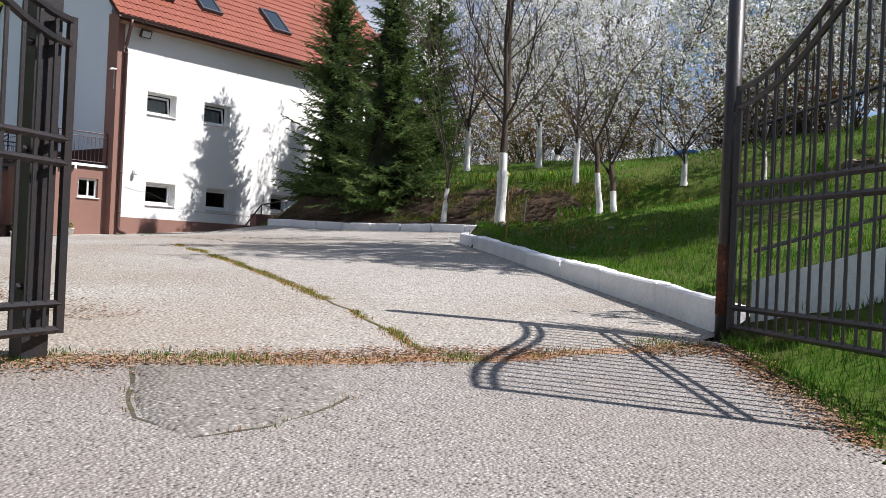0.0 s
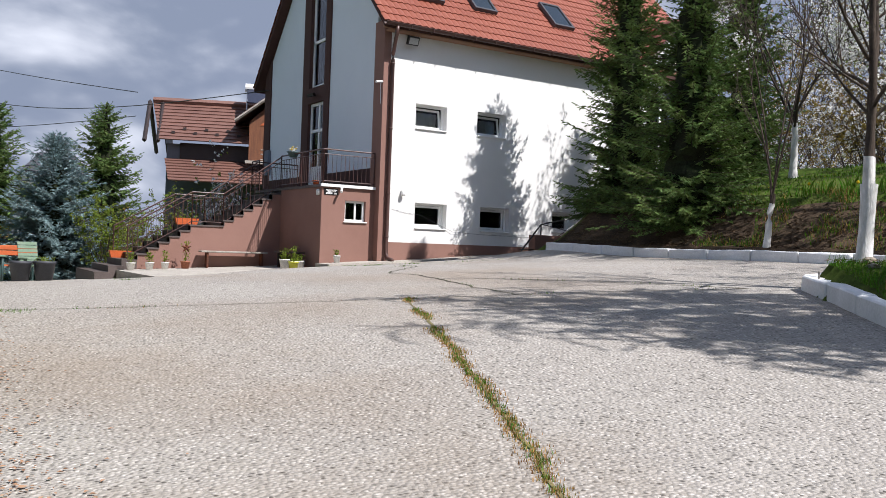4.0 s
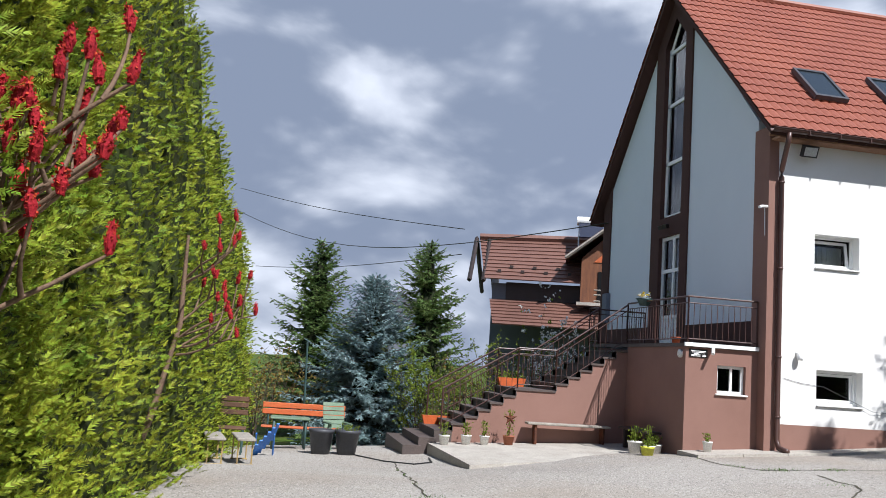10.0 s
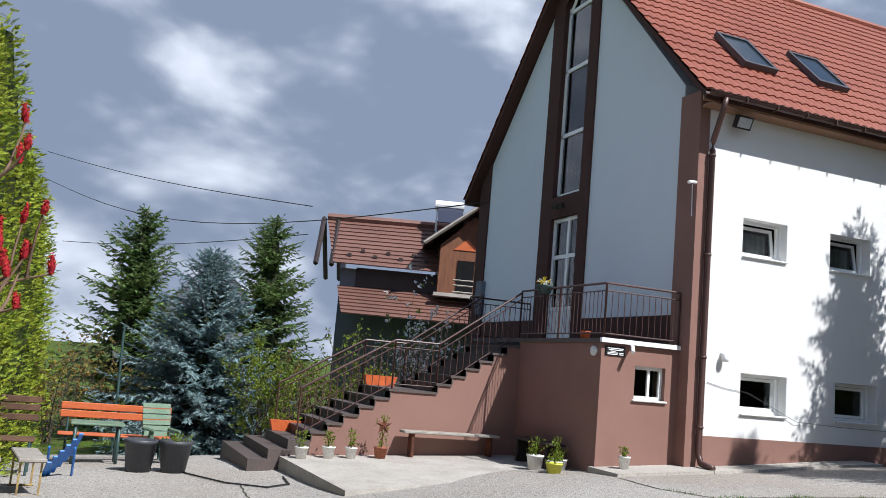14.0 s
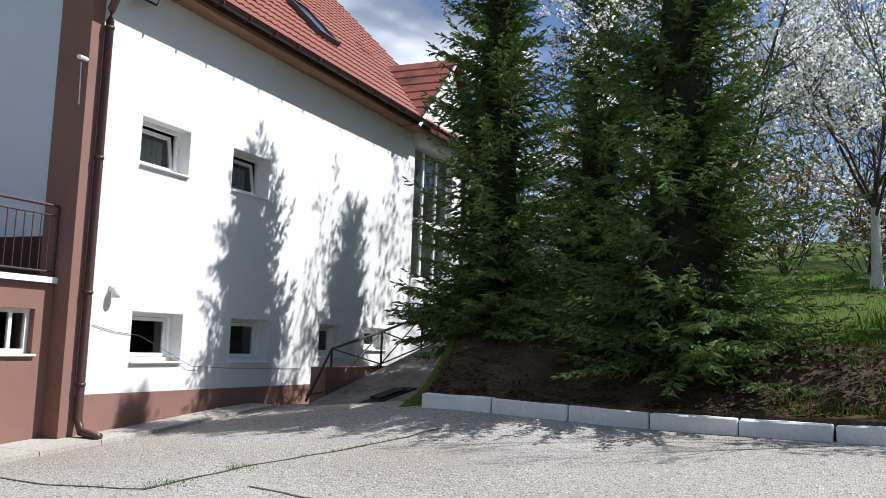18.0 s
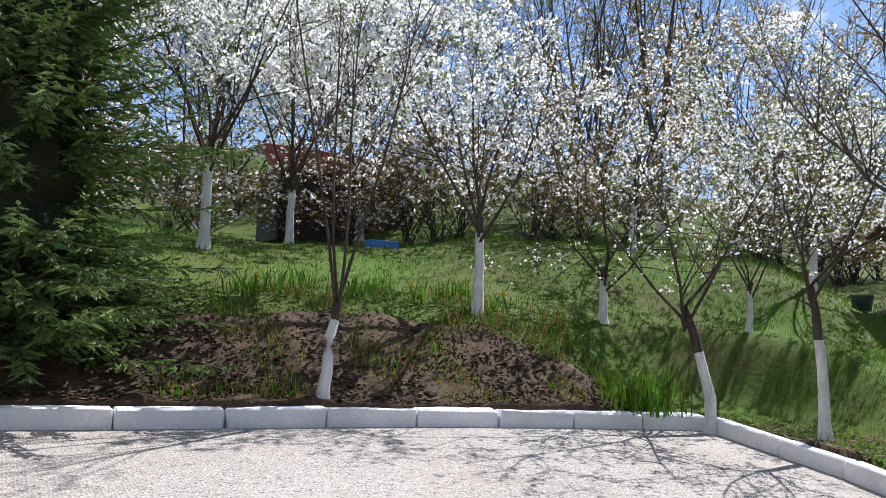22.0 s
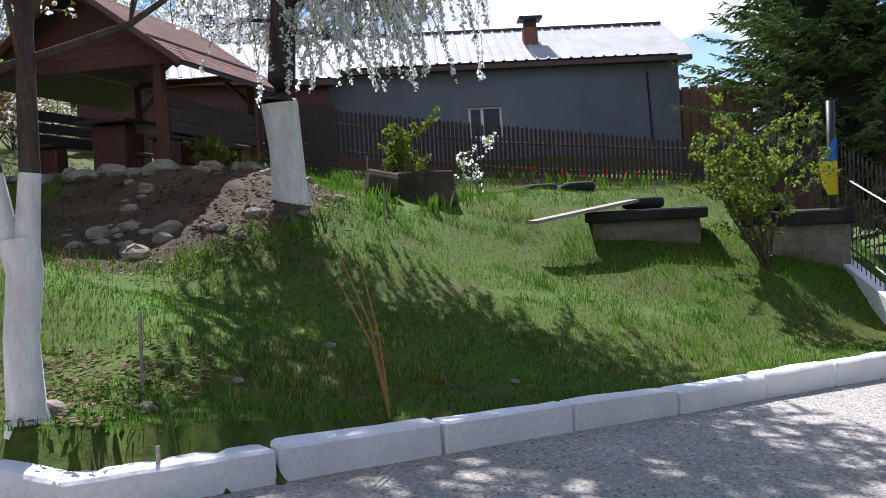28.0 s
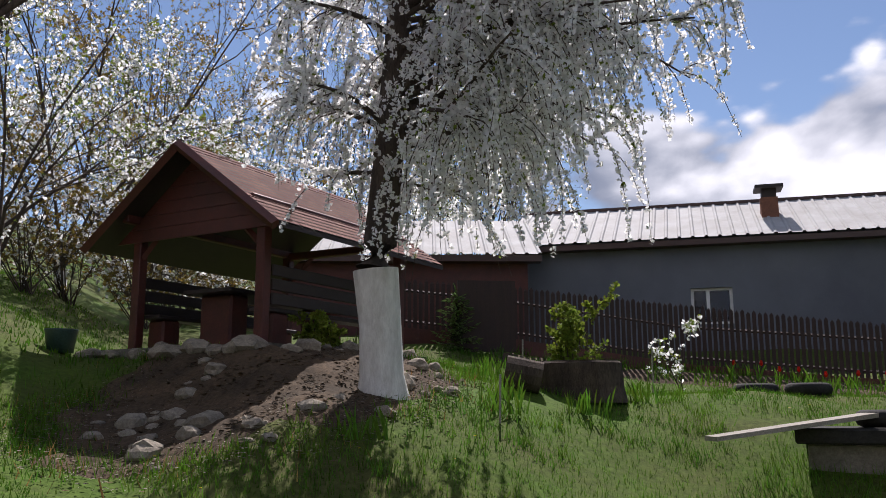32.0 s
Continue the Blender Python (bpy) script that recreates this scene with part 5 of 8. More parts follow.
def spruce(name, label, x, y, height, radius, seed, m, z=None, dense=1.0, gap=0.28, group="spruces", taper=0.95, fine=1.0, core=0.22, skirt=0):
    rnd = random.Random(seed)
    z = ground_z(x, y) - 0.08 if z is None else z
    tree = thing(name, label, "tree", group, Matrix.Translation((x, y, z)))
    k, c = Lump(), Lump()
    k.tube([(0, 0, 0), (0, 0, height * 0.5), (0, 0, height)], [0.013 * height, 0.008 * height, 0.01], 8, cap=False)
    up = Vector((0, 0, 1))
    h = 0.12
    low = skirt
    while h < height - 0.12:
        f = 1 - h / height
        count = 2 if h >= 1.7 else 4
        if low and h > 0.7:
            count, low = count + low, 0
        for i in range(count):
            a = rnd.uniform(0, 6.283) if i < 4 else rnd.uniform(-2.9, -0.2)
            bulge = 0.9 + 0.3 * noise.noise((math.cos(a) * 1.3 + seed * 3.1, math.sin(a) * 1.3, h * 0.55))
            L = radius * f ** taper * rnd.uniform(0.45, 1.1) * bulge + 0.1
            droop = 0.5 - 0.75 * f + rnd.uniform(-0.2, 0.25) if h > 1.5 else rnd.uniform(-0.45, 0.12)
            if i >= 4:
                L, droop = min(radius, 1.9) * rnd.uniform(0.4, 1.0) * (1.0 if radius < 2 else 0.72), rnd.uniform(-0.75, -0.05)
            d = Vector((math.cos(a), math.sin(a), droop)).normalized()
            pts, d2 = wander(rnd, Vector((0, 0, h)), d, L, 4, 0.06, 0.06)
            k.tube(pts, [0.016, 0.013, 0.01, 0.007, 0.004], 3, cap=False)
            n = max(4, int(L / 0.06 * dense))
            for j in range(n):
                t = (j + rnd.random()) / n
                q = min(int(t * 4), 3)
                p = pts[q] + (pts[q + 1] - pts[q]) * (t * 4 - q)
                ax = (pts[q + 1] - pts[q]).normalized()
                out = ax.cross(up).normalized() * (1 if j % 2 else -1)
                dd = (ax * rnd.uniform(0.4, 1.0) + out * rnd.uniform(0.3, 1.0) + up * rnd.uniform(-0.9, 0.3)).normalized()
                s = fine * (0.15 + 0.2 * (1 - t) * min(L, 1.6) / 1.6) * rnd.uniform(0.6, 1.3)
                needle_spray(c, p, dd, up, s)
                for g in (0.3, 0.65):
                    d3 = (dd + dd.cross(up).normalized() * rnd.choice((-1, 1)) * 0.9 + up * rnd.uniform(-0.5, 0.2)).normalized()
                    needle_spray(c, p + dd * s * g, d3, up, s * 0.6)
            needle_spray(c, pts[-1], d2, up, 0.14)
        h += gap * rnd.uniform(0.16, 0.4)
    for i in range(14):
        needle_spray(c, Vector((0, 0, height - 0.08 * i)), Vector((rnd.uniform(-0.6, 0.6), rnd.uniform(-0.6, 0.6), 0.8)).normalized(), Vector((0, 1, 0.1)), 0.17)
    k.make("trunk", BARK, tree)
    tagged(c.make("crown", m, tree), kind="stuff")
    # added cone round the trunk; its dark colour paints the crown's inner shade
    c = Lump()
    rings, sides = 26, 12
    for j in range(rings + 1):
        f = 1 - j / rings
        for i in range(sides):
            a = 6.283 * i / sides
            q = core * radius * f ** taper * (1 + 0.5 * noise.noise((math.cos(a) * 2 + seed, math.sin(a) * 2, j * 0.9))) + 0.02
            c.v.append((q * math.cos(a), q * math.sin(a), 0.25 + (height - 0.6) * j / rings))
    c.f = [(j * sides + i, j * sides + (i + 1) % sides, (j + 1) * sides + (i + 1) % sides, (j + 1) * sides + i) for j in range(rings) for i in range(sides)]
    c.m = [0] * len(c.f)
    c.make("shade_core", SPRUCE_SHADE, tree, "added dark core, coloured as the shade inside the crown")
    return tree


s1 = spruce("spruce", "tall dark green spruce beside the ramp", -20.4, 19.55, 8.0, 1.85, 1, NEEDLE, ground_z(-20.4, 19.55) - 0.6, dense=1.5, gap=0.13, taper=0.42, fine=0.8, skirt=70)
spruce("spruce", "tall dark green spruce with open lower boughs above the kerb", -17.1, 18.5, 8.7, 2.7, 2, NEEDLE, ground_z(-17.1, 18.5) - 0.6, dense=1.4, gap=0.14, taper=0.7, fine=0.8, skirt=60)
t = copy_thing(s1, Matrix.Translation((-19.5, 23.2, ground_z(-19.5, 23.2) - 0.8)) @ Matrix.Rotation(2.2, 4, "Z"))
# beyond the yard's far end
spruce("blue_spruce", "dense silvery blue spruce beyond the benches", -33.6, 7.05, 4.9, 3.1, 3, BLUE_NEEDLE, 0.35, 1.4, 0.08, taper=0.8, fine=0.85)
s4 = spruce("spruce", "dark green spruce beyond the yard", -40.5, 5.7, 6.9, 2.9, 4, NEEDLE, 0.1, 1.1, 0.17, taper=0.6)
copy_thing(s4, Matrix.Translation((-40.3, 9.75, 0.4)) @ Matrix.Rotation(1.0, 4, "Z"))
# big spruce by the grey house
s5 = spruce("spruce", "large dark spruce beside the grey house", 9.8, 4.9, 12.5, 5.3, 6, NEEDLE, 2.4, 1.2, 0.14, taper=0.95, fine=1.2, core=0.28)
copy_thing(s5, Matrix.Translation((14.5, 4.6, 2.4)) @ Matrix.Rotation(4.0, 4, "Z"))
copy_thing(s5, Matrix.Translation((11.0, 1.0, 2.0)) @ Matrix.Rotation(2.0, 4, "Z"))


# clipped row of thuja along the yard's side
def thuja_crown(seed, height, radius, count):
    rnd = random.Random(seed)
    k = Lump()
    for _ in range(count):
        f = rnd.random() ** 1.15
        h = 0.05 + f * height * 0.985
        a = rnd.uniform(0, 6.283)
        rr = radius * (1 - max(0, f - 0.12) ** 2.2) ** 0.8 * (0.88 + 0.34 * noise.noise((math.cos(a) * 2 + seed, math.sin(a) * 2, h * 1.5)) + 0.12 * noise.noise((math.cos(a) * 6, math.sin(a) * 6 + seed, h * 5)))
        rr *= rnd.uniform(0.74, 1.06)
        p = Vector((rr * math.cos(a), rr * math.sin(a), h))
        out = (Vector((math.cos(a), math.sin(a), rnd.uniform(0.1, 1.5))).normalized() + Vector((rnd.uniform(-0.6, 0.6), rnd.uniform(-0.6, 0.6), rnd.uniform(-0.7, 0.4)))).normalized()
        side = out.orthogonal().normalized()
        side.rotate(Matrix.Rotation(rnd.uniform(0, 6.283), 3, out))
        flat = out.cross(side)
        s = rnd.uniform(0.075, 0.15)
        for j in range(12):
            t = j / 11
            sg = 1 if j % 2 else -1
            b = p + out * s * t * 0.85
            w = s * (0.46 - 0.32 * t)
            e = b + (out * rnd.uniform(0.7, 1.1) + side * sg * rnd.uniform(0.5, 0.95) + flat * rnd.uniform(-0.25, 0.25)).normalized() * w
            q = (e - b).cross(flat).normalized() * 0.0068
            k.face([b - q, b + q, e])
    return k


def thuja(x, y, seed, height, radius, count):
    z = yard_z(x, y) - 0.05
    t = thing("thuja", "tall yellow-green thuja in a dense hedge row", "hedge", "thuja hedge", Matrix.Translation((x, y, z)))
    # added solid shell, coloured dark as the shade behind the fronds
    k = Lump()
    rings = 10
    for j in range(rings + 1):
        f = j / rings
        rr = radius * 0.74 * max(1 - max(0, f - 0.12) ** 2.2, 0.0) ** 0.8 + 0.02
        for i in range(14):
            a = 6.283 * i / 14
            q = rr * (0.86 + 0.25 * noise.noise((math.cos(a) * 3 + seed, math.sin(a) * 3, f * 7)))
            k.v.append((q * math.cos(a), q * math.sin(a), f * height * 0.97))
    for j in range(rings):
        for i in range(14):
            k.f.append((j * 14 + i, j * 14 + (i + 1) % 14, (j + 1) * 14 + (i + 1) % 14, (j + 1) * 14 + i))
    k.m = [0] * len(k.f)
    k.make("shade_core", THUJA_SHADE, t)
    tagged(thuja_crown(seed, height, radius, count).make("crown", THUJA, t), kind="stuff")
    return t


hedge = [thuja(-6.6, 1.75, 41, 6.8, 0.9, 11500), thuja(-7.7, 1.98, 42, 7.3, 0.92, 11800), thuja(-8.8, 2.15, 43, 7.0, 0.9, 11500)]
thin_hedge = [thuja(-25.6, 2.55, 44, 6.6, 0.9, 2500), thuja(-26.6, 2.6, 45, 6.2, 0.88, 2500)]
rnd = random.Random(9)
x = -9.9
while x > -32:
    if -27.2 < x < -25.0:
        x = -27.6
    h = rnd.choice(hedge if x > -16 else thin_hedge)
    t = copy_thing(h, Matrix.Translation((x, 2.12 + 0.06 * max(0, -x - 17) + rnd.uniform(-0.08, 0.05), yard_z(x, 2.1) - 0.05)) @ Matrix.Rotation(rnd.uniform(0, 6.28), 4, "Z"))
    t.scale = (1, 1, rnd.uniform(0.92, 1.08) if x > -24 else 0.85)
    x -= rnd.uniform(0.85, 1.1)


# staghorn sumac reaching out of the hedge
def sumac(x, y, z, seed, arms, label, ex=(0.0, 0.6), ey=(0.2, 0.8)):
    rnd = random.Random(seed)
    s = thing("sumac", label, "shrub", "sumacs", Matrix.Translation((x, y, z)))
    k = Lump()
    cones = []
    for i in range(arms):
        h = rnd.uniform(-0.2, 0.75)
        d = Vector((rnd.uniform(*ex), rnd.uniform(*ey), rnd.uniform(0.1, 0.5)))
        pts, e = wander(rnd, Vector((0, 0, h)), d, rnd.uniform(0.65, 1.1), 6, 0.16, 0.03)
        k.tube(pts, [0.017, 0.016, 0.014, 0.013, 0.012, 0.01, 0.008], 6, cap=False)
        cones.append(pts[-1])
        for q in (2, 3, 4, 5):
            if rnd.random() < 0.45:
                p2, e2 = wander(rnd, pts[q], Vector((rnd.uniform(-0.5, 0.9), rnd.uniform(-0.1, 0.35), rnd.uniform(0.2, 1))), rnd.uniform(0.25, 0.6), 4, 0.15, 0.1)
                k.tube(p2, [0.015, 0.013, 0.011, 0.009, 0.008], 5, cap=False)
                cones.append(p2[-1])
    k.tube([(-0.25, -0.5, -z + yard_z(x, y)), (-0.1, -0.2, -0.8), (0, 0, 0.2), (0.1, 0.0, 1.3)], [0.05, 0.045, 0.04, 0.02], 6, cap=False)
    k.make("branch_frame", SUMAC_BARK, s, smooth=True)
    for c in cones:
        q = Lump()
        hgt = rnd.uniform(0.11, 0.19)
        tilt = Vector((rnd.uniform(-0.3, 0.3), rnd.uniform(-0.2, 0.2), 1)).normalized()
        for n in range(70):
            f = rnd.random()
            rr = 0.028 * math.sin(math.pi * (0.12 + 0.8 * f)) ** 0.7
            a = rnd.uniform(0, 6.283)
            p = c + tilt * (f * hgt) + Vector((math.cos(a) * rr, math.sin(a) * rr, 0))
            clump(q, rnd, p, 0.014, 0, 1)
        q.tube([c, c + tilt * hgt * 0.4, c + tilt * hgt * 0.95], [0.018, 0.03, 0.008], 7)
        q.make("red_cone", SUMAC_RED, s)
    return s


sumac(-12.35, 2.72, 2.95, 3, 10, "sumac with bare crooked branches and upright red seed cones")
sumac(-19.3, 3.05, 2.9, 4, 9, "sumac with bare branches and red seed cones in the hedge")


# ---- grass ----
def grass(name, label, spots, m, low, high, width):
    rnd = random.Random(len(spots))
    k = Lump()
    for x, y, z in spots:
        h = rnd.uniform(low, high)
        a = rnd.uniform(0, 6.283)
        dx, dy = math.cos(a) * width, math.sin(a) * width
        bx, by = rnd.uniform(-0.5, 0.5) * h, rnd.uniform(-0.5, 0.5) * h
        k.face([(x - dx, y - dy, z - 0.01), (x + dx, y + dy, z - 0.01), (x + bx, y + by, z + h)])
    return tagged(k.make(name, m), label, "grass", kind="stuff")


rnd = random.Random(21)
spots, far_spots = [], []
while len(spots) < 76000:
    x, y = rnd.uniform(-9.5, 6.5), rnd.uniform(6.3, 17.5)
    s = kerb_side(x, y)
    if s < 0.24 or ((x + 2.6) / 2.4) ** 2 + ((y - 15.3) / 1.8) ** 2 < 1:
        continue
    if rnd.random() > (1.0 if s < 4.5 else 0.55) or noise.noise((x * 0.8, y * 0.8, 2)) < -0.38:
        continue
    spots.append((x, y, ground_z(x, y)))
while len(far_spots) < 20000:
    x, y = rnd.uniform(-17, 2), rnd.uniform(18.5, 30)
    if noise.noise((x * 0.5, y * 0.5, 4)) > -0.45:
        far_spots.append((x, y, ground_z(x, y)))
grass("lawn_grass", "short spring green lawn grass", spots, BLADE, 0.02, 0.065, 0.0055)
grass("lawn_grass", "short spring green grass on the upper lawn", far_spots, BLADE, 0.04, 0.11, 0.012)
spots = []
while len(spots) < 14000:
    x, y = rnd.uniform(-2.4, 1.6), rnd.uniform(2.0, 6.6)
    if in_lawn(x, y):
        spots.append((x, y, ground_z(x, y)))
grass("verge_grass", "green grass verge beside the gate", spots, BLADE, 0.03, 0.11, 0.005)


# joints and cracks in the yard, with what grows in them
def seam(name, pts, width, m, label, tuft=0, straw=0, wob=0.03, seed=0):
    rnd = random.Random(seed)
    k = Lump()
    line = []
    for (x0, y0), (x1, y1) in zip(pts, pts[1:]):
        n = max(2, int(math.hypot(x1 - x0, y1 - y0) / 0.12))
        line += [(x0 + (x1 - x0) * i / n, y0 + (y1 - y0) * i / n) for i in range(n)]
    line.append(pts[-1])
    line = [(x + wob * noise.noise((x * 2.3, y * 2.3, seed)), y + wob * noise.noise((x * 2.1, y * 2.1, seed + 9))) for x, y in line]
    for (x0, y0), (x1, y1) in zip(line, line[1:]):
        d = math.hypot(x1 - x0, y1 - y0) or 1
        nx, ny = -(y1 - y0) / d * width / 2, (x1 - x0) / d * width / 2
        w0, w1 = [0.6 + 0.8 * abs(noise.noise((x * 3, y * 3, seed))) for x, y in ((x0, y0), (x1, y1))]
        k.face([(x, y, yard_z(x, y) + 0.006) for x, y in ((x0 - nx * w0, y0 - ny * w0), (x1 - nx * w1, y1 - ny * w1), (x1 + nx * w1, y1 + ny * w1), (x0 + nx * w0, y0 + ny * w0))])
    bm = bmesh.new()
    ob = k.make(name, m)
    me = ob.data
    bm.from_mesh(me)
    bmesh.ops.remove_doubles(bm, verts=bm.verts, dist=width * 0.45)
    bm.to_mesh(me)
    bm.free()
    structure(ob, label)
    out = ([], [])
    for j, count in ((0, tuft), (1, straw)):
        for _ in range(count):
            x, y = rnd.choice(line)
            if noise.noise((x * 1.5, y * 1.5, seed + 3)) < (-0.3 if seed == 1 else -0.02 if j else 0.12):
                continue
            wide = max(width * 0.45, 0.032) * (0.4 + 1.3 * abs(noise.noise((x * 0.9, y * 0.9, seed + 5))) + (0.5 if j else 0))
            x, y = x + rnd.gauss(0, wide), y + rnd.gauss(0, wide)
            out[j].append((x, y, yard_z(x, y)))
    return out


GREEN, DRY = [], []
for args in ((("joint", [(-3.5, 4.15), (-4.6, 4.75), (-7.1, 5.9), (-9.0, 6.75), (-11.85, 8.0)], 0.03, JOINT, "grass-grown joint in the concrete", 2600, 6500, 0.06, 1)),
             (("joint", [(-13.6, 3.2), (-13.0, 4.6), (-12.4, 6.3), (-11.85, 8.0), (-11.2, 10.2), (-10.3, 12.2)], 0.03, CRACK, "dark joint across the concrete", 500, 120, 0.03, 2)),
             (("joint", [(-4.9, 1.9), (-4.3, 2.6), (-3.75, 3.25), (-3.3, 3.95), (-3.0, 4.4), (-2.7, 5.2), (-2.45, 6.0)], 0.2, MUD, "silted joint at the gateway", 900, 4200, 0.12, 3)),
             (("crack", [(-20.9, 12.0), (-20.7, 13.2), (-20.4, 14.1), (-19.7, 15.9)], 0.05, CRACK, "grass-grown crack in the concrete", 420, 60, 0.05, 4)),
             (("crack", [(-25.7, 6.8), (-22.2, 6.45), (-18.6, 6.2)], 0.035, CRACK, "thin crack in the concrete", 160, 0, 0.08, 5)),
             (("crack", [(-20.0, 12.4), (-18.4, 11.95), (-17.4, 11.05), (-16.5, 10.2), (-15.2, 10.15), (-13.0, 9.6), (-11.4, 9.3)], 0.04, CRACK, "crooked crack in the concrete", 160, 0, 0.1, 6)),
             (("joint", [(-10.3, 12.2), (-12.2, 11.4), (-14.0, 10.4)], 0.04, CRACK, "dark joint in the concrete", 200, 40, 0.05, 7)),
             (("crack", [(-4.15, 2.54), (-3.8, 2.32), (-3.32, 2.03), (-2.94, 2.05), (-2.85, 2.35), (-2.9, 2.65), (-3.0, 2.96)], 0.03, CRACK, "broken edge round the asphalt patch", 60, 260, 0.05, 9)),
             (("joint", [(-23.4, 12.2), (-22.0, 11.9), (-20.9, 12.0)], 0.04, CRACK, "grass-grown joint before the house", 260, 0, 0.06, 8))):
    g, d = seam(*args)
    GREEN += g
    DRY += d
rnd = random.Random(4)
for cx, cy, n, s in ((-13.4, 3.4, 120, 0.12), (-13.15, 3.9, 120, 0.1), (-3.2, 4.15, 420, 0.09), (-4.25, 2.75, 260, 0.1), (-4.05, 2.95, 260, 0.09), (-3.9, 3.1, 160, 0.08), (-4.6, 2.25, 380, 0.14), (-20.7, 13.2, 130, 0.12), (-20.85, 12.3, 160, 0.12), (-18.9, 11.9, 60, 0.1), (-2.6, 5.7, 300, 0.15), (-18.5, 6.2, 60, 0.1)):
    for _ in range(n):
        x, y = cx + rnd.gauss(0, s), cy + rnd.gauss(0, s)
        GREEN.append((x, y, yard_z(x, y)))
grass("weeds", "small green weeds in the joints", GREEN, BLADE, 0.01, 0.045, 0.004)
grass("dry_weeds", "dry straw-coloured grass in the joints", DRY, STRAW, 0.006, 0.03, 0.005)


# fallen leaves and needles lying about
def litter(name, label, spots, m, size):
    rnd = random.Random(len(spots) + 1)
    k = Lump()
    for x, y, z in spots:
        a, s, tilt = rnd.uniform(0, 6.283), size * rnd.uniform(0.5, 1.3), rnd.uniform(-0.4, 0.4)
        c, n = math.cos(a) * s, math.sin(a) * s
        k.face([(x - c, y - n, z + 0.008), (x + n * 0.5, y - c * 0.5, z + 0.012 + s * tilt * 0.5), (x + c, y + n, z + 0.01), (x - n * 0.5, y + c * 0.5, z + 0.014)])
    return tagged(k.make(name, m), label, "litter", kind="stuff")


rnd = random.Random(31)
spots, tufts, dry = [], [], []
for _ in range(9000):
    x, y = rnd.uniform(-20.6, -9.2), 17.15 + abs(rnd.gauss(0, 0.9))
    spots.append((x, y, ground_z(x, max(y, 17.17)) + 0.05))
for _ in range(2600):
    x, y = rnd.uniform(-9.6, -7.6), rnd.uniform(12.6, 16.9)
    if kerb_side(x, y) > 0.22:
        spots.append((x, y, ground_z(x, y) + 0.03))
for _ in range(1500):
    x, y = rnd.gauss(-2.6, 1.3), rnd.gauss(15.3, 0.9)
    spots.append((x, y, ground_z(x, y) + 0.05))
litter("leaf_litter", "brown fallen leaves and twigs on the soil banks", spots, LITTER, 0.035)
spots = []
for _ in range(2600):
    x = rnd.uniform(-13.6, -5.6)
    y = 2.95 + abs(rnd.gauss(0, 0.28)) + 0.25 * noise.noise((x, 0, 3))
    spots.append((x, y, yard_z(x, y)))
for _ in range(5200):
    f = rnd.random()
    if noise.noise((f * 9, 0.4, 2)) < -0.15:
        continue
    x, y = -4.75 + 2.45 * f + rnd.gauss(0, 0.13), 2.0 + 4.1 * f - 0.22 + rnd.gauss(0, 0.13)
    spots.append((x, y, yard_z(x, y) + 0.004))
for _ in range(2600):
    f = rnd.random()
    x, y = -2.3 + 1.4 * f + rnd.gauss(0, 0.1), 6.0 - 1.75 * f + rnd.gauss(0, 0.1)
    spots.append((x, y, yard_z(x, y) + 0.012))
litter("leaf_litter", "red-brown dry leaf crumbs on the paving", spots, MUD, 0.016)
for _ in range(9000):
    x, y = rnd.uniform(-16.0, -9.4), rnd.uniform(17.2, 19.4)
    if noise.noise((x * 1.2, y * 1.2, 6)) > 0.02:
        (tufts if rnd.random() < 0.6 else dry).append((x, y, ground_z(x, y) + 0.03))
grass("bank_grass", "patchy green grass on the soil bank", tufts, BLADE, 0.05, 0.18, 0.008)
grass("dry_bank_grass", "dry pale grass on the soil bank", dry, STRAW, 0.05, 0.16, 0.007)


# ---- gateway ----
def gate_leaf(label, hinge, toward, length, base, mid, low, high, post_z, rusty=True):
    """Wrought-iron leaf: frame, double rails, rising double arch and upright bars."""
    g = thing("gate_leaf", label, "gate", "driveway gate")
    h, d = Vector((*hinge, 0)), (Vector((*toward, 0)) - Vector((*hinge, 0))).normalized()
    at = lambda u, z: h + d * u + Vector((0, 0, z))
    arch = lambda u: low + (high - low) * (1 - math.cos(math.pi * min(u / length, 1))) / 2
    bar("stile", at(0, base), at(0, low + 0.02), 0.03, BLACK_IRON, g, 4)
    bar("stile", at(length, base), at(length, high), 0.03, BLACK_IRON, g, 4)
    for z in (base + 0.02, base + 0.16, mid, mid + 0.13):
        bar("rail", at(0, z), at(length, z), 0.022, BLACK_IRON, g, 4)
    for off in (0, 0.13):
        k = Lump()
        k.tube([at(length * i / 12, arch(length * i / 12) - off) for i in range(13)], 0.024, 5)
        k.make("arch_rail", BLACK_IRON, g)
    n = round(length / 0.115)
    for i in range(1, n):
        u = length * i / n
        bar("upright_bar", at(u, base), at(u, arch(u) - 0.02), 0.013, BLACK_IRON, g, 4)
    k = Lump()
    p = h - d * 0.1 if rusty else h + d * 0.08 + Vector((-d.y, d.x, 0)) * -0.12
    k.tube([p + Vector((0, 0, base - 0.35)), p + Vector((0, 0, post_z))], 0.06 if rusty else 0.1, 12 if rusty else 4)
    k.make("gate_post", BLACK_IRON, g, smooth=rusty)
    if rusty:
        k = Lump()
        k.tube([p + Vector((0, 0, base + 0.1)), p + Vector((0, 0, base + 0.62))], 0.0625, 12)
        k.make("rusty_sleeve", RUST, g, "flaking rust on the post", smooth=True)
    for z in (base + 0.25, mid + 0.06, low - 0.15):
        bar("hinge", p + Vector((0, 0, z)), p + d * 0.12 + Vector((0, 0, z)), 0.02, BLACK_IRON, g)
    return g


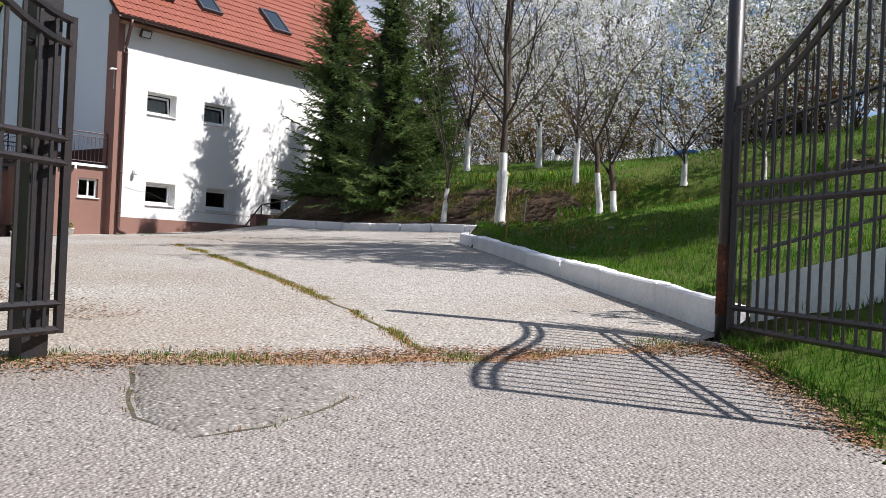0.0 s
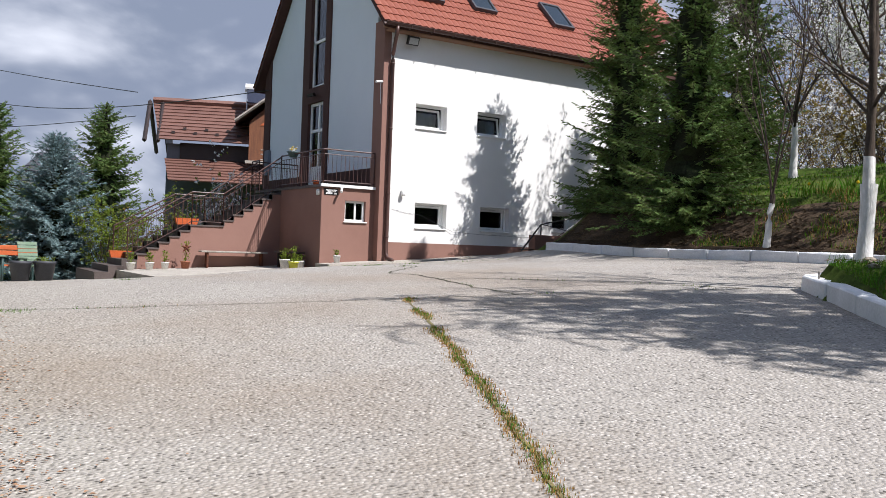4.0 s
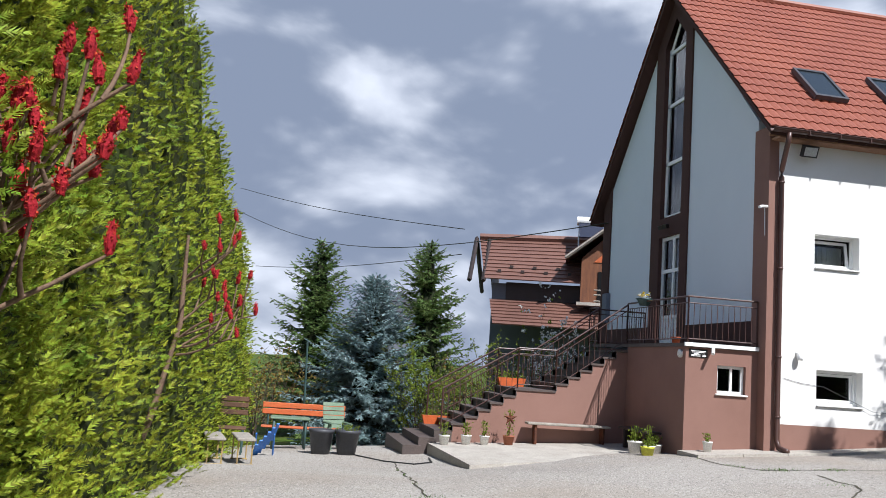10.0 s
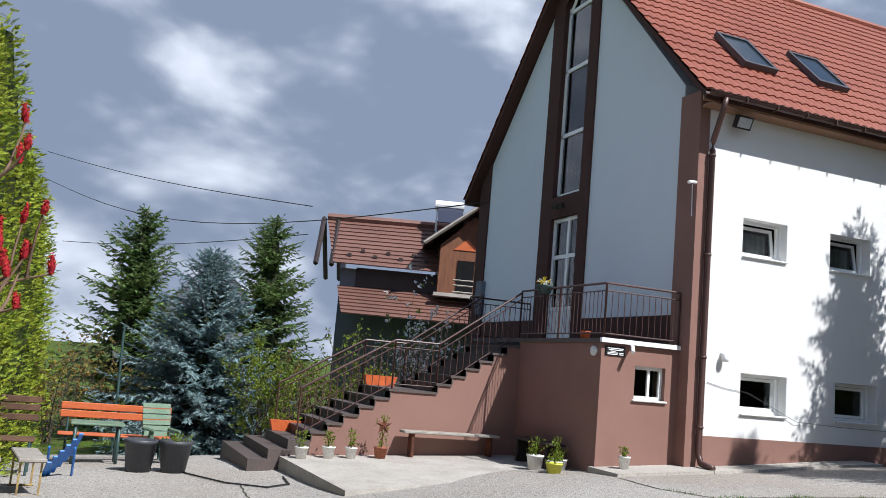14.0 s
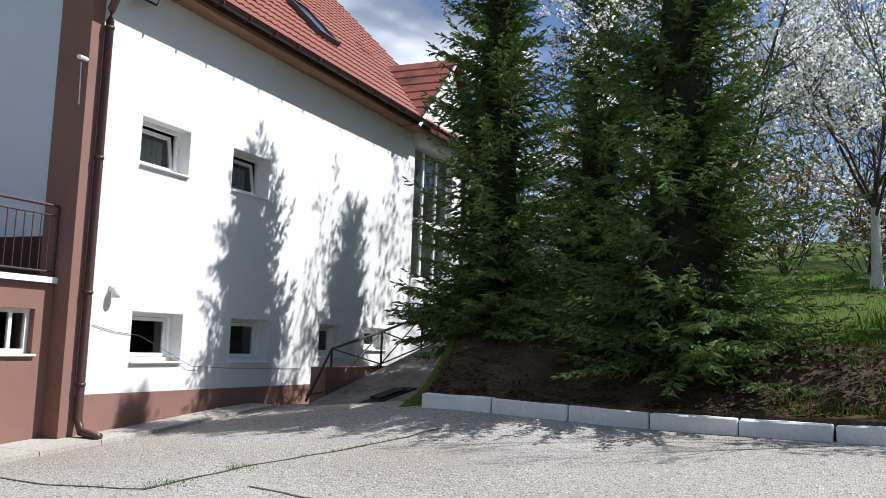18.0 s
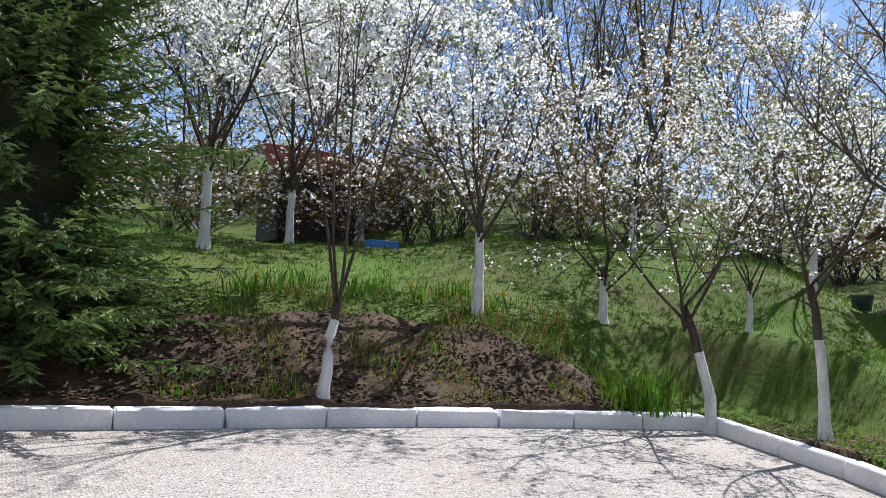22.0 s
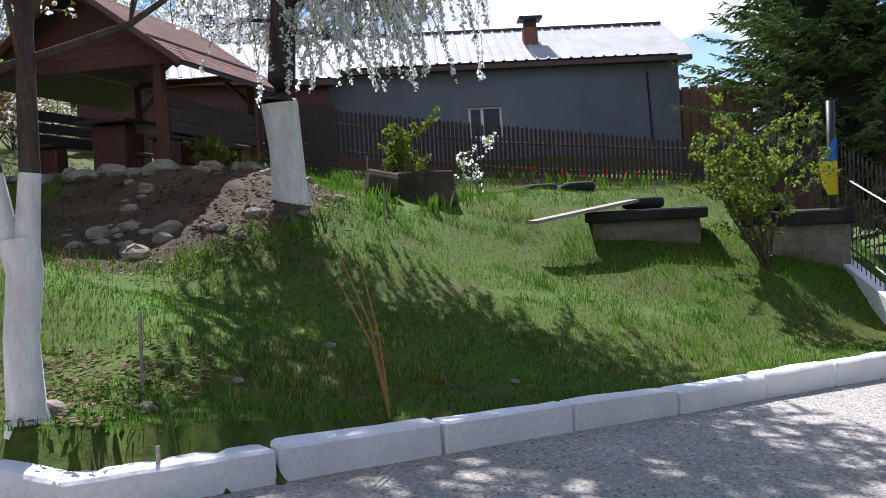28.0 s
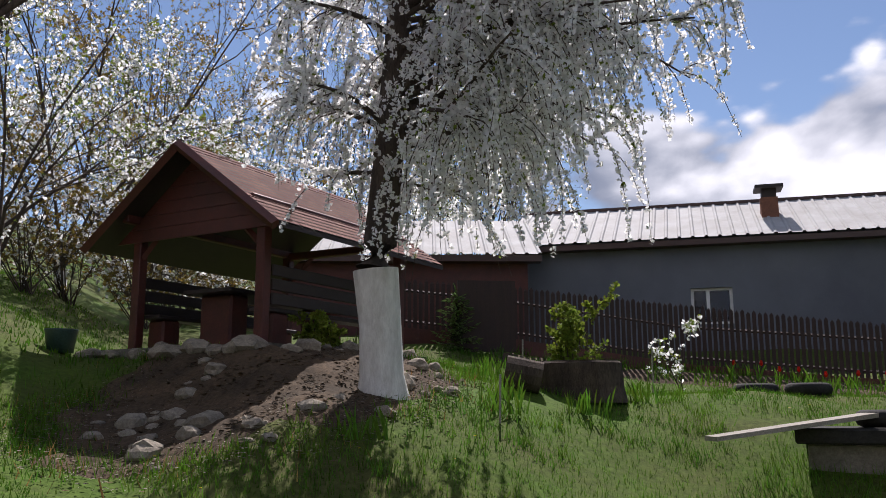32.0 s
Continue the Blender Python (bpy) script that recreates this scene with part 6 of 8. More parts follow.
gate_leaf("open black wrought-iron gate leaf with rising arch", (-2.32, 6.2), (-1.1, 5.15), 2.35, 0.97, 1.88, 2.72, 3.6, 4.0)
gate_leaf("open black wrought-iron gate leaf at the hedge side", (-4.58, 2.33), (-3.85, 0.5), 1.95, 0.9, 1.82, 2.6, 3.4, 3.6, rusty=False)

# front fence on a whitewashed plinth
ff = thing("front_fence", "black iron fence on a whitewashed plinth", "fence")
a, b = Vector((-2.25, 6.42, 0)), Vector((0.1, 6.95, 0))
crest = lambda s: 1.33 + 0.78 * s
k = Lump()
n = 8
for i in range(n + 1):
    p = a + (b - a) * i / n
    k.v += [tuple(p + Vector((dx, dy, zz))) for dx, dy, zz in ((0, 0, 0.6), (0, 0, crest(i / n)), (-0.05, 0.2, crest(i / n)), (-0.05, 0.2, 0.5))]
k.f = [(4 * i + j, 4 * i + 4 + j, 4 * i + 5 + j, 4 * i + 1 + j) for i in range(n) for j in range(3)] + [(0, 1, 2, 3), (4 * n + 3, 4 * n + 2, 4 * n + 1, 4 * n)]
k.m = [0] * len(k.f)
k.make("plinth", LIME, ff, "rough whitewashed plinth")
for i in range(1, 20):
    p = a + (b - a) * i / 20 + Vector((-0.03, 0.1, 0))
    z = crest(i / 20)
    bar("upright_bar", p + Vector((0, 0, z)), p + Vector((0, 0, z + 1.45)), 0.0085, BLACK_IRON, ff, 4)
    k = Lump()
    k.tube([p + Vector((0, 0, z + 1.45)), p + Vector((0, 0, z + 1.5)), p + Vector((0, 0, z + 1.62))], [0.009, 0.02, 0.002], 4)
    k.make("spear_tip", BLACK_IRON, ff)
for zz in (0.25, 1.2):
    bar("rail", a + Vector((-0.03, 0.1, 1.3 + zz)), b + Vector((-0.03, 0.1, 2.08 + zz)), 0.016, BLACK_IRON, ff, 4)
bar("post", b + Vector((0, 0.12, 1.9)), b + Vector((0, 0.12, 4.3)), 0.06, BLACK_IRON, ff, 10)
fl = thing("pennant", "small blue and yellow cloth pennant on the fence post", "flag")
k = Lump()
for i in range(5):
    z0, z1 = 3.75 - i * 0.16, 3.75 - (i + 1) * 0.16
    w0, w1 = 0.03 + 0.12 * math.sin(math.pi * i / 6), 0.03 + 0.12 * math.sin(math.pi * (i + 1) / 6)
    k.face([(-0.0 - 0.03 * i % 0.05, 7.02, z0), (-0.02, 7.02 + w0 * 1.6, z0), (-0.02, 7.02 + w1 * 1.6, z1), (0.0, 7.02, z1)], 0 if i < 2 else 1)
k.make("cloth", [FLAG_BLUE, FLAG_YELLOW], fl)


# ---- wooden fence along the neighbour's side ----
wf = thing("picket_fence", "dark brown wooden picket fence on a red-brown plinth", "fence")
line = [((3.9, 18.3), 4.3, 5.5), ((5.1, 16.6), 4.1, 5.4), ((7.2, 13.6), 3.6, 5.05), ((7.65, 9.2), 3.15, 4.4), ((7.3, 5.8), 2.9, 4.0)]
for (p, z0, t0), (q, z1, t1) in zip(line, line[1:]):
    L = math.hypot(q[0] - p[0], q[1] - p[1])
    ux, uy = (q[0] - p[0]) / L, (q[1] - p[1]) / L
    m = lambda u, z, o=0: Vector((p[0] + ux * u - uy * o, p[1] + uy * u + ux * o, z))
    n = int(L / 0.105)
    for i in range(n):
        u = (i + 0.5) * L / n
        f = u / L
        k = Lump()
        zb, zt = z0 + (z1 - z0) * f + 0.3, t0 + (t1 - t0) * f + 0.02 * math.sin(i * 2.7)
        k.v = [m(u + du, zz, o) for du in (-0.036, 0.036) for o in (0, 0.02) for zz in (zb, zt)] + [m(u, zt + 0.05, 0.01)]
        k.v = [tuple(v) for v in k.v]
        k.f = [(0, 1, 3, 2), (4, 6, 7, 5), (0, 4, 5, 1), (2, 3, 7, 6), (1, 5, 8), (5, 7, 8), (7, 3, 8), (3, 1, 8)]
        k.m = [0] * 8
        k.make("picket", FENCE_WOOD, wf)
    for zz in (0.45, 1.05):
        k = Lump()
        k.tube([m(0, z0 + zz, 0.05), m(L, z1 + zz, 0.05)], 0.03, 4)
        k.make("rail", FENCE_WOOD, wf)
    k = Lump()
    k.v = [tuple(m(u, zz, o)) for u, zt in ((0, z0 + 0.32), (L, z1 + 0.32)) for o in (-0.05, 0.1) for zz in (zt - 0.9, zt)]
    k.f = [(0, 4, 5, 1), (3, 7, 6, 2), (1, 5, 7, 3)]
    k.m = [0] * 3
    k.make("plinth", HUT_WOOD, wf, "red-brown painted plinth")
# planted strip along the fence's foot
k, plants = Lump(), []
rnd = random.Random(61)
for (p, z0, t0), (q, z1, t1) in zip(line[1:], line[2:]):
    n = 26
    for i in range(n):
        f0, f1 = i / n, (i + 1) / n
        row = []
        for f in (f0, f1):
            x, y = p[0] + (q[0] - p[0]) * f, p[1] + (q[1] - p[1]) * f
            w = 1.5 + 0.35 * noise.noise((x * 0.9, y * 0.9, 4))
            row.append([(x - w * g, y - 0.25 * w * g, ground_z(x - w * g, y - 0.25 * w * g) + (0.05 + 0.04 * noise.noise((x * 4 + g * 7, y * 4, 2)) if 0 < j < 4 else -0.03)) for j, g in enumerate((0.03, 0.3, 0.55, 0.8, 1.0))])
        for j in range(4):
            k.face([row[0][j], row[1][j], row[1][j + 1], row[0][j + 1]])
        for _ in range(42):
            f, g = rnd.uniform(f0, f1), rnd.random()
            x, y = p[0] + (q[0] - p[0]) * f - 1.5 * g, p[1] + (q[1] - p[1]) * f - 0.38 * g
            if noise.noise((x * 1.6, y * 1.6, 8)) > -0.1:
                plants.append((x, y, ground_z(x, y) + 0.03))
structure(k.make("flower_bed", DIRT, smooth=True), "dark soil bed along the picket fence")
grass("bed_weeds", "green weeds and bulb leaves in the soil bed", plants, BLADE, 0.06, 0.26, 0.012)
panel = thing("fence_panel", "dark solid board panel in the fence", "fence")
k = Lump()
k.box((-0.02, 0, 0.1), (0.02, 1.1, 1.45), pose(4.75, 16.15, 4.0, 0, 0, 37))
k.make("board", FENCE_WOOD, panel)


# ---- grey house with sheet roof ----
gh = thing("grey_house", "low grey rendered house with pale sheet-metal roof", "house")
GA = math.atan2(16.5 - 8.5, 10.0 - 12.05)
M = Matrix.Translation((12.05, 8.5, 0)) @ Matrix.Rotation(GA, 4, "Z")
wl = 10.2
k = Lump()
us, zs = (0.0, 5.0, 5.95, wl), (2.0, 5.0, 5.86, 7.1)
for v in (0.0, -0.3):
    k.v += [tuple(M @ Vector((u, v, z))) for u in us for z in zs]
for i in range(3):
    for j in range(3):
        if (i, j) != (1, 1):
            q = 4 * i + j
            k.f += [(q, q + 4, q + 5, q + 1), (16 + q, 17 + q, 21 + q, 20 + q)]
k.f += [(5, 9, 25, 21), (9, 10, 26, 25), (10, 6, 22, 26), (6, 5, 21, 22), (0, 1, 17, 16), (1, 2, 18, 17), (2, 3, 19, 18), (12, 28, 29, 13), (13, 29, 30, 14), (14, 30, 31, 15)]
k.m = [0] * len(k.f)
k.make("front_wall", GREY_RENDER, gh)
for a, b in (((0, -6, 2.0), (0.3, -0.3, 7.1)), ((wl - 0.3, -6, 2), (wl, -0.3, 7.1)), ((0, -6.3, 2), (wl, -6, 7.1))):
    k = Lump()
    k.box(a, b, M)
    k.make("wall", GREY_RENDER, gh)
# added panel, its black is the shade of the room behind this wall
k = Lump()
k.box((0.35, -1.2, 2.5), (wl - 0.3, -1.1, 7.0), M)
k.make("room_shade_panel", DARK_ROOM, gh)
w = part_empty("window", gh)
k = Lump()
for a, b in (((5.0, -0.16, 5.0), (5.95, -0.1, 5.06)), ((5.0, -0.16, 5.8), (5.95, -0.1, 5.86)), ((5.0, -0.16, 5.06), (5.07, -0.1, 5.8)), ((5.88, -0.16, 5.06), (5.95, -0.1, 5.8)), ((5.52, -0.16, 5.06), (5.6, -0.1, 5.8))):
    k.box(a, b, M)
k.make("frame", PVC, w)
k = Lump()
k.box((5.03, -0.14, 5.03), (5.92, -0.13, 5.83), M)
k.make("pane", PANE, w).visible_shadow = False


def sheet_roof(parent, M, u0, u1, v0, z0, v1, z1, name="roof_sheet"):
    """Ribbed sheet metal between an eave line and a ridge line."""
    k = Lump()
    n = int((u1 - u0) / 0.3)
    for i in range(n + 1):
        for du, dz in ((0, 0), (0.03, 0.035), (0.07, 0.035), (0.1, 0)):
            u = min(u0 + i * (u1 - u0) / n + du, u1)
            for v, z in ((v0, z0), (v1, z1)):
                k.v.append(tuple(M @ Vector((u, v, z + dz))))
    m = len(k.v) // 2
    for i in range(m - 1):
        k.f.append((2 * i, 2 * i + 2, 2 * i + 3, 2 * i + 1))
    k.m = [0] * len(k.f)
    return k.make(name, METAL_ROOF, parent)


sheet_roof(gh, M, -0.35, wl + 0.2, 0.4, 7.02, -2.6, 8.45)
sheet_roof(gh, M, -0.35, wl + 0.2, -6.5, 7.0, -2.6, 8.45)
k = Lump()
k.box((-0.3, -0.3, 6.85), (wl + 0.2, 0.36, 6.98), M)
k.box((-0.3, -2.7, 8.42), (wl + 0.2, -2.5, 8.5), M)
k.make("eaves_board", GUTTER, gh)
ch = part_empty("chimney", gh)
k = Lump()
k.box((3.75, -1.4, 7.2), (4.15, -1.0, 8.2), M)
k.make("stack", BRICK, ch, "brick stack with patched render")
k = Lump()
k.box((3.7, -1.45, 7.3), (4.2, -0.95, 7.6), M)
k.make("collar", OLD_CONCRETE, ch)
k = Lump()
k.box((3.78, -1.37, 8.2), (4.12, -1.03, 8.42), M)
k.box((3.62, -1.53, 8.42), (4.28, -0.87, 8.5), M)
k.make("cap", DARK_WOOD, ch)
bar("cable", M @ Vector((0.9, 0.05, 6.6)), M @ Vector((0.75, 0.06, 3.4)), 0.03, CABLE, gh)
# lower house behind the fence
lh = thing("outbuilding", "low outbuilding with pale ribbed metal roof", "building")
M2 = Matrix.Translation((8.6, 17.6, 0)) @ Matrix.Rotation(math.atan2(21.6 - 17.6, 6.2 - 8.6), 4, "Z")
sheet_roof(lh, M2, -0.3, 6.5, 0.4, 6.62, -2.6, 8.05)
k = Lump()
k.box((0, -3, 3.0), (6.2, 0, 6.6), M2)
k.make("wall", HUT_WOOD, lh)
k = Lump()
k.box((-0.3, 0.0, 6.45), (6.5, 0.36, 6.6), M2)
k.make("eaves_board", GUTTER, lh)


# ---- gazebo ----
hut = thing("gazebo", "red-brown stained wooden gazebo with shingle roof and benches", "gazebo")
HX0, HX1, HY0, HY1, HZ = -2.05, 1.05, 16.4, 18.6, 3.85
slab = Lump()
slab.box((HX0 - 0.3, HY0 - 0.35, HZ - 1.1), (HX1 + 0.3, HY1 + 0.35, HZ))
slab.make("base_slab", OLD_CONCRETE, hut, "low concrete slab")
for x in (HX0, HX1):
    for y in (HY0, HY1):
        soft_box("post", (x - 0.07, y - 0.07, HZ), (x + 0.07, y + 0.07, HZ + 1.75), HUT_WOOD, hut)
        s = 1 if y == HY0 else -1
        bar("brace", (x, y, HZ + 1.2), (x, y + s * 0.55, HZ + 1.72), 0.045, HUT_WOOD, hut, 4)
for y in (HY0, HY1):
    soft_box("beam", (HX0 - 0.3, y - 0.06, HZ + 1.7), (HX1 + 0.3, y + 0.06, HZ + 1.84), HUT_WOOD, hut)
for x in (HX0, HX1):
    soft_box("beam", (x - 0.06, HY0, HZ + 1.66), (x + 0.06, HY1, HZ + 1.78), HUT_WOOD, hut)
ry = (HY0 + HY1) / 2
top = HZ + 2.62
for s in (-1, 1):
    k = Lump()
    e = ry + s * 1.68
    ez = HZ + 1.4
    rows = 17
    for r in range(rows):
        t0, t1 = r / rows, (r + 1) / rows
        for c in range(16):
            x0, x1 = HX0 - 0.45 + c * 0.245, HX0 - 0.45 + (c + 1) * 0.245 - 0.006
            k.face([(x0, e + (ry - e) * t0, ez + (top - ez) * t0 + 0.02), (x1, e + (ry - e) * t0, ez + (top - ez) * t0 + 0.02), (x1, e + (ry - e) * t1, ez + (top - ez) * t1 + 0.01), (x0, e + (ry - e) * t1, ez + (top - ez) * t1 + 0.01)])
    tagged(k.make("roof_shingle", SHINGLE, hut), kind="stuff")
    k = Lump()
    k.v = [(x, yy, zz) for x in (HX0 - 0.45, HX0 + 3.47) for yy, zz in ((e, ez), (ry, top), (ry, top - 0.06), (e, ez - 0.06))]
    k.f = [(0, 1, 2, 3), (7, 6, 5, 4), (3, 2, 6, 7), (0, 3, 7, 4)]
    k.m = [0] * 4
    k.make("roof_lining", DARK_WOOD, hut)
    k = Lump()
    k.tube([(HX0 - 0.47, e, ez - 0.05), (HX0 - 0.47, ry, top - 0.04)], 0.07, 4)
    k.make("barge_board", HUT_WOOD, hut)
for i in range(6):
    z0, z1 = HZ + 1.45 + 0.175 * i, HZ + 1.45 + 0.175 * (i + 1) - 0.006
    w0, w1 = [1.62 * (top - 0.08 - z) / (top - HZ - 1.4) for z in (z0, z1)]
    k = Lump()
    k.v = [(x, ry + sg * w, z) for x in (HX0 - 0.1, HX0 - 0.07) for z, w in ((z0, w0), (z1, w1)) for sg in (-1, 1)]
    k.f = [(0, 1, 3, 2), (4, 6, 7, 5), (0, 4, 5, 1), (2, 3, 7, 6), (0, 2, 6, 4), (1, 5, 7, 3)]
    k.m = [0] * 6
    k.make("gable_board", HUT_WOOD, hut)
for y, s in ((HY0 + 0.15, 1), (HY1 - 0.15, -1)):
    soft_box("bench_seat", (HX0 + 0.1, y - 0.16, HZ + 0.42), (HX1 - 0.1, y + 0.16, HZ + 0.48), DARK_WOOD, hut)
    for x in (HX0 + 0.35, HX1 - 0.35):
        soft_box("bench_leg", (x - 0.16, y - 0.15, HZ), (x + 0.16, y + 0.15, HZ + 0.42), HUT_WOOD, hut, r=0.03)
    for zz in (0.5, 0.68, 0.86):
        soft_box("backrest_board", (HX0 + 0.1, y - s * 0.2 - 0.02, HZ + zz), (HX1 - 0.1, y - s * 0.2 + 0.02, HZ + zz + 0.15), DARK_WOOD, hut)
soft_box("table_top", (HX0 + 0.15, ry - 0.42, HZ + 0.72), (HX1 - 0.15, ry + 0.42, HZ + 0.78), DARK_WOOD, hut)
for x in (HX0 + 0.5, HX1 - 0.5):
    soft_box("table_leg", (x - 0.17, ry - 0.28, HZ), (x + 0.17, ry + 0.28, HZ + 0.72), HUT_WOOD, hut, r=0.03)


# ---- garden clutter ----
def rough_stone(x, y, r, seed, m=STONE, z=None, name="stone", label="rough pale field stone in the soil bed", group="field stones"):
    bm = bmesh.new()
    bmesh.ops.create_icosphere(bm, subdivisions=2, radius=1)
    rnd = random.Random(seed)
    sx, sy, sz = r * rnd.uniform(0.8, 1.3), r * rnd.uniform(0.7, 1.2), r * rnd.uniform(0.5, 0.8)
    off = Vector((seed * 1.7, seed * 0.9, 0))
    for v in bm.verts:
        v.co *= 1 + 0.35 * noise.noise(v.co * 1.6 + off)
        v.co = Vector((v.co.x * sx, v.co.y * sy, v.co.z * sz))
    me = bpy.data.meshes.new(name)
    bm.to_mesh(me)
    bm.free()
    me.materials.append(m)
    ob = new(name, me)
    ob.matrix_basis = Matrix.Translation((x, y, (ground_z(x, y) if z is None else z) + sz * 0.35)) @ Matrix.Rotation(rnd.uniform(0, 6.28), 4, "Z")
    return tagged(ob, label, "stone", group)


rnd = random.Random(8)
for i in range(84):
    a = rnd.uniform(0, 6.283)
    f = rnd.uniform(0.55, 1.05)
    x, y = -2.7 + 2.3 * f * math.cos(a), 15.3 + 1.5 * f * math.sin(a)
    rough_stone(x, y, rnd.uniform(0.06, 0.19) if i < 46 else rnd.uniform(0.03, 0.08), i)
for x, y, r in ((-7.9, 12.6, 0.05), (-6.6, 12.4, 0.05), (-5.9, 12.2, 0.04), (-8.9, 12.7, 0.07), (-9.2, 13.1, 0.09), (-6.4, 10.9, 0.04)):
    rough_stone(x, y, r, int(x * 10 + y))
for i in range(16):
    x, y = (-2.45 - rnd.uniform(0, 0.25), 15.9 + 0.36 * i) if i > 7 else (-2.3 + 0.4 * i, 15.85 + rnd.uniform(-0.15, 0.1))
    rough_stone(x, y if i < 8 else y - 2.6, rnd.uniform(0.12, 0.24), 60 + i, label="rough grey stone along the gazebo's foot", z=ground_z(x, y if i < 8 else y - 2.6))
tree_stump = thing("stump", "broad weathered tree stump with dark bark", "stump")
k = Lump()
c0 = Vector((0.55, 13.35, ground_z(0.55, 13.35) - 0.1))
ring = []
for j, (zz, f) in enumerate(((0, 1.08), (0.2, 1.0), (0.5, 0.97), (0.53, 0.9))):
    for i in range(18):
        a = 6.283 * i / 18
        q = f * (1 + 0.1 * noise.noise((math.cos(a) * 2, math.sin(a) * 2, 1)))
        k.v.append((c0.x + 0.4 * q * math.cos(a) + 0.05, c0.y + 0.62 * q * math.sin(a), c0.z + zz))
for j in range(3):
    for i in range(18):
        k.f.append((j * 18 + i, j * 18 + (i + 1) % 18, (j + 1) * 18 + (i + 1) % 18, (j + 1) * 18 + i))
k.m = [0] * len(k.f)
k.make("bark", BARK, tree_stump)
k = Lump()
k.v = [(c0.x + 0.36 * math.cos(6.283 * i / 18) + 0.05, c0.y + 0.56 * math.sin(6.283 * i / 18), c0.z + 0.535) for i in range(18)]
k.f, k.m = [tuple(range(18))], [0]
k.make("cut_face", GREY_WOOD, tree_stump, "grey cut face")
log = thing("log", "short dark log lying by the stump", "log")
k = Lump()
k.tube([(-0.3, 13.95, ground_z(-0.3, 13.95) + 0.2), (-0.1, 13.55, ground_z(-0.1, 13.55) + 0.2)], 0.2, 12)
k.make("trunk_piece", BARK, log)

cb = thing("concrete_chamber", "old concrete chamber with dark overhanging cover", "chamber")
soft_box("chamber_wall", (-0.25, 8.95, 1.9), (0.75, 10.5, 2.72), OLD_CONCRETE, cb, r=0.02)
soft_box("cover_slab", (-0.4, 8.85, 2.72), (0.85, 10.6, 2.88), TARPAPER, cb, "black tarred cover slab", r=0.02)
soft_box("chamber_wall", (-0.35, 6.95, 1.7), (0.6, 8.3, 2.55), OLD_CONCRETE, cb, r=0.02)
soft_box("cover_slab", (-0.45, 6.9, 2.55), (0.7, 8.4, 2.75), TARPAPER, cb, r=0.02)
pl = thing("plank", "weathered plank leaning on the chamber", "plank")
k = Lump()
a, b = Vector((-1.06, 11.3, 2.76)), Vector((-0.1, 9.9, 2.99))
side = (b - a).cross(Vector((0, 0, 1))).normalized() * 0.16
k.v = [tuple(p + side * f + Vector((0, 0, dz))) for p in (a, b) for f, dz in ((-1, 0), (1, 0), (1, 0.045), (-1, 0.045))]
k.f = [(0, 1, 2, 3), (7, 6, 5, 4), (0, 4, 5, 1), (1, 5, 6, 2), (2, 6, 7, 3), (3, 7, 4, 0)]
k.m = [0] * 6
k.make("board", GREY_WOOD, pl)


def tyre(x, y, z, label="old black tyre lying flat"):
    t = thing("tyre", label, "tyre", "old tyres", Matrix.Translation((x, y, z)))
    k = Lump()
    n, m = 24, 8
    for i in range(n):
        a = 6.283 * i / n
        for j in range(m):
            b = 6.283 * j / m
            r = 0.25 + 0.075 * math.cos(b)
            k.v.append((r * math.cos(a), r * math.sin(a), 0.09 + 0.09 * math.sin(b)))
    for i in range(n):
        for j in range(m):
            k.f.append((i * m + j, ((i + 1) % n) * m + j, ((i + 1) % n) * m + (j + 1) % m, i * m + (j + 1) % m))
    k.m = [0] * len(k.f)
    k.make("rubber", TARPAPER, t, smooth=True)
    return t


tyre(0.2, 9.75, 2.885)
tyre(3.2, 11.6, ground_z(3.2, 11.6) - 0.02)
tyre(3.3, 10.9, ground_z(3.3, 10.9) - 0.02)
tyre(0.1, 8.0, 2.755)


def leafy_shrub(name, label, x, y, h, r, seed, stems, m, density=1.0, size=0.05, group="shrubs", petals=0.0, z=None):
    rnd = random.Random(seed)
    s = thing(name, label, "shrub", group, Matrix.Translation((x, y, (ground_z(x, y) if z is None else z) - 0.03)))
    k, c = Lump(), Lump()
    for i in range(stems):
        a = rnd.uniform(0, 6.283)
        d = Vector((math.cos(a) * r / h * rnd.uniform(0.2, 1.3), math.sin(a) * r / h * rnd.uniform(0.2, 1.3), 1))
        tips = []
        branch(k, rnd, Vector((rnd.uniform(-0.1, 0.1), rnd.uniform(-0.1, 0.1), 0)), d, h * rnd.uniform(0.6, 1.0), 0.014, 1, tips, {"bend": 0.14, "lift": (0, 0.03, 0.03, 0.02), "levels": 3, "kids": (0, 6, 4), "angle": 0.7, "shrink": 0.45, "from": 1})
        for p, d in tips:
            if rnd.random() < density:
                clump(c, rnd, p, size, 1 if rnd.random() < petals else 0, 3)
    k.make("stem_frame", BARK, s)
    if c.f:
        tagged(c.make("crown", [m, PETAL], s), kind="stuff")
    return s


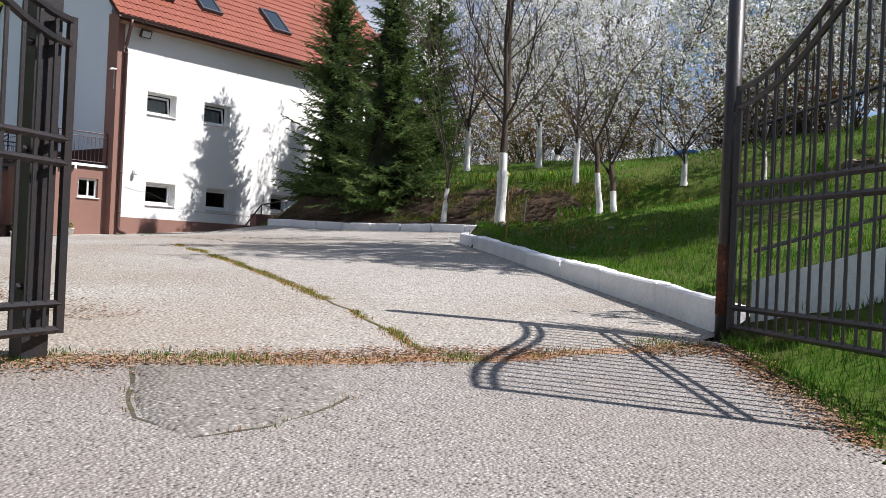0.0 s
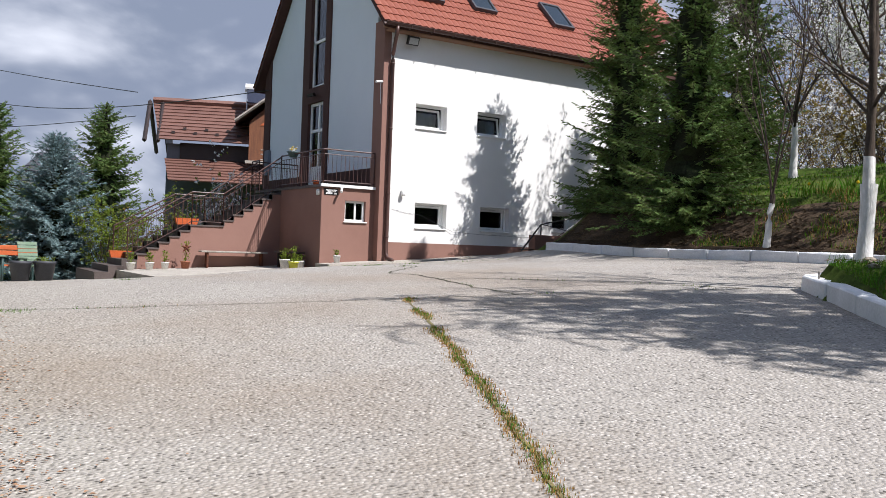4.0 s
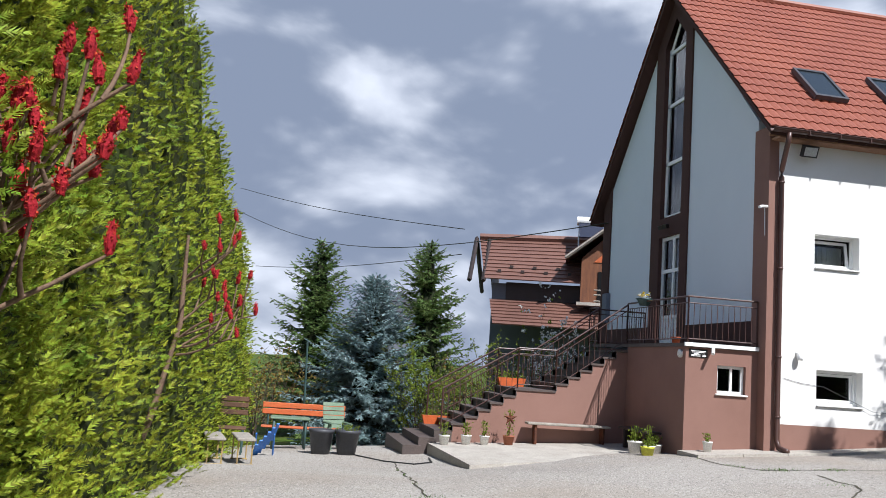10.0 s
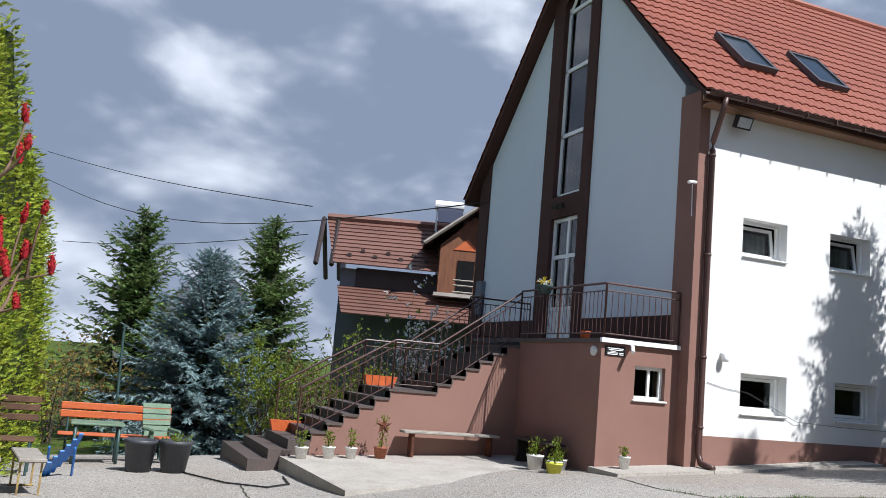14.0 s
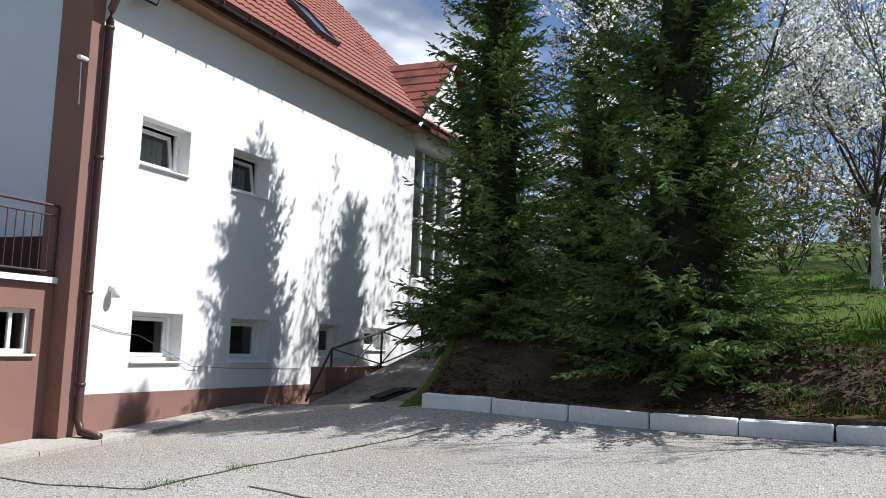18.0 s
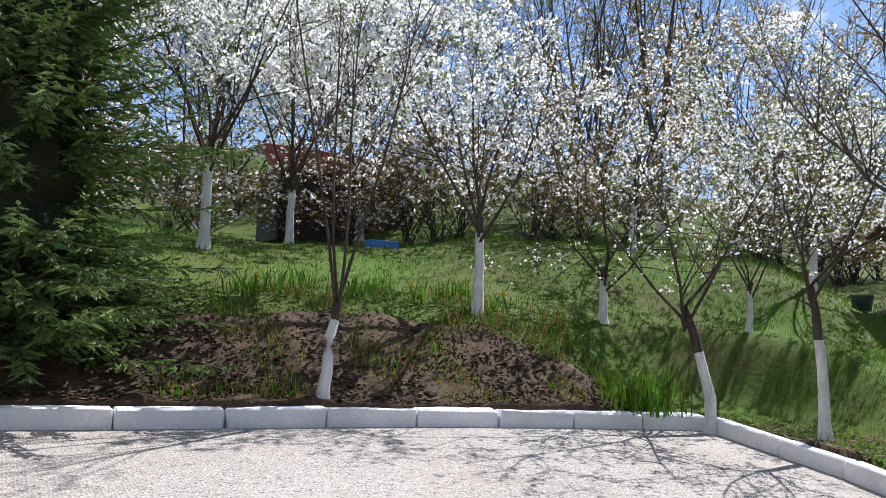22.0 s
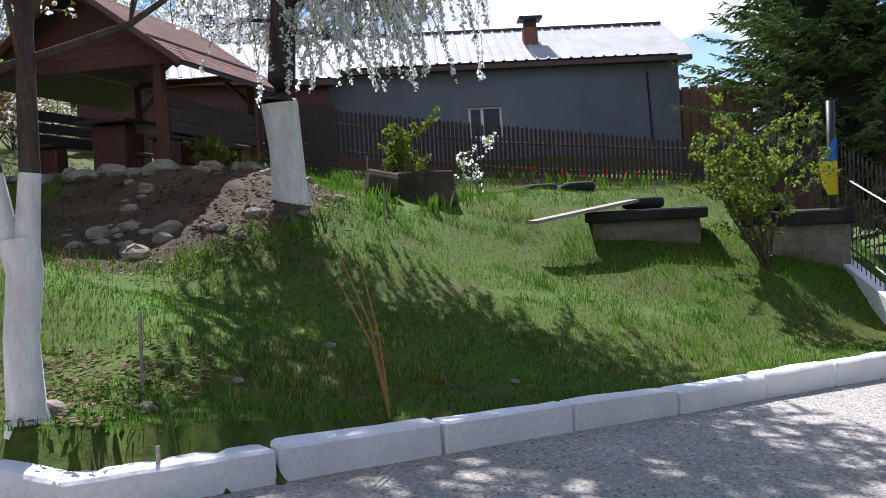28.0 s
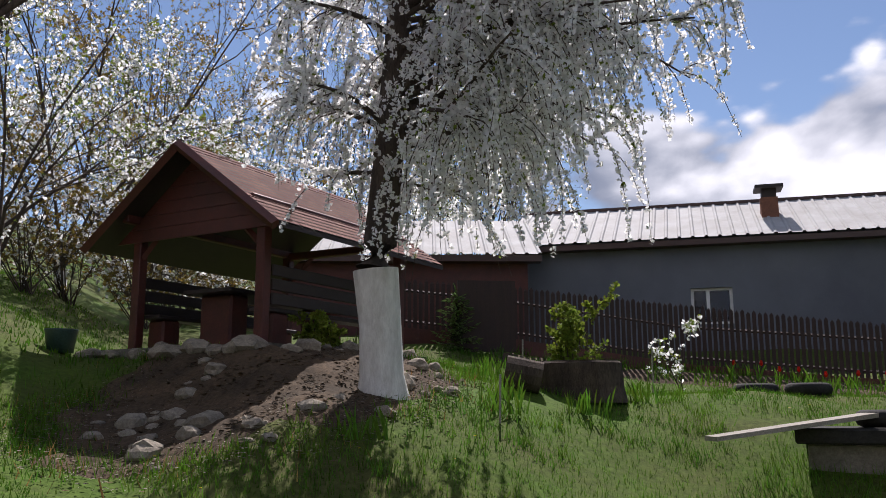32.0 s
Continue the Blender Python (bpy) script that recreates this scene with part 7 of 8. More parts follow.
leafy_shrub("shrub", "bright green leafy shrub by the fence corner", -0.95, 8.2, 2.2, 0.9, 1, 12, YOUNG_LEAF, 0.85, 0.045)
leafy_shrub("shrub", "young green leafed shrub with yellow-green leaves", 2.2, 14.1, 1.35, 0.5, 2, 7, YOUNG_LEAF, 0.9, 0.05)
leafy_shrub("shrub", "thin white-flowering sapling near the fence", 4.2, 12.9, 1.6, 0.45, 3, 3, YOUNG_LEAF, 0.4, 0.045, petals=0.7)
leafy_shrub("shrub", "low green shrub by the gazebo slab", -1.4, 15.9, 0.55, 0.45, 5, 8, YOUNG_LEAF, 0.9, 0.04)
leafy_shrub("shrub", "bare tangled shrub by the front fence", 2.2, 6.4, 2.6, 1.4, 6, 14, BARK, 0.0, 0.04)
leafy_shrub("shrub", "bare tangled shrub by the front fence", 4.0, 7.3, 2.4, 1.3, 7, 12, BARK, 0.0, 0.04)
thicket = leafy_shrub("thicket", "dense budding thicket at the lawn's far edge", -9.0, 26.2, 3.2, 2.2, 41, 17, RUSSET_LEAF, 0.5, 0.05, group="thickets", petals=0.4)
rnd = random.Random(12)
for i in range(24):
    x = -21 + 1.35 * i + rnd.uniform(-0.5, 0.5)
    y = 26.0 + rnd.uniform(-0.8, 2.2) - (2.0 if x > 0 else 0)
    t = copy_thing(thicket, Matrix.Translation((x, y, ground_z(x, y) - 0.05)) @ Matrix.Rotation(rnd.uniform(0, 6.28), 4, "Z"))
    t.scale = (1.2, 1.2, rnd.uniform(0.7, 1.2))
shed = thing("shed", "dark timber shed with a red tiled roof behind the lawn", "shed")
zs = ground_z(-9.6, 29.2)
soft_box("wall", (-11.4, 28.6, zs - 0.3), (-7.8, 30.6, zs + 1.5), DARK_WOOD, shed)
for i in range(9):
    t0, t1 = i / 9, (i + 1) / 9
    k = Lump()
    k.box((-11.7, 28.3 + 1.4 * t0, zs + 1.42 + 0.75 * t0), (-7.5, 28.3 + 1.4 * t1 + 0.06, zs + 1.5 + 0.75 * t0))
    k.make("roof_board", TILE, shed)
soft_box("ridge_cap", (-11.7, 29.66, zs + 2.12), (-7.5, 29.84, zs + 2.24), TILE, shed)
bx = thing("crate", "bright blue plastic crate at the lawn's far edge", "crate", at=Matrix.Translation((-10.5, 24.2, ground_z(-10.5, 24.2))))
for a, b in (((-0.3, -0.2, 0), (0.3, -0.17, 0.16)), ((-0.3, 0.17, 0), (0.3, 0.2, 0.16)), ((-0.3, -0.17, 0), (-0.27, 0.17, 0.16)), ((0.27, -0.17, 0), (0.3, 0.17, 0.16))):
    soft_box("side", a, b, BLUE_PAINT, bx, r=0.008)
soft_box("bottom", (-0.27, -0.17, 0.01), (0.27, 0.17, 0.03), BLUE_PAINT, bx, r=0.005)
leafy_shrub("shrub", "tangled bare bush beyond the yard", -33.5, 8.6, 2.6, 1.6, 8, 12, YOUNG_LEAF, 0.25, 0.05, z=0.6)
leafy_shrub("shrub", "tangled bare bush beyond the yard", -32.0, 3.9, 2.2, 1.5, 9, 12, RUSSET_LEAF, 0.2, 0.05, z=0.6)
leafy_shrub("shrub", "green leafing bush beside the stairs", -31.6, 8.2, 2.4, 1.5, 10, 14, YOUNG_LEAF, 0.7, 0.045, z=0.7)
leafy_shrub("shrub", "green leafing bush beside the stairs", -32.2, 10.4, 2.8, 1.5, 11, 13, YOUNG_LEAF, 0.6, 0.045, z=0.7)
leafy_shrub("shrub", "thin young tree with white blossom beside the stairs", -32.5, 12.0, 4.4, 1.0, 12, 6, YOUNG_LEAF, 0.6, 0.06, petals=0.85, z=0.7)
for i in range(9):
    leafy_shrub("shrub", "bare tangled bush beyond the yard", -35 - (i % 3) * 2.2, 3.0 + i * 1.15, 2.4, 1.5, 20 + i, 9, RUSSET_LEAF, 0.2, 0.05, z=0.5)


def sword_leaves(name, label, x, y, n, h, seed, flower=None, count=0, spread=0.2):
    rnd = random.Random(seed)
    t = thing(name, label, "flower", "garden flowers", Matrix.Translation((x, y, ground_z(x, y))))
    k = Lump()
    for i in range(n):
        a = rnd.uniform(0, 6.283)
        px, py = rnd.gauss(0, spread), rnd.gauss(0, spread)
        hh = h * rnd.uniform(0.6, 1.1)
        dx, dy = math.cos(a) * 0.012, math.sin(a) * 0.012
        lx, ly = rnd.uniform(-0.4, 0.4) * hh, rnd.uniform(-0.4, 0.4) * hh
        k.face([(px - dx, py - dy, 0), (px + dx, py + dy, 0), (px + lx * 0.5 + dx, py + ly * 0.5 + dy, hh * 0.7), (px + lx, py + ly, hh)])
    k.make("leaf_tuft", BLADE, t)
    for i in range(count):
        q = Lump()
        px, py = rnd.gauss(0, spread), rnd.gauss(0, spread)
        q.tube([(px, py, h * 0.8), (px, py, h * 0.9), (px, py, h * 1.05)], [0.012, 0.035, 0.018], 6)
        q.make("flower_head", flower, t)
    return t


sword_leaves("iris_clump", "large clump of green sword-shaped leaves by the kerb", -9.7, 17.15, 130, 0.6, 1, spread=0.28)
rnd = random.Random(12)
for i in range(9):
    sword_leaves("tulips", "red tulips at the foot of the fence", 6.2 + rnd.uniform(-0.5, 0.6), 9.2 + i * 0.42, 10, 0.4, 30 + i, RED_FLOWER, 1, 0.08)
for i in range(10):
    sword_leaves("daffodils", "daffodil leaves with a few yellow flowers on the bank", -14.5 + i * 0.42, 19.1 + 0.25 * (i % 3), 26, 0.3, 50 + i, YELLOW_FLOWER, i % 3 == 0, 0.14)
for x, y in ((-1.1, 13.6), (-0.4, 12.9), (-1.6, 13.3), (1.0, 12.6), (-3.7, 13.7), (-0.6, 15.8), (0.3, 14.6), (1.3, 14.9)):
    sword_leaves("iris_clump", "green spring bulb leaves in the soil bed", x, y, 30, 0.32, int(x * 9 + 100), spread=0.12)
for x, y, h in ((-9.4, 12.35, 0.35), (-2.0, 13.2, 0.5), (1.2, 14.4, 0.6), (2.8, 13.0, 0.7), (-8.6, 12.9, 0.5)):
    st = thing("stake", "thin pale wooden stake in the ground", "stake", "garden stakes")
    bar("stick", (x, y, ground_z(x, y) - 0.05), (x + 0.03, y, ground_z(x, y) + h), 0.012, GREY_WOOD, st)
sap = thing("sapling", "thin bare leaning sapling stems in the lawn", "tree")
for dx, dy, h in ((-0.05, 0.3, 1.15), (0.05, 0.16, 1.0), (-0.16, 0.25, 0.9)):
    k = Lump()
    z = ground_z(-8.0, 11.5)
    k.tube([(-8.0, 11.5, z - 0.03), (-8.0 + dx * 0.3, 11.5 + dy * 0.3, z + h * 0.5), (-8.0 + dx, 11.5 + dy, z + h)], [0.012, 0.009, 0.003], 5)
    k.make("stem", STRAW, sap)
spruce("dwarf_conifer", "small dark conical conifer before the fence panel", 4.0, 17.0, 1.15, 0.42, 9, NEEDLE, ground_z(4.0, 17.0) - 0.05, 1.0, 0.12, group="", taper=0.8, fine=0.5)
tg = thing("timber_shed", "weathered tan timber shed behind the grey house", "shed")
for i in range(9):
    soft_box("wall_board", (13.2, 6.4 + i * 0.25, 3.0), (13.26, 6.63 + i * 0.25, 6.3 - 0.03 * (i % 3)), SOFFIT, tg)
soft_box("shed_body", (13.27, 6.4, 3.0), (15.5, 8.65, 6.2), DARK_WOOD, tg)
rnd = random.Random(71)
tufts, dry, blooms = [], [], []
for _ in range(1500):
    cx, cy = rnd.uniform(-9.4, 4.0), rnd.uniform(8.0, 19.5)
    sd = kerb_side(cx, cy)
    if sd < 0.3 or ((cx + 2.6) / 2.2) ** 2 + ((cy - 15.3) / 1.6) ** 2 < 1 or noise.noise((cx * 0.7, cy * 0.7, 9)) < -0.05:
        continue
    bank = cx < -5.5 and 0.9 < sd < 2.9
    for _i in range(16):
        x, y = cx + rnd.gauss(0, 0.07), cy + rnd.gauss(0, 0.07)
        (dry if bank and rnd.random() < 0.45 else tufts).append((x, y, ground_z(x, y)))
    if rnd.random() < 0.12:
        blooms.append((cx, cy, ground_z(cx, cy) + 0.06))
for _ in range(3800):
    a, r = rnd.uniform(0, 6.283), rnd.gauss(1.02, 0.13)
    x, y = -2.7 + 2.7 * r * math.cos(a), 15.65 + 1.9 * r * math.sin(a)
    if noise.noise((x * 1.3, y * 1.3, 3)) > -0.1:
        (dry if rnd.random() < 0.12 else tufts).append((x, y, ground_z(x, y) + 0.02))
for _ in range(1800):
    x, y = rnd.gauss(-0.6, 0.5), rnd.uniform(6.9, 10.9)
    tufts.append((x, y, ground_z(x, y)))
grass("lawn_tufts", "longer grass tufts in the lawn", tufts, BLADE, 0.06, 0.17, 0.006)
grass("dry_tufts", "dry pale grass tufts on the bank", dry, STRAW, 0.05, 0.15, 0.006)
for _ in range(220):
    x, y = rnd.uniform(-16, -6), rnd.uniform(19.5, 23.5)
    blooms.append((x, y, ground_z(x, y) + 0.1))
litter("dandelions", "tiny yellow dandelion heads in the lawn", blooms, YELLOW_FLOWER, 0.022)
crumbs = []
for _ in range(5200):
    a, r = rnd.uniform(0, 6.283), rnd.random() ** 0.5
    x, y = -3.0 + 2.9 * r * math.cos(a), 15.5 + 2.0 * r * math.sin(a)
    crumbs.append((x, y, ground_z(x, y) + 0.045))
litter("soil_clods", "pale clods and stone chips on the soil bed", crumbs, STONE, 0.022)
tub = thing("tub", "grey-green plastic tub beside the gazebo", "tub", at=Matrix.Translation((-2.9, 19.0, ground_z(-2.9, 19.0))))
turned("vessel", [(0.16, 0), (0.2, 0.28), (0.21, 0.3), (0.18, 0.3), (0.15, 0.05)], TEAL_METAL, tub)


# ---- benches, table and pots at the far end of the yard ----
def slab_bench(x, y, label):
    b = thing("bench", label, "bench", "plank benches", Matrix.Translation((x, y, yard_z(x, y))) @ Matrix.Rotation(radians(8), 4, "Z"))
    soft_box("seat", (-0.55, -0.16, 0.42), (0.55, 0.16, 0.47), GREY_WOOD, b)
    for lx in (-0.42, 0.42):
        for ly in (-0.12, 0.12):
            bar("leg", (lx, ly, 0), (lx, ly, 0.42), 0.016, YELLOW_STEEL, b, 4)
        bar("foot_rail", (lx, -0.15, 0.015), (lx, 0.15, 0.015), 0.014, YELLOW_STEEL, b, 4)
    return b


slab_bench(-23.9, 3.35, "low bench with weathered grey plank seat and yellowed steel legs")
slab_bench(-23.95, 3.85, "low bench with weathered grey plank seat and yellowed steel legs")
ob_ = thing("bench", "long orange painted slatted bench with steel legs", "bench", at=Matrix.Translation((-29.6, 5.1, yard_z(-29.6, 5.1))))
for i, (x, z) in enumerate(((-0.05, 0.45), (0.1, 0.45), (0.25, 0.45))):
    soft_box("seat_slat", (x - 0.06, -1.0, z), (x + 0.06, 1.0, z + 0.035), ORANGE_WOOD, ob_)
for i, z in enumerate((0.74, 0.89)):
    soft_box("back_slat", (-0.22 - i * 0.03, -1.0, z), (-0.185 - i * 0.03, 1.0, z + 0.13), ORANGE_WOOD, ob_)
for y in (-0.85, 0.85):
    bar("leg", (0.25, y, 0), (0.25, y, 0.45), 0.022, TEAL_METAL, ob_)
    bar("leg", (-0.15, y, 0), (-0.25, y, 1.05), 0.022, TEAL_METAL, ob_)
tb = thing("table", "orange-topped table on dark green steel legs", "table", at=Matrix.Translation((-28.7, 4.75, yard_z(-28.7, 4.75))))
soft_box("tabletop", (-0.35, -0.45, 0.68), (0.35, 0.45, 0.72), GREEN_PAINT, tb)
for x in (-0.28, 0.28):
    for y in (-0.36, 0.36):
        bar("leg", (x, y, 0), (x, y, 0.68), 0.03, TEAL_METAL, tb, 8)
ac = thing("garden_chair", "green painted slatted garden chair", "chair", at=Matrix.Translation((-28.6, 5.85, yard_z(-28.6, 5.85))) @ Matrix.Rotation(radians(15), 4, "Z"))
for i in range(5):
    soft_box("seat_slat", (-0.25 + i * 0.1, -0.26, 0.36 + i * 0.012), (-0.17 + i * 0.1, 0.26, 0.385 + i * 0.012), GREEN_PAINT, ac)
for i in range(6):
    k = Lump()
    k.box((-0.012, -0.26, 0), (0.012, 0.26, 0.085), pose(-0.27 - i * 0.028, 0, 0.46 + i * 0.1, 0, -16, 0))
    k.make("back_slat", GREEN_PAINT, ac)
for y in (-0.24, 0.24):
    bar("leg", (0.3, y, 0), (0.18, y, 0.6), 0.03, GREEN_PAINT, ac, 4)
    bar("leg", (-0.1, y, 0), (0.1, y, 0.6), 0.03, GREEN_PAINT, ac, 4)
    bar("armrest", (-0.3, y, 0.6), (0.26, y, 0.6), 0.025, GREEN_PAINT, ac, 4)
oc = thing("garden_chair", "old brown wooden chair with slatted seat by the hedge", "chair", at=Matrix.Translation((-26.3, 3.55, yard_z(-26.3, 3.55))))
for i in range(5):
    soft_box("seat_slat", (-0.3 + i * 0.12, -0.28, 0.5), (-0.2 + i * 0.12, 0.28, 0.53), OLD_WOOD, oc)
for z in (0.75, 0.9, 1.02):
    soft_box("back_slat", (-0.36 - z * 0.06, -0.28, z), (-0.33 - z * 0.06, 0.28, z + 0.1), OLD_WOOD, oc)
for x in (-0.28, 0.26):
    for y in (-0.22, 0.22):
        bar("leg", (x, y, 0), (x, y, 0.5), 0.02, TEAL_METAL, oc)
bl = thing("blue_rack", "tilted blue painted slatted wooden rack", "rack", at=Matrix.Translation((-26.0, 4.15, yard_z(-26.0, 4.15))))
for i in range(6):
    k = Lump()
    k.box((-0.3, -0.03, -0.012), (0.3, 0.03, 0.012), pose(0.0, -0.12 + i * 0.075, 0.05 + i * 0.085, 0, -38, 12))
    k.make("slat", BLUE_PAINT, bl)
for y in (-0.1, 0.25):
    bar("leg", (-0.2, y, 0), (0.2, y, 0.45), 0.018, BLUE_PAINT, bl, 4)


def flower_pot(name, label, x, y, z, r, h, m, plant=0.0, seed=0, group="flower pots"):
    p = thing(name, label, "plant pot", group, Matrix.Translation((x, y, z)))
    turned("pot", [(r * 0.72, 0), (r * 0.96, h * 0.88), (r * 1.03, h * 0.9), (r * 1.03, h), (r * 0.93, h), (r * 0.88, h * 0.86)], m, p, 18)
    turned("soil", [(r * 0.86, h * 0.82), (r * 0.8, h * 0.9)], DIRT, p, 14)
    if plant:
        rnd = random.Random(seed)
        k = Lump()
        for i in range(60):
            a, f = rnd.uniform(0, 6.283), rnd.random()
            q = Vector((math.cos(a) * r * f, math.sin(a) * r * f, h * 0.85 + plant * rnd.random()))
            clump(k, rnd, q, 0.03, 0, 2)
        for i in range(4):
            a = rnd.uniform(0, 6.283)
            k.tube([(0, 0, h * 0.85), (math.cos(a) * r * 0.6, math.sin(a) * r * 0.6, h * 0.85 + plant)], 0.006, 3)
        k.make("plant", YOUNG_LEAF, p)
    return p


flower_pot("planter", "tall tapered anthracite plastic planter, empty", -27.1, 5.4, yard_z(-27.1, 5.4), 0.27, 0.52, POT_GREY)
flower_pot("planter", "tall tapered anthracite planter with green tufted plant", -27.05, 5.95, yard_z(-27.05, 5.95), 0.27, 0.52, POT_GREY, 0.18, 1)
pz = lambda y: 1.06 + 0.045 * (y - 7.8) + 0.003
for i, (x, y, r, h, m, pl_, lab) in enumerate(((-26.95, 8.05, 0.12, 0.2, POT_WHITE, 0.3, "white plastic flower pot with a small plant"), (-27.0, 8.55, 0.12, 0.2, POT_WHITE, 0.3, "white plastic flower pot with a small plant"), (-26.95, 8.95, 0.11, 0.19, POT_WHITE, 0.35, "white plastic flower pot with a small plant"), (-26.95, 9.5, 0.13, 0.2, TERRACOTTA, 0.6, "brown clay flower pot with a dry plant"),
                                               (-25.75, 12.0, 0.13, 0.2, POT_WHITE, 0.2, "white plastic bucket pot beside the wall"), (-25.3, 11.75, 0.15, 0.26, POT_WHITE, 0.35, "white plastic bucket pot with green plant"), (-25.05, 12.1, 0.13, 0.22, POT_WHITE, 0.2, "white plastic bucket pot beside the wall"), (-24.8, 11.85, 0.13, 0.22, POT_WHITE, 0.1, "white plastic bucket pot beside the wall"), (-24.55, 11.7, 0.14, 0.22, LIME_POT, 0.45, "yellow-green plastic pot with leafy plant"))):
    flower_pot("flower_pot", lab, x, y, pz(y), r, h, m, pl_, 5 + i)
flower_pot("flower_pot", "white plastic pot with a seedling on the apron", -24.1, 12.75, yard_z(-23.8, 12.75) + 0.062, 0.1, 0.2, POT_WHITE, 0.18, 30)
for x, y, z in ((SW + 0.25, low_y - 0.05, mid_z - RISE * 6 + 0.003), (SW + 0.3, mid_y0 + 0.35, mid_z + 0.003)):
    bx = thing("flower_box", "orange plastic flower box on the stairs", "plant pot", "flower boxes", Matrix.Translation((x, y, z)))
    k = Lump()
    k.v = [(dx * s, dy * s2, zz) for zz, s, s2 in ((0, 0.85, 0.85), (0.2, 1, 1)) for dx, dy in ((-0.1, -0.35), (0.1, -0.35), (0.1, 0.35), (-0.1, 0.35))]
    k.f = [(0, 3, 2, 1), (0, 1, 5, 4), (1, 2, 6, 5), (2, 3, 7, 6), (3, 0, 4, 7), (4, 5, 6, 7)]
    k.m = [0] * 6
    k.make("box", ORANGE_POT, bx)
    k = Lump()
    r2 = random.Random(3)
    for i in range(40):
        clump(k, r2, Vector((r2.uniform(-0.09, 0.09), r2.uniform(-0.33, 0.33), 0.2 + r2.random() * 0.15)), 0.03, 0, 2)
    k.make("plant", YOUNG_LEAF, bx)
flower_pot("flower_pot", "orange plastic pot on the terrace edge", -25.3, LY + 0.2, LZ + 0.078, 0.1, 0.14, ORANGE_POT)
rb = thing("flower_bowl", "grey-green bowl of flowers on the railing", "plant pot", at=Matrix.Translation((-26.55, LY + 0.0, LZ + 0.075 + 0.975)))
turned("bowl", [(0.1, -0.12), (0.16, 0.0), (0.2, 0.04), (0.17, 0.04)], TEAL_METAL, rb)
k = Lump()
r2 = random.Random(6)
for i in range(40):
    clump(k, r2, Vector((r2.uniform(-0.14, 0.14), r2.uniform(-0.1, 0.1), 0.06 + r2.random() * 0.12)), 0.035, i % 2, 2)
k.make("plant", [YELLOW_FLOWER, PETAL], rb)
wb = thing("bench", "narrow pale plank bench along the stair wall", "bench")
soft_box("seat", (-27.3, 9.95, 1.6), (-27.0, 11.9, 1.65), GREY_WOOD, wb)
for y in (10.15, 11.75):
    soft_box("leg", (-27.25, y - 0.03, pz(y)), (-27.05, y + 0.03, 1.6), RUST, wb)
db = thing("bench", "dark bench in the shaded nook by the wall", "bench")
soft_box("seat", (-26.7, 11.95, 1.66), (-25.2, 12.3, 1.71), DARK_WOOD, db)
for x in (-26.5, -25.4):
    soft_box("leg", (x - 0.04, 12.0, pz(12.1)), (x + 0.04, 12.25, 1.66), DARK_WOOD, db)
star = tagged(new("wall_star"), "dark five-pointed metal star on a stick", "ornament")
k = Lump()
sp = [((0.16 if i % 2 == 0 else 0.065) * math.sin(math.pi * i / 5), (0.16 if i % 2 == 0 else 0.065) * math.cos(math.pi * i / 5)) for i in range(10)]
k.v = [(-26.9, 9.5 + a, 1.72 + b) for a, b in sp] + [(-26.86, 9.5, 1.72), (-26.94, 9.5, 1.72)]
k.f = [(i, (i + 1) % 10, 10) for i in range(10)] + [((i + 1) % 10, i, 11) for i in range(10)]
k.m = [0] * 20
k.make("star", RUST, star)
bar("stick", (-26.9, 9.5, 1.2), (-26.9, 9.5, 1.6), 0.008, RUST, star)


# ---- fittings on the house ----
def wall_lamp(x, y, z, label):
    w = thing("wall_lamp", label, "lamp", "wall lamps", Matrix.Translation((x, y, z)))
    soft_box("bracket", (-0.0, -0.04, -0.05), (0.05, 0.04, 0.05), PVC, w)
    turned("housing", [(0.05, 0), (0.065, 0.05), (0.05, 0.14), (0.02, 0.16)], PVC, w, 14, at=(0.1, 0, -0.12))


wall_lamp(WX + 0.0, 14.7, 3.5, "small white sensor lamp on the wall")
fl2 = thing("floodlight", "black rectangular floodlight under the eaves", "lamp", "floodlights")
k = Lump()
k.box((-0.05, -0.17, -0.12), (0.05, 0.17, 0.12), pose(WX + 0.24, 14.75, EAVE - 0.42, 0, 25, 0))
k.make("housing", BLACK_IRON, fl2)
k = Lump()
k.box((0.051, -0.14, -0.09), (0.056, 0.14, 0.09), pose(WX + 0.24, 14.75, EAVE - 0.42, 0, 25, 0))
k.make("lens", CURTAIN, fl2)
bar("bracket", (WX, 14.75, EAVE - 0.36), (WX + 0.22, 14.75, EAVE - 0.36), 0.02, BLACK_IRON, fl2)
fl3 = thing("floodlight", "small black twin spotlight above the door", "lamp", "floodlights")
for x in (-29.0, -28.75):
    k = Lump()
    k.box((-0.07, -0.05, -0.05), (0.07, 0.05, 0.05), pose(x, GY - 0.14, 6.72, 20, 0, 20))
    k.make("housing", BLACK_IRON, fl3)
bar("bracket", (-28.9, GY, 6.75), (-28.9, GY - 0.14, 6.75), 0.018, BLACK_IRON, fl3)
cm = thing("security_camera", "small white security camera with cable on the corner", "camera", "security cameras")
k = Lump()
k.tube([(WX - 0.0, 13.96, 6.5), (WX + 0.06, 13.82, 6.48), (WX + 0.14, 13.7, 6.44)], 0.03, 8)
k.make("housing", PVC, cm)
bar("cable", (WX - 0.1, 13.965, 6.48), (WX - 0.08, 13.965, 5.9), 0.008, PVC, cm)
cm2 = thing("security_camera", "small white camera at the terrace edge", "camera", "security cameras")
k = Lump()
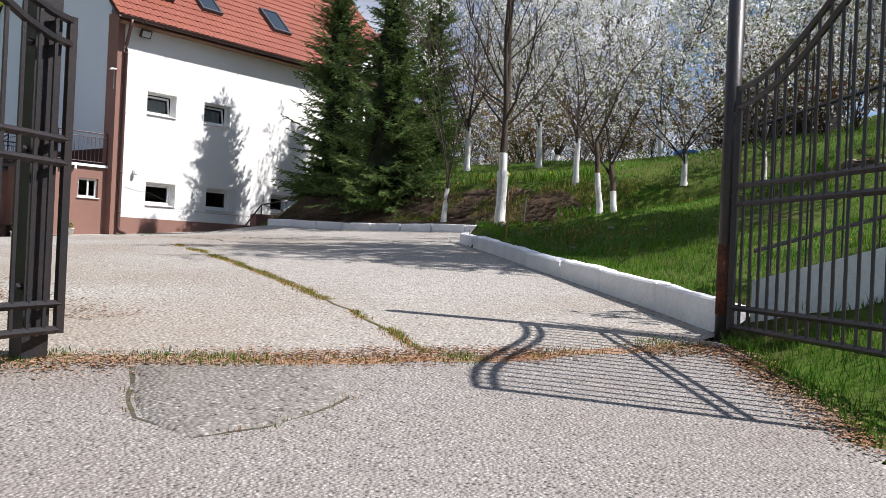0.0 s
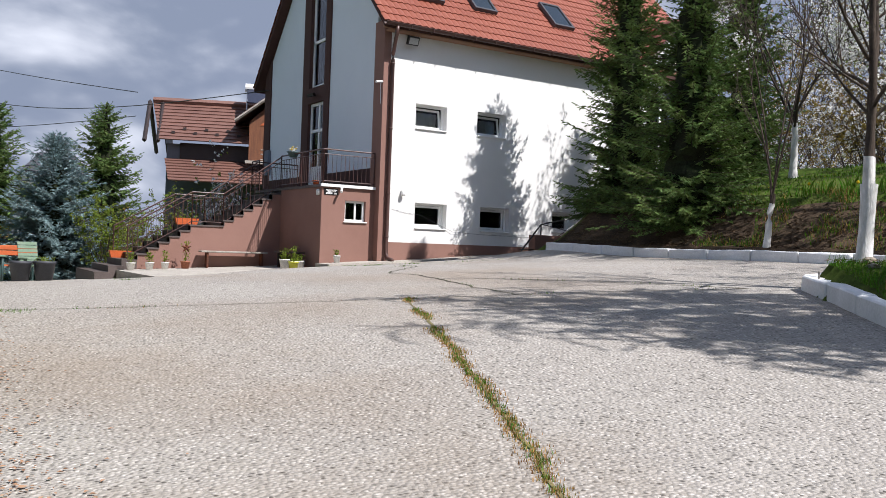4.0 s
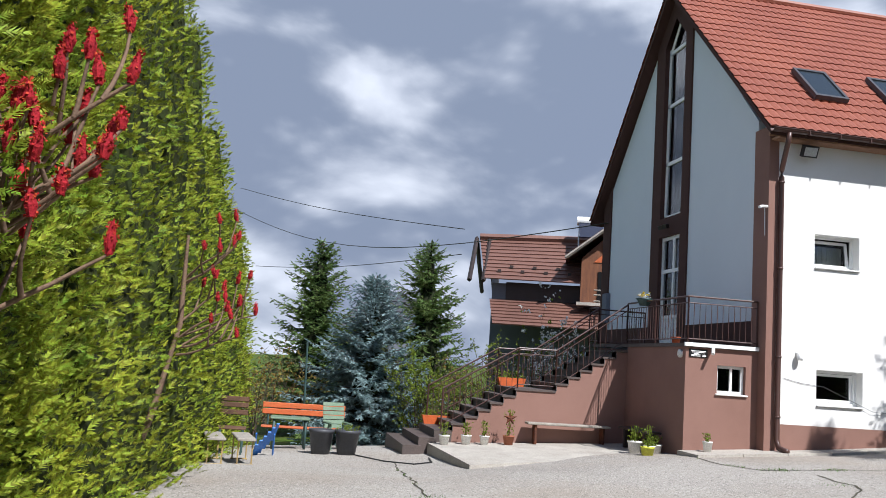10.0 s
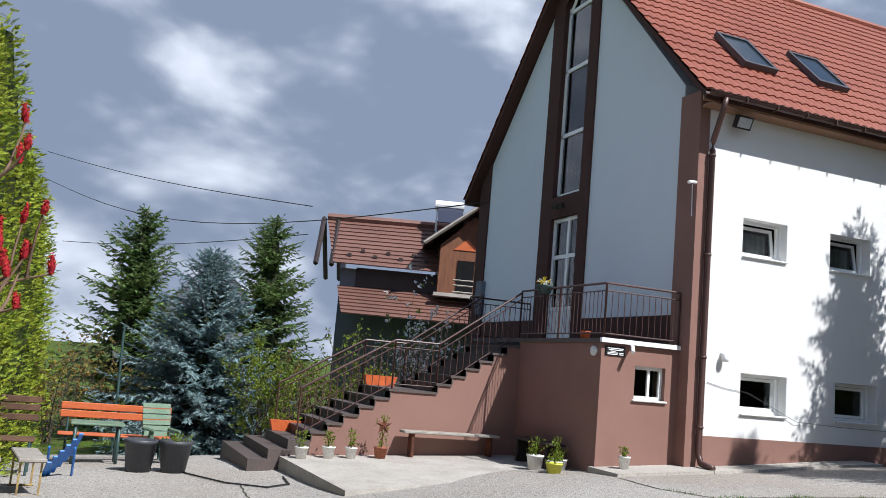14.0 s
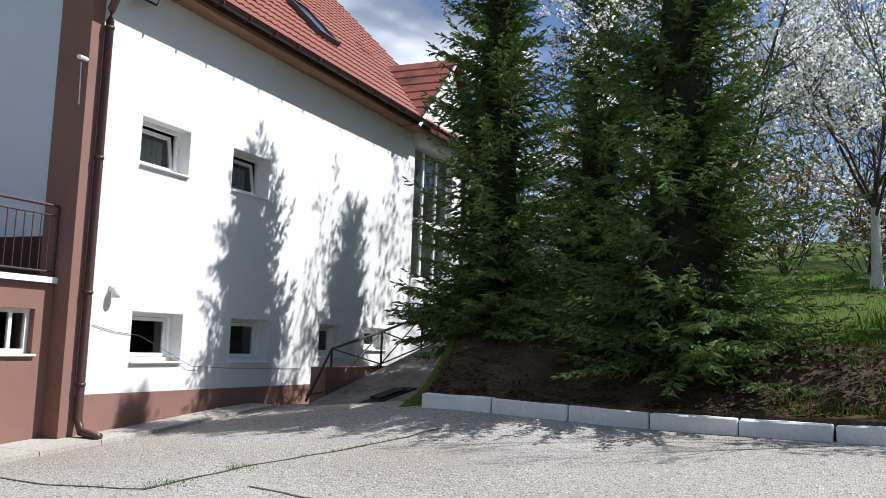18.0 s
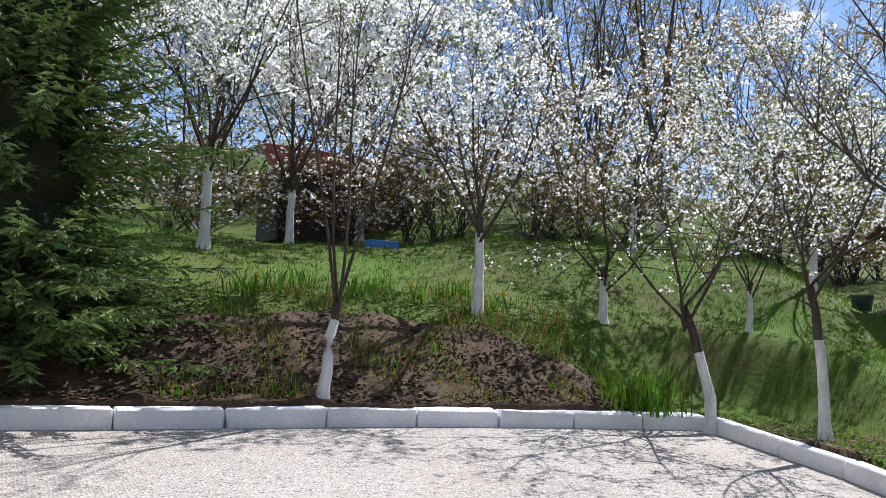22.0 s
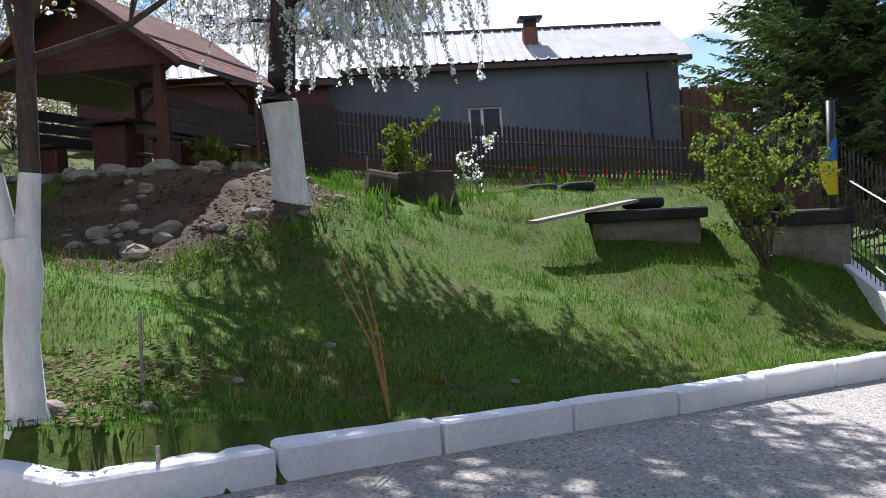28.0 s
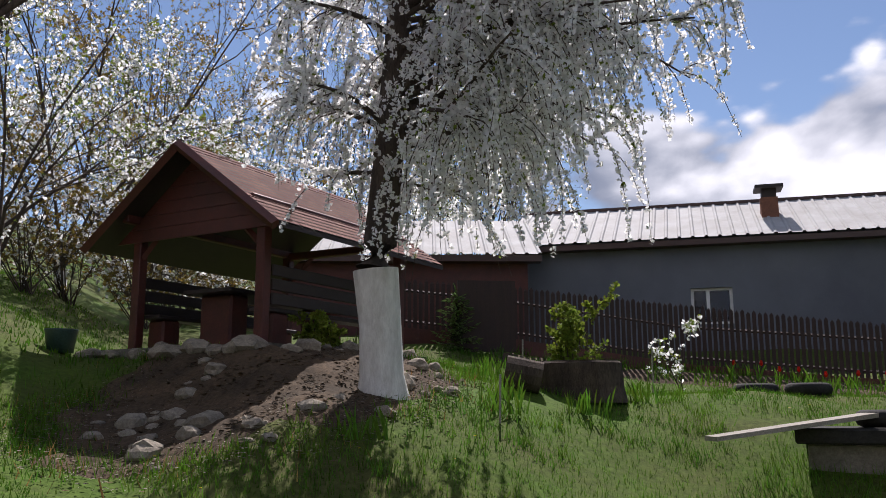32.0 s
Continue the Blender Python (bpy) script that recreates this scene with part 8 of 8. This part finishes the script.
k.tube([(LX + 0.07, 12.95, LZ + 0.02), (LX + 0.17, 12.9, LZ - 0.04), (LX + 0.24, 12.86, LZ - 0.12)], 0.035, 8)
k.make("housing", PVC, cm2)
sg = thing("house_sign", "small black sign with rows of white lettering", "sign")
soft_box("plate", (LX + 0.0, 12.46, 3.3), (LX + 0.02, 12.86, 3.46), SIGN_BLACK, sg, r=0.004)
for i, (z, a, b) in enumerate(((3.425, 12.5, 12.82), (3.4, 12.52, 12.8), (3.375, 12.56, 12.66), (3.35, 12.5, 12.7), (3.35, 12.74, 12.82), (3.325, 12.5, 12.7), (3.325, 12.74, 12.82))):
    k = Lump()
    k.box((LX + 0.021, a, z - 0.007), (LX + 0.024, b, z + 0.007))
    k.make("text_bar", PVC, sg)
mt = thing("electric_meter", "round grey electric outlet box on the brown wall", "meter")
turned("disc", [(0.085, 0), (0.085, 0.05), (0.06, 0.06)], POT_WHITE, mt, 18)
mt.matrix_basis = pose(-24.62, LY, 3.36, 90, 0, 0)
mb = thing("meter_box", "narrow grey meter box on the gable", "meter box")
soft_box("case", (-33.15, GY - 0.08, 4.35), (-32.8, GY + 0.05, 5.25), GREY_RENDER, mb)
cab = tagged(new("wall_cable"), "thin grey cable sagging along the white wall", "cable")
k = Lump()
k.tube([(WX + 0.012, 14.4, 3.0), (WX + 0.014, 14.8, 2.92), (WX + 0.014, 15.3, 2.9 - 0.02), (WX + 0.05, 16.4, 2.44), (WX + 0.014, 17.4, 2.4), (WX + 0.014, 19.5, 2.38)], 0.004, 4)
k.make("line", POT_GREY, cab)
hose = thing("garden_hose", "dark garden hose lying on the concrete", "hose")
k = Lump()
k.tube([(x, y, yard_z(x, y) + 0.02) for x, y in ((-28.2, 6.1), (-27.6, 5.9), (-26.6, 6.2), (-25.6, 6.6), (-25.0, 7.1), (-25.3, 7.5), (-26.2, 7.6))], 0.014, 6)
k.make("tube", CABLE, hose)
for p, q, sag in (((-44.4, 11.85, 8.6), (-70, 0.94, 14.0), 0.3), ((-33.1, 14.0, 7.45), (-70, 0.85, 12.4), 1.6), ((-44.4, 11.8, 7.5), (-70, 2.5, 8.6), 0.3)):
    w = tagged(new("overhead_wire"), "black overhead wire running to the house", "wire", "overhead wires")
    k = Lump()
    k.tube([tuple(p[j] + (q[j] - p[j]) * i / 14 - (sag * math.sin(math.pi * i / 14) if j == 2 else 0) for j in range(3)) for i in range(15)], 0.018, 4)
    k.make("line", CABLE, w)


# ---- neighbour's house beyond the stairs ----
nh = thing("neighbour_house", "neighbour house with brown tiled roofs and timber dormer", "house")
N = Matrix.Translation((-44.4, 12.6, 0)) @ Matrix.Rotation(math.atan2(18.0 - 12.4, -42.5 + 44.4), 4, "Z")
# local: x along the front, y away from the yard
def tile_sheet(name, quad, rows, cols, m, parent):
    k = Lump()
    a, b, c, d = [Vector(q) for q in quad]
    nrm = (b - a).cross(d - a).normalized() * 0.05
    for r in range(rows):
        t0, t1 = r / rows, (r + 1) / rows
        l0, l1, r0, r1 = a + (d - a) * t0, a + (d - a) * t1, b + (c - b) * t0, b + (c - b) * t1
        for i in range(cols):
            s0, s1 = i / cols, (i + 1) / cols
            k.face([l0 + (r0 - l0) * s0 + nrm, l0 + (r0 - l0) * s1 + nrm, l1 + (r1 - l1) * s1 + nrm * 0.1, l1 + (r1 - l1) * s0 + nrm * 0.1])
            k.face([l0 + (r0 - l0) * s0, l0 + (r0 - l0) * s1, l0 + (r0 - l0) * s1 + nrm, l0 + (r0 - l0) * s0 + nrm])
    ob = k.make(name, m, parent)
    return tagged(ob, kind="stuff")


L = lambda *p: tuple(N @ Vector(p))
tile_sheet("roof_slope", [L(0.3, -0.3, 6.5), L(9, -0.3, 6.5), L(9, 2.6, 8.75), L(-0.3, 2.6, 8.6)], 11, 30, TILE_BROWN, nh)
tile_sheet("roof_slope", [L(0.9, -2.2, 4.5), L(9, -2.2, 4.5), L(9, 0.3, 5.7), L(0.5, 0.3, 5.7)], 8, 30, TILE_BROWN, nh)
k = Lump()
k.box((0.6, 0.3, 0.0), (9, 6, 6.4), N)
k.make("wall", GREY_RENDER, nh)
k = Lump()
k.box((1.2, 0.2, 5.7), (9, 0.32, 6.45), N)
k.make("dark_band", DARK_WOOD, nh)
k = Lump()
for u in (-0.35, 0.25):
    k.tube([L(u, -0.35, 6.4), L(u - 0.1, 2.6, 8.65), L(u, 5.6, 6.4)], 0.1, 4)
k.make("barge_board", DARK_WOOD, nh)
k = Lump()
k.face([L(0.55, 0.2, 6.4), L(0.55, 2.6, 8.4), L(0.55, 5.0, 6.4)])
k.make("gable_panel", DARK_WOOD, nh)
k = Lump()
k.tube([L(-0.3, 2.6, 8.72), L(9, 2.6, 8.85)], 0.16, 5)
k.make("ridge_cap", TILE_BROWN, nh)
for i in range(16):
    k = Lump()
    k.box((0.8 + i * 0.5, 0.1 + 0.3 * (i % 2), 6.86 + 0.23 * (i % 2)), (0.95 + i * 0.5, 0.2 + 0.3 * (i % 2), 6.98 + 0.23 * (i % 2)), N)
    k.make("snow_stop", DARK_WOOD, nh)
dm = part_empty("dormer", nh)
k = Lump()
k.box((4.35, -0.6, 5.6), (6.85, 1.8, 7.55), N)
k.face([L(4.35, -0.602, 7.55), L(6.85, -0.602, 7.55), L(5.6, -0.602, 8.75)])
k.make("wall", TIMBER, dm, "red-brown timber dormer front")
for side in (-1, 1):
    k = Lump()
    k.v = [L(5.6 + side * du, v, z + dz) for v in (-1.15, 2.4) for du, z in ((0, 9.0), (1.9, 7.5)) for dz in (0, 0.1)]
    k.f = [(0, 1, 3, 2), (4, 6, 7, 5), (0, 4, 5, 1), (2, 3, 7, 6), (1, 5, 7, 3), (0, 2, 6, 4)]
    k.m = [0] * 6
    k.make("roof_slope", TILE_BROWN, dm)
    k = Lump()
    k.tube([L(5.6 + side * 1.92, -1.18, 7.48), L(5.6, -1.18, 9.0)], 0.07, 4)
    k.make("barge_board", GREY_WOOD if side < 0 else DARK_WOOD, dm)
k = Lump()
k.face([L(4.85, -0.63, 7.4), L(5.85, -0.63, 7.4), L(5.35, -0.63, 7.85)])
k.make("carved_panel", ORANGE_WOOD, dm, "orange carved wooden panel")
k = Lump()
k.box((5.05, -0.64, 5.75), (5.7, -0.6, 7.0), N)
k.make("door", DARK_ROOM, dm)
for z in (5.75, 6.0, 6.2):
    bar("balcony_rail", L(4.9, -1.0, z), L(6.9, -1.0, z), 0.03, GREY_WOOD, dm, 4)
k = Lump()
k.box((4.2, -1.1, 5.55), (6.9, -0.6, 5.68), N)
k.make("balcony_slab", SMOOTH_CONCRETE, dm)
sb = thing("solar_boiler", "rooftop solar water boiler with white tank on a steel frame", "boiler")
k = Lump()
k.tube([L(4.1, 1.9, 9.55), L(5.3, 1.9, 9.55)], 0.2, 14)
k.make("tank", PVC, sb)
k = Lump()
k.box((4.2, -0.75, -0.03), (5.25, 0.75, 0.03), N @ Matrix.Translation((0, 1.35, 9.1)) @ Matrix.Rotation(radians(38), 4, "X"))
k.make("tube_panel", SOLAR, sb)
for u in (4.2, 5.2):
    for v, z in ((2.1, 8.5), (0.8, 7.9)):
        bar("strut", L(u, v, z), L(u, 1.9, 9.45), 0.03, STEEL, sb, 4)
    bar("rail", L(u, 0.8, 8.7), L(u, 1.9, 9.4), 0.03, STEEL, sb, 4)
# low wall and grey roof beyond the trees
fr = thing("far_house", "distant dark grey roofed house beyond the trees", "house")
tile_sheet("roof_slope", [(-60, 7.5, 4.4), (-60, 13.5, 4.4), (-62.5, 12.0, 7.0), (-62.5, 10.0, 7.0)], 8, 14, POT_GREY, fr)
k = Lump()
k.box((-66, 8, 0), (-60.4, 13, 4.6))
k.make("wall", GREY_RENDER, fr)
gp = thing("clothes_pole", "thin green steel pole beyond the benches", "pole")
bar("pole", (-33.0, 5.25, 0.4), (-33.0, 5.15, 3.2), 0.03, TEAL_METAL, gp)
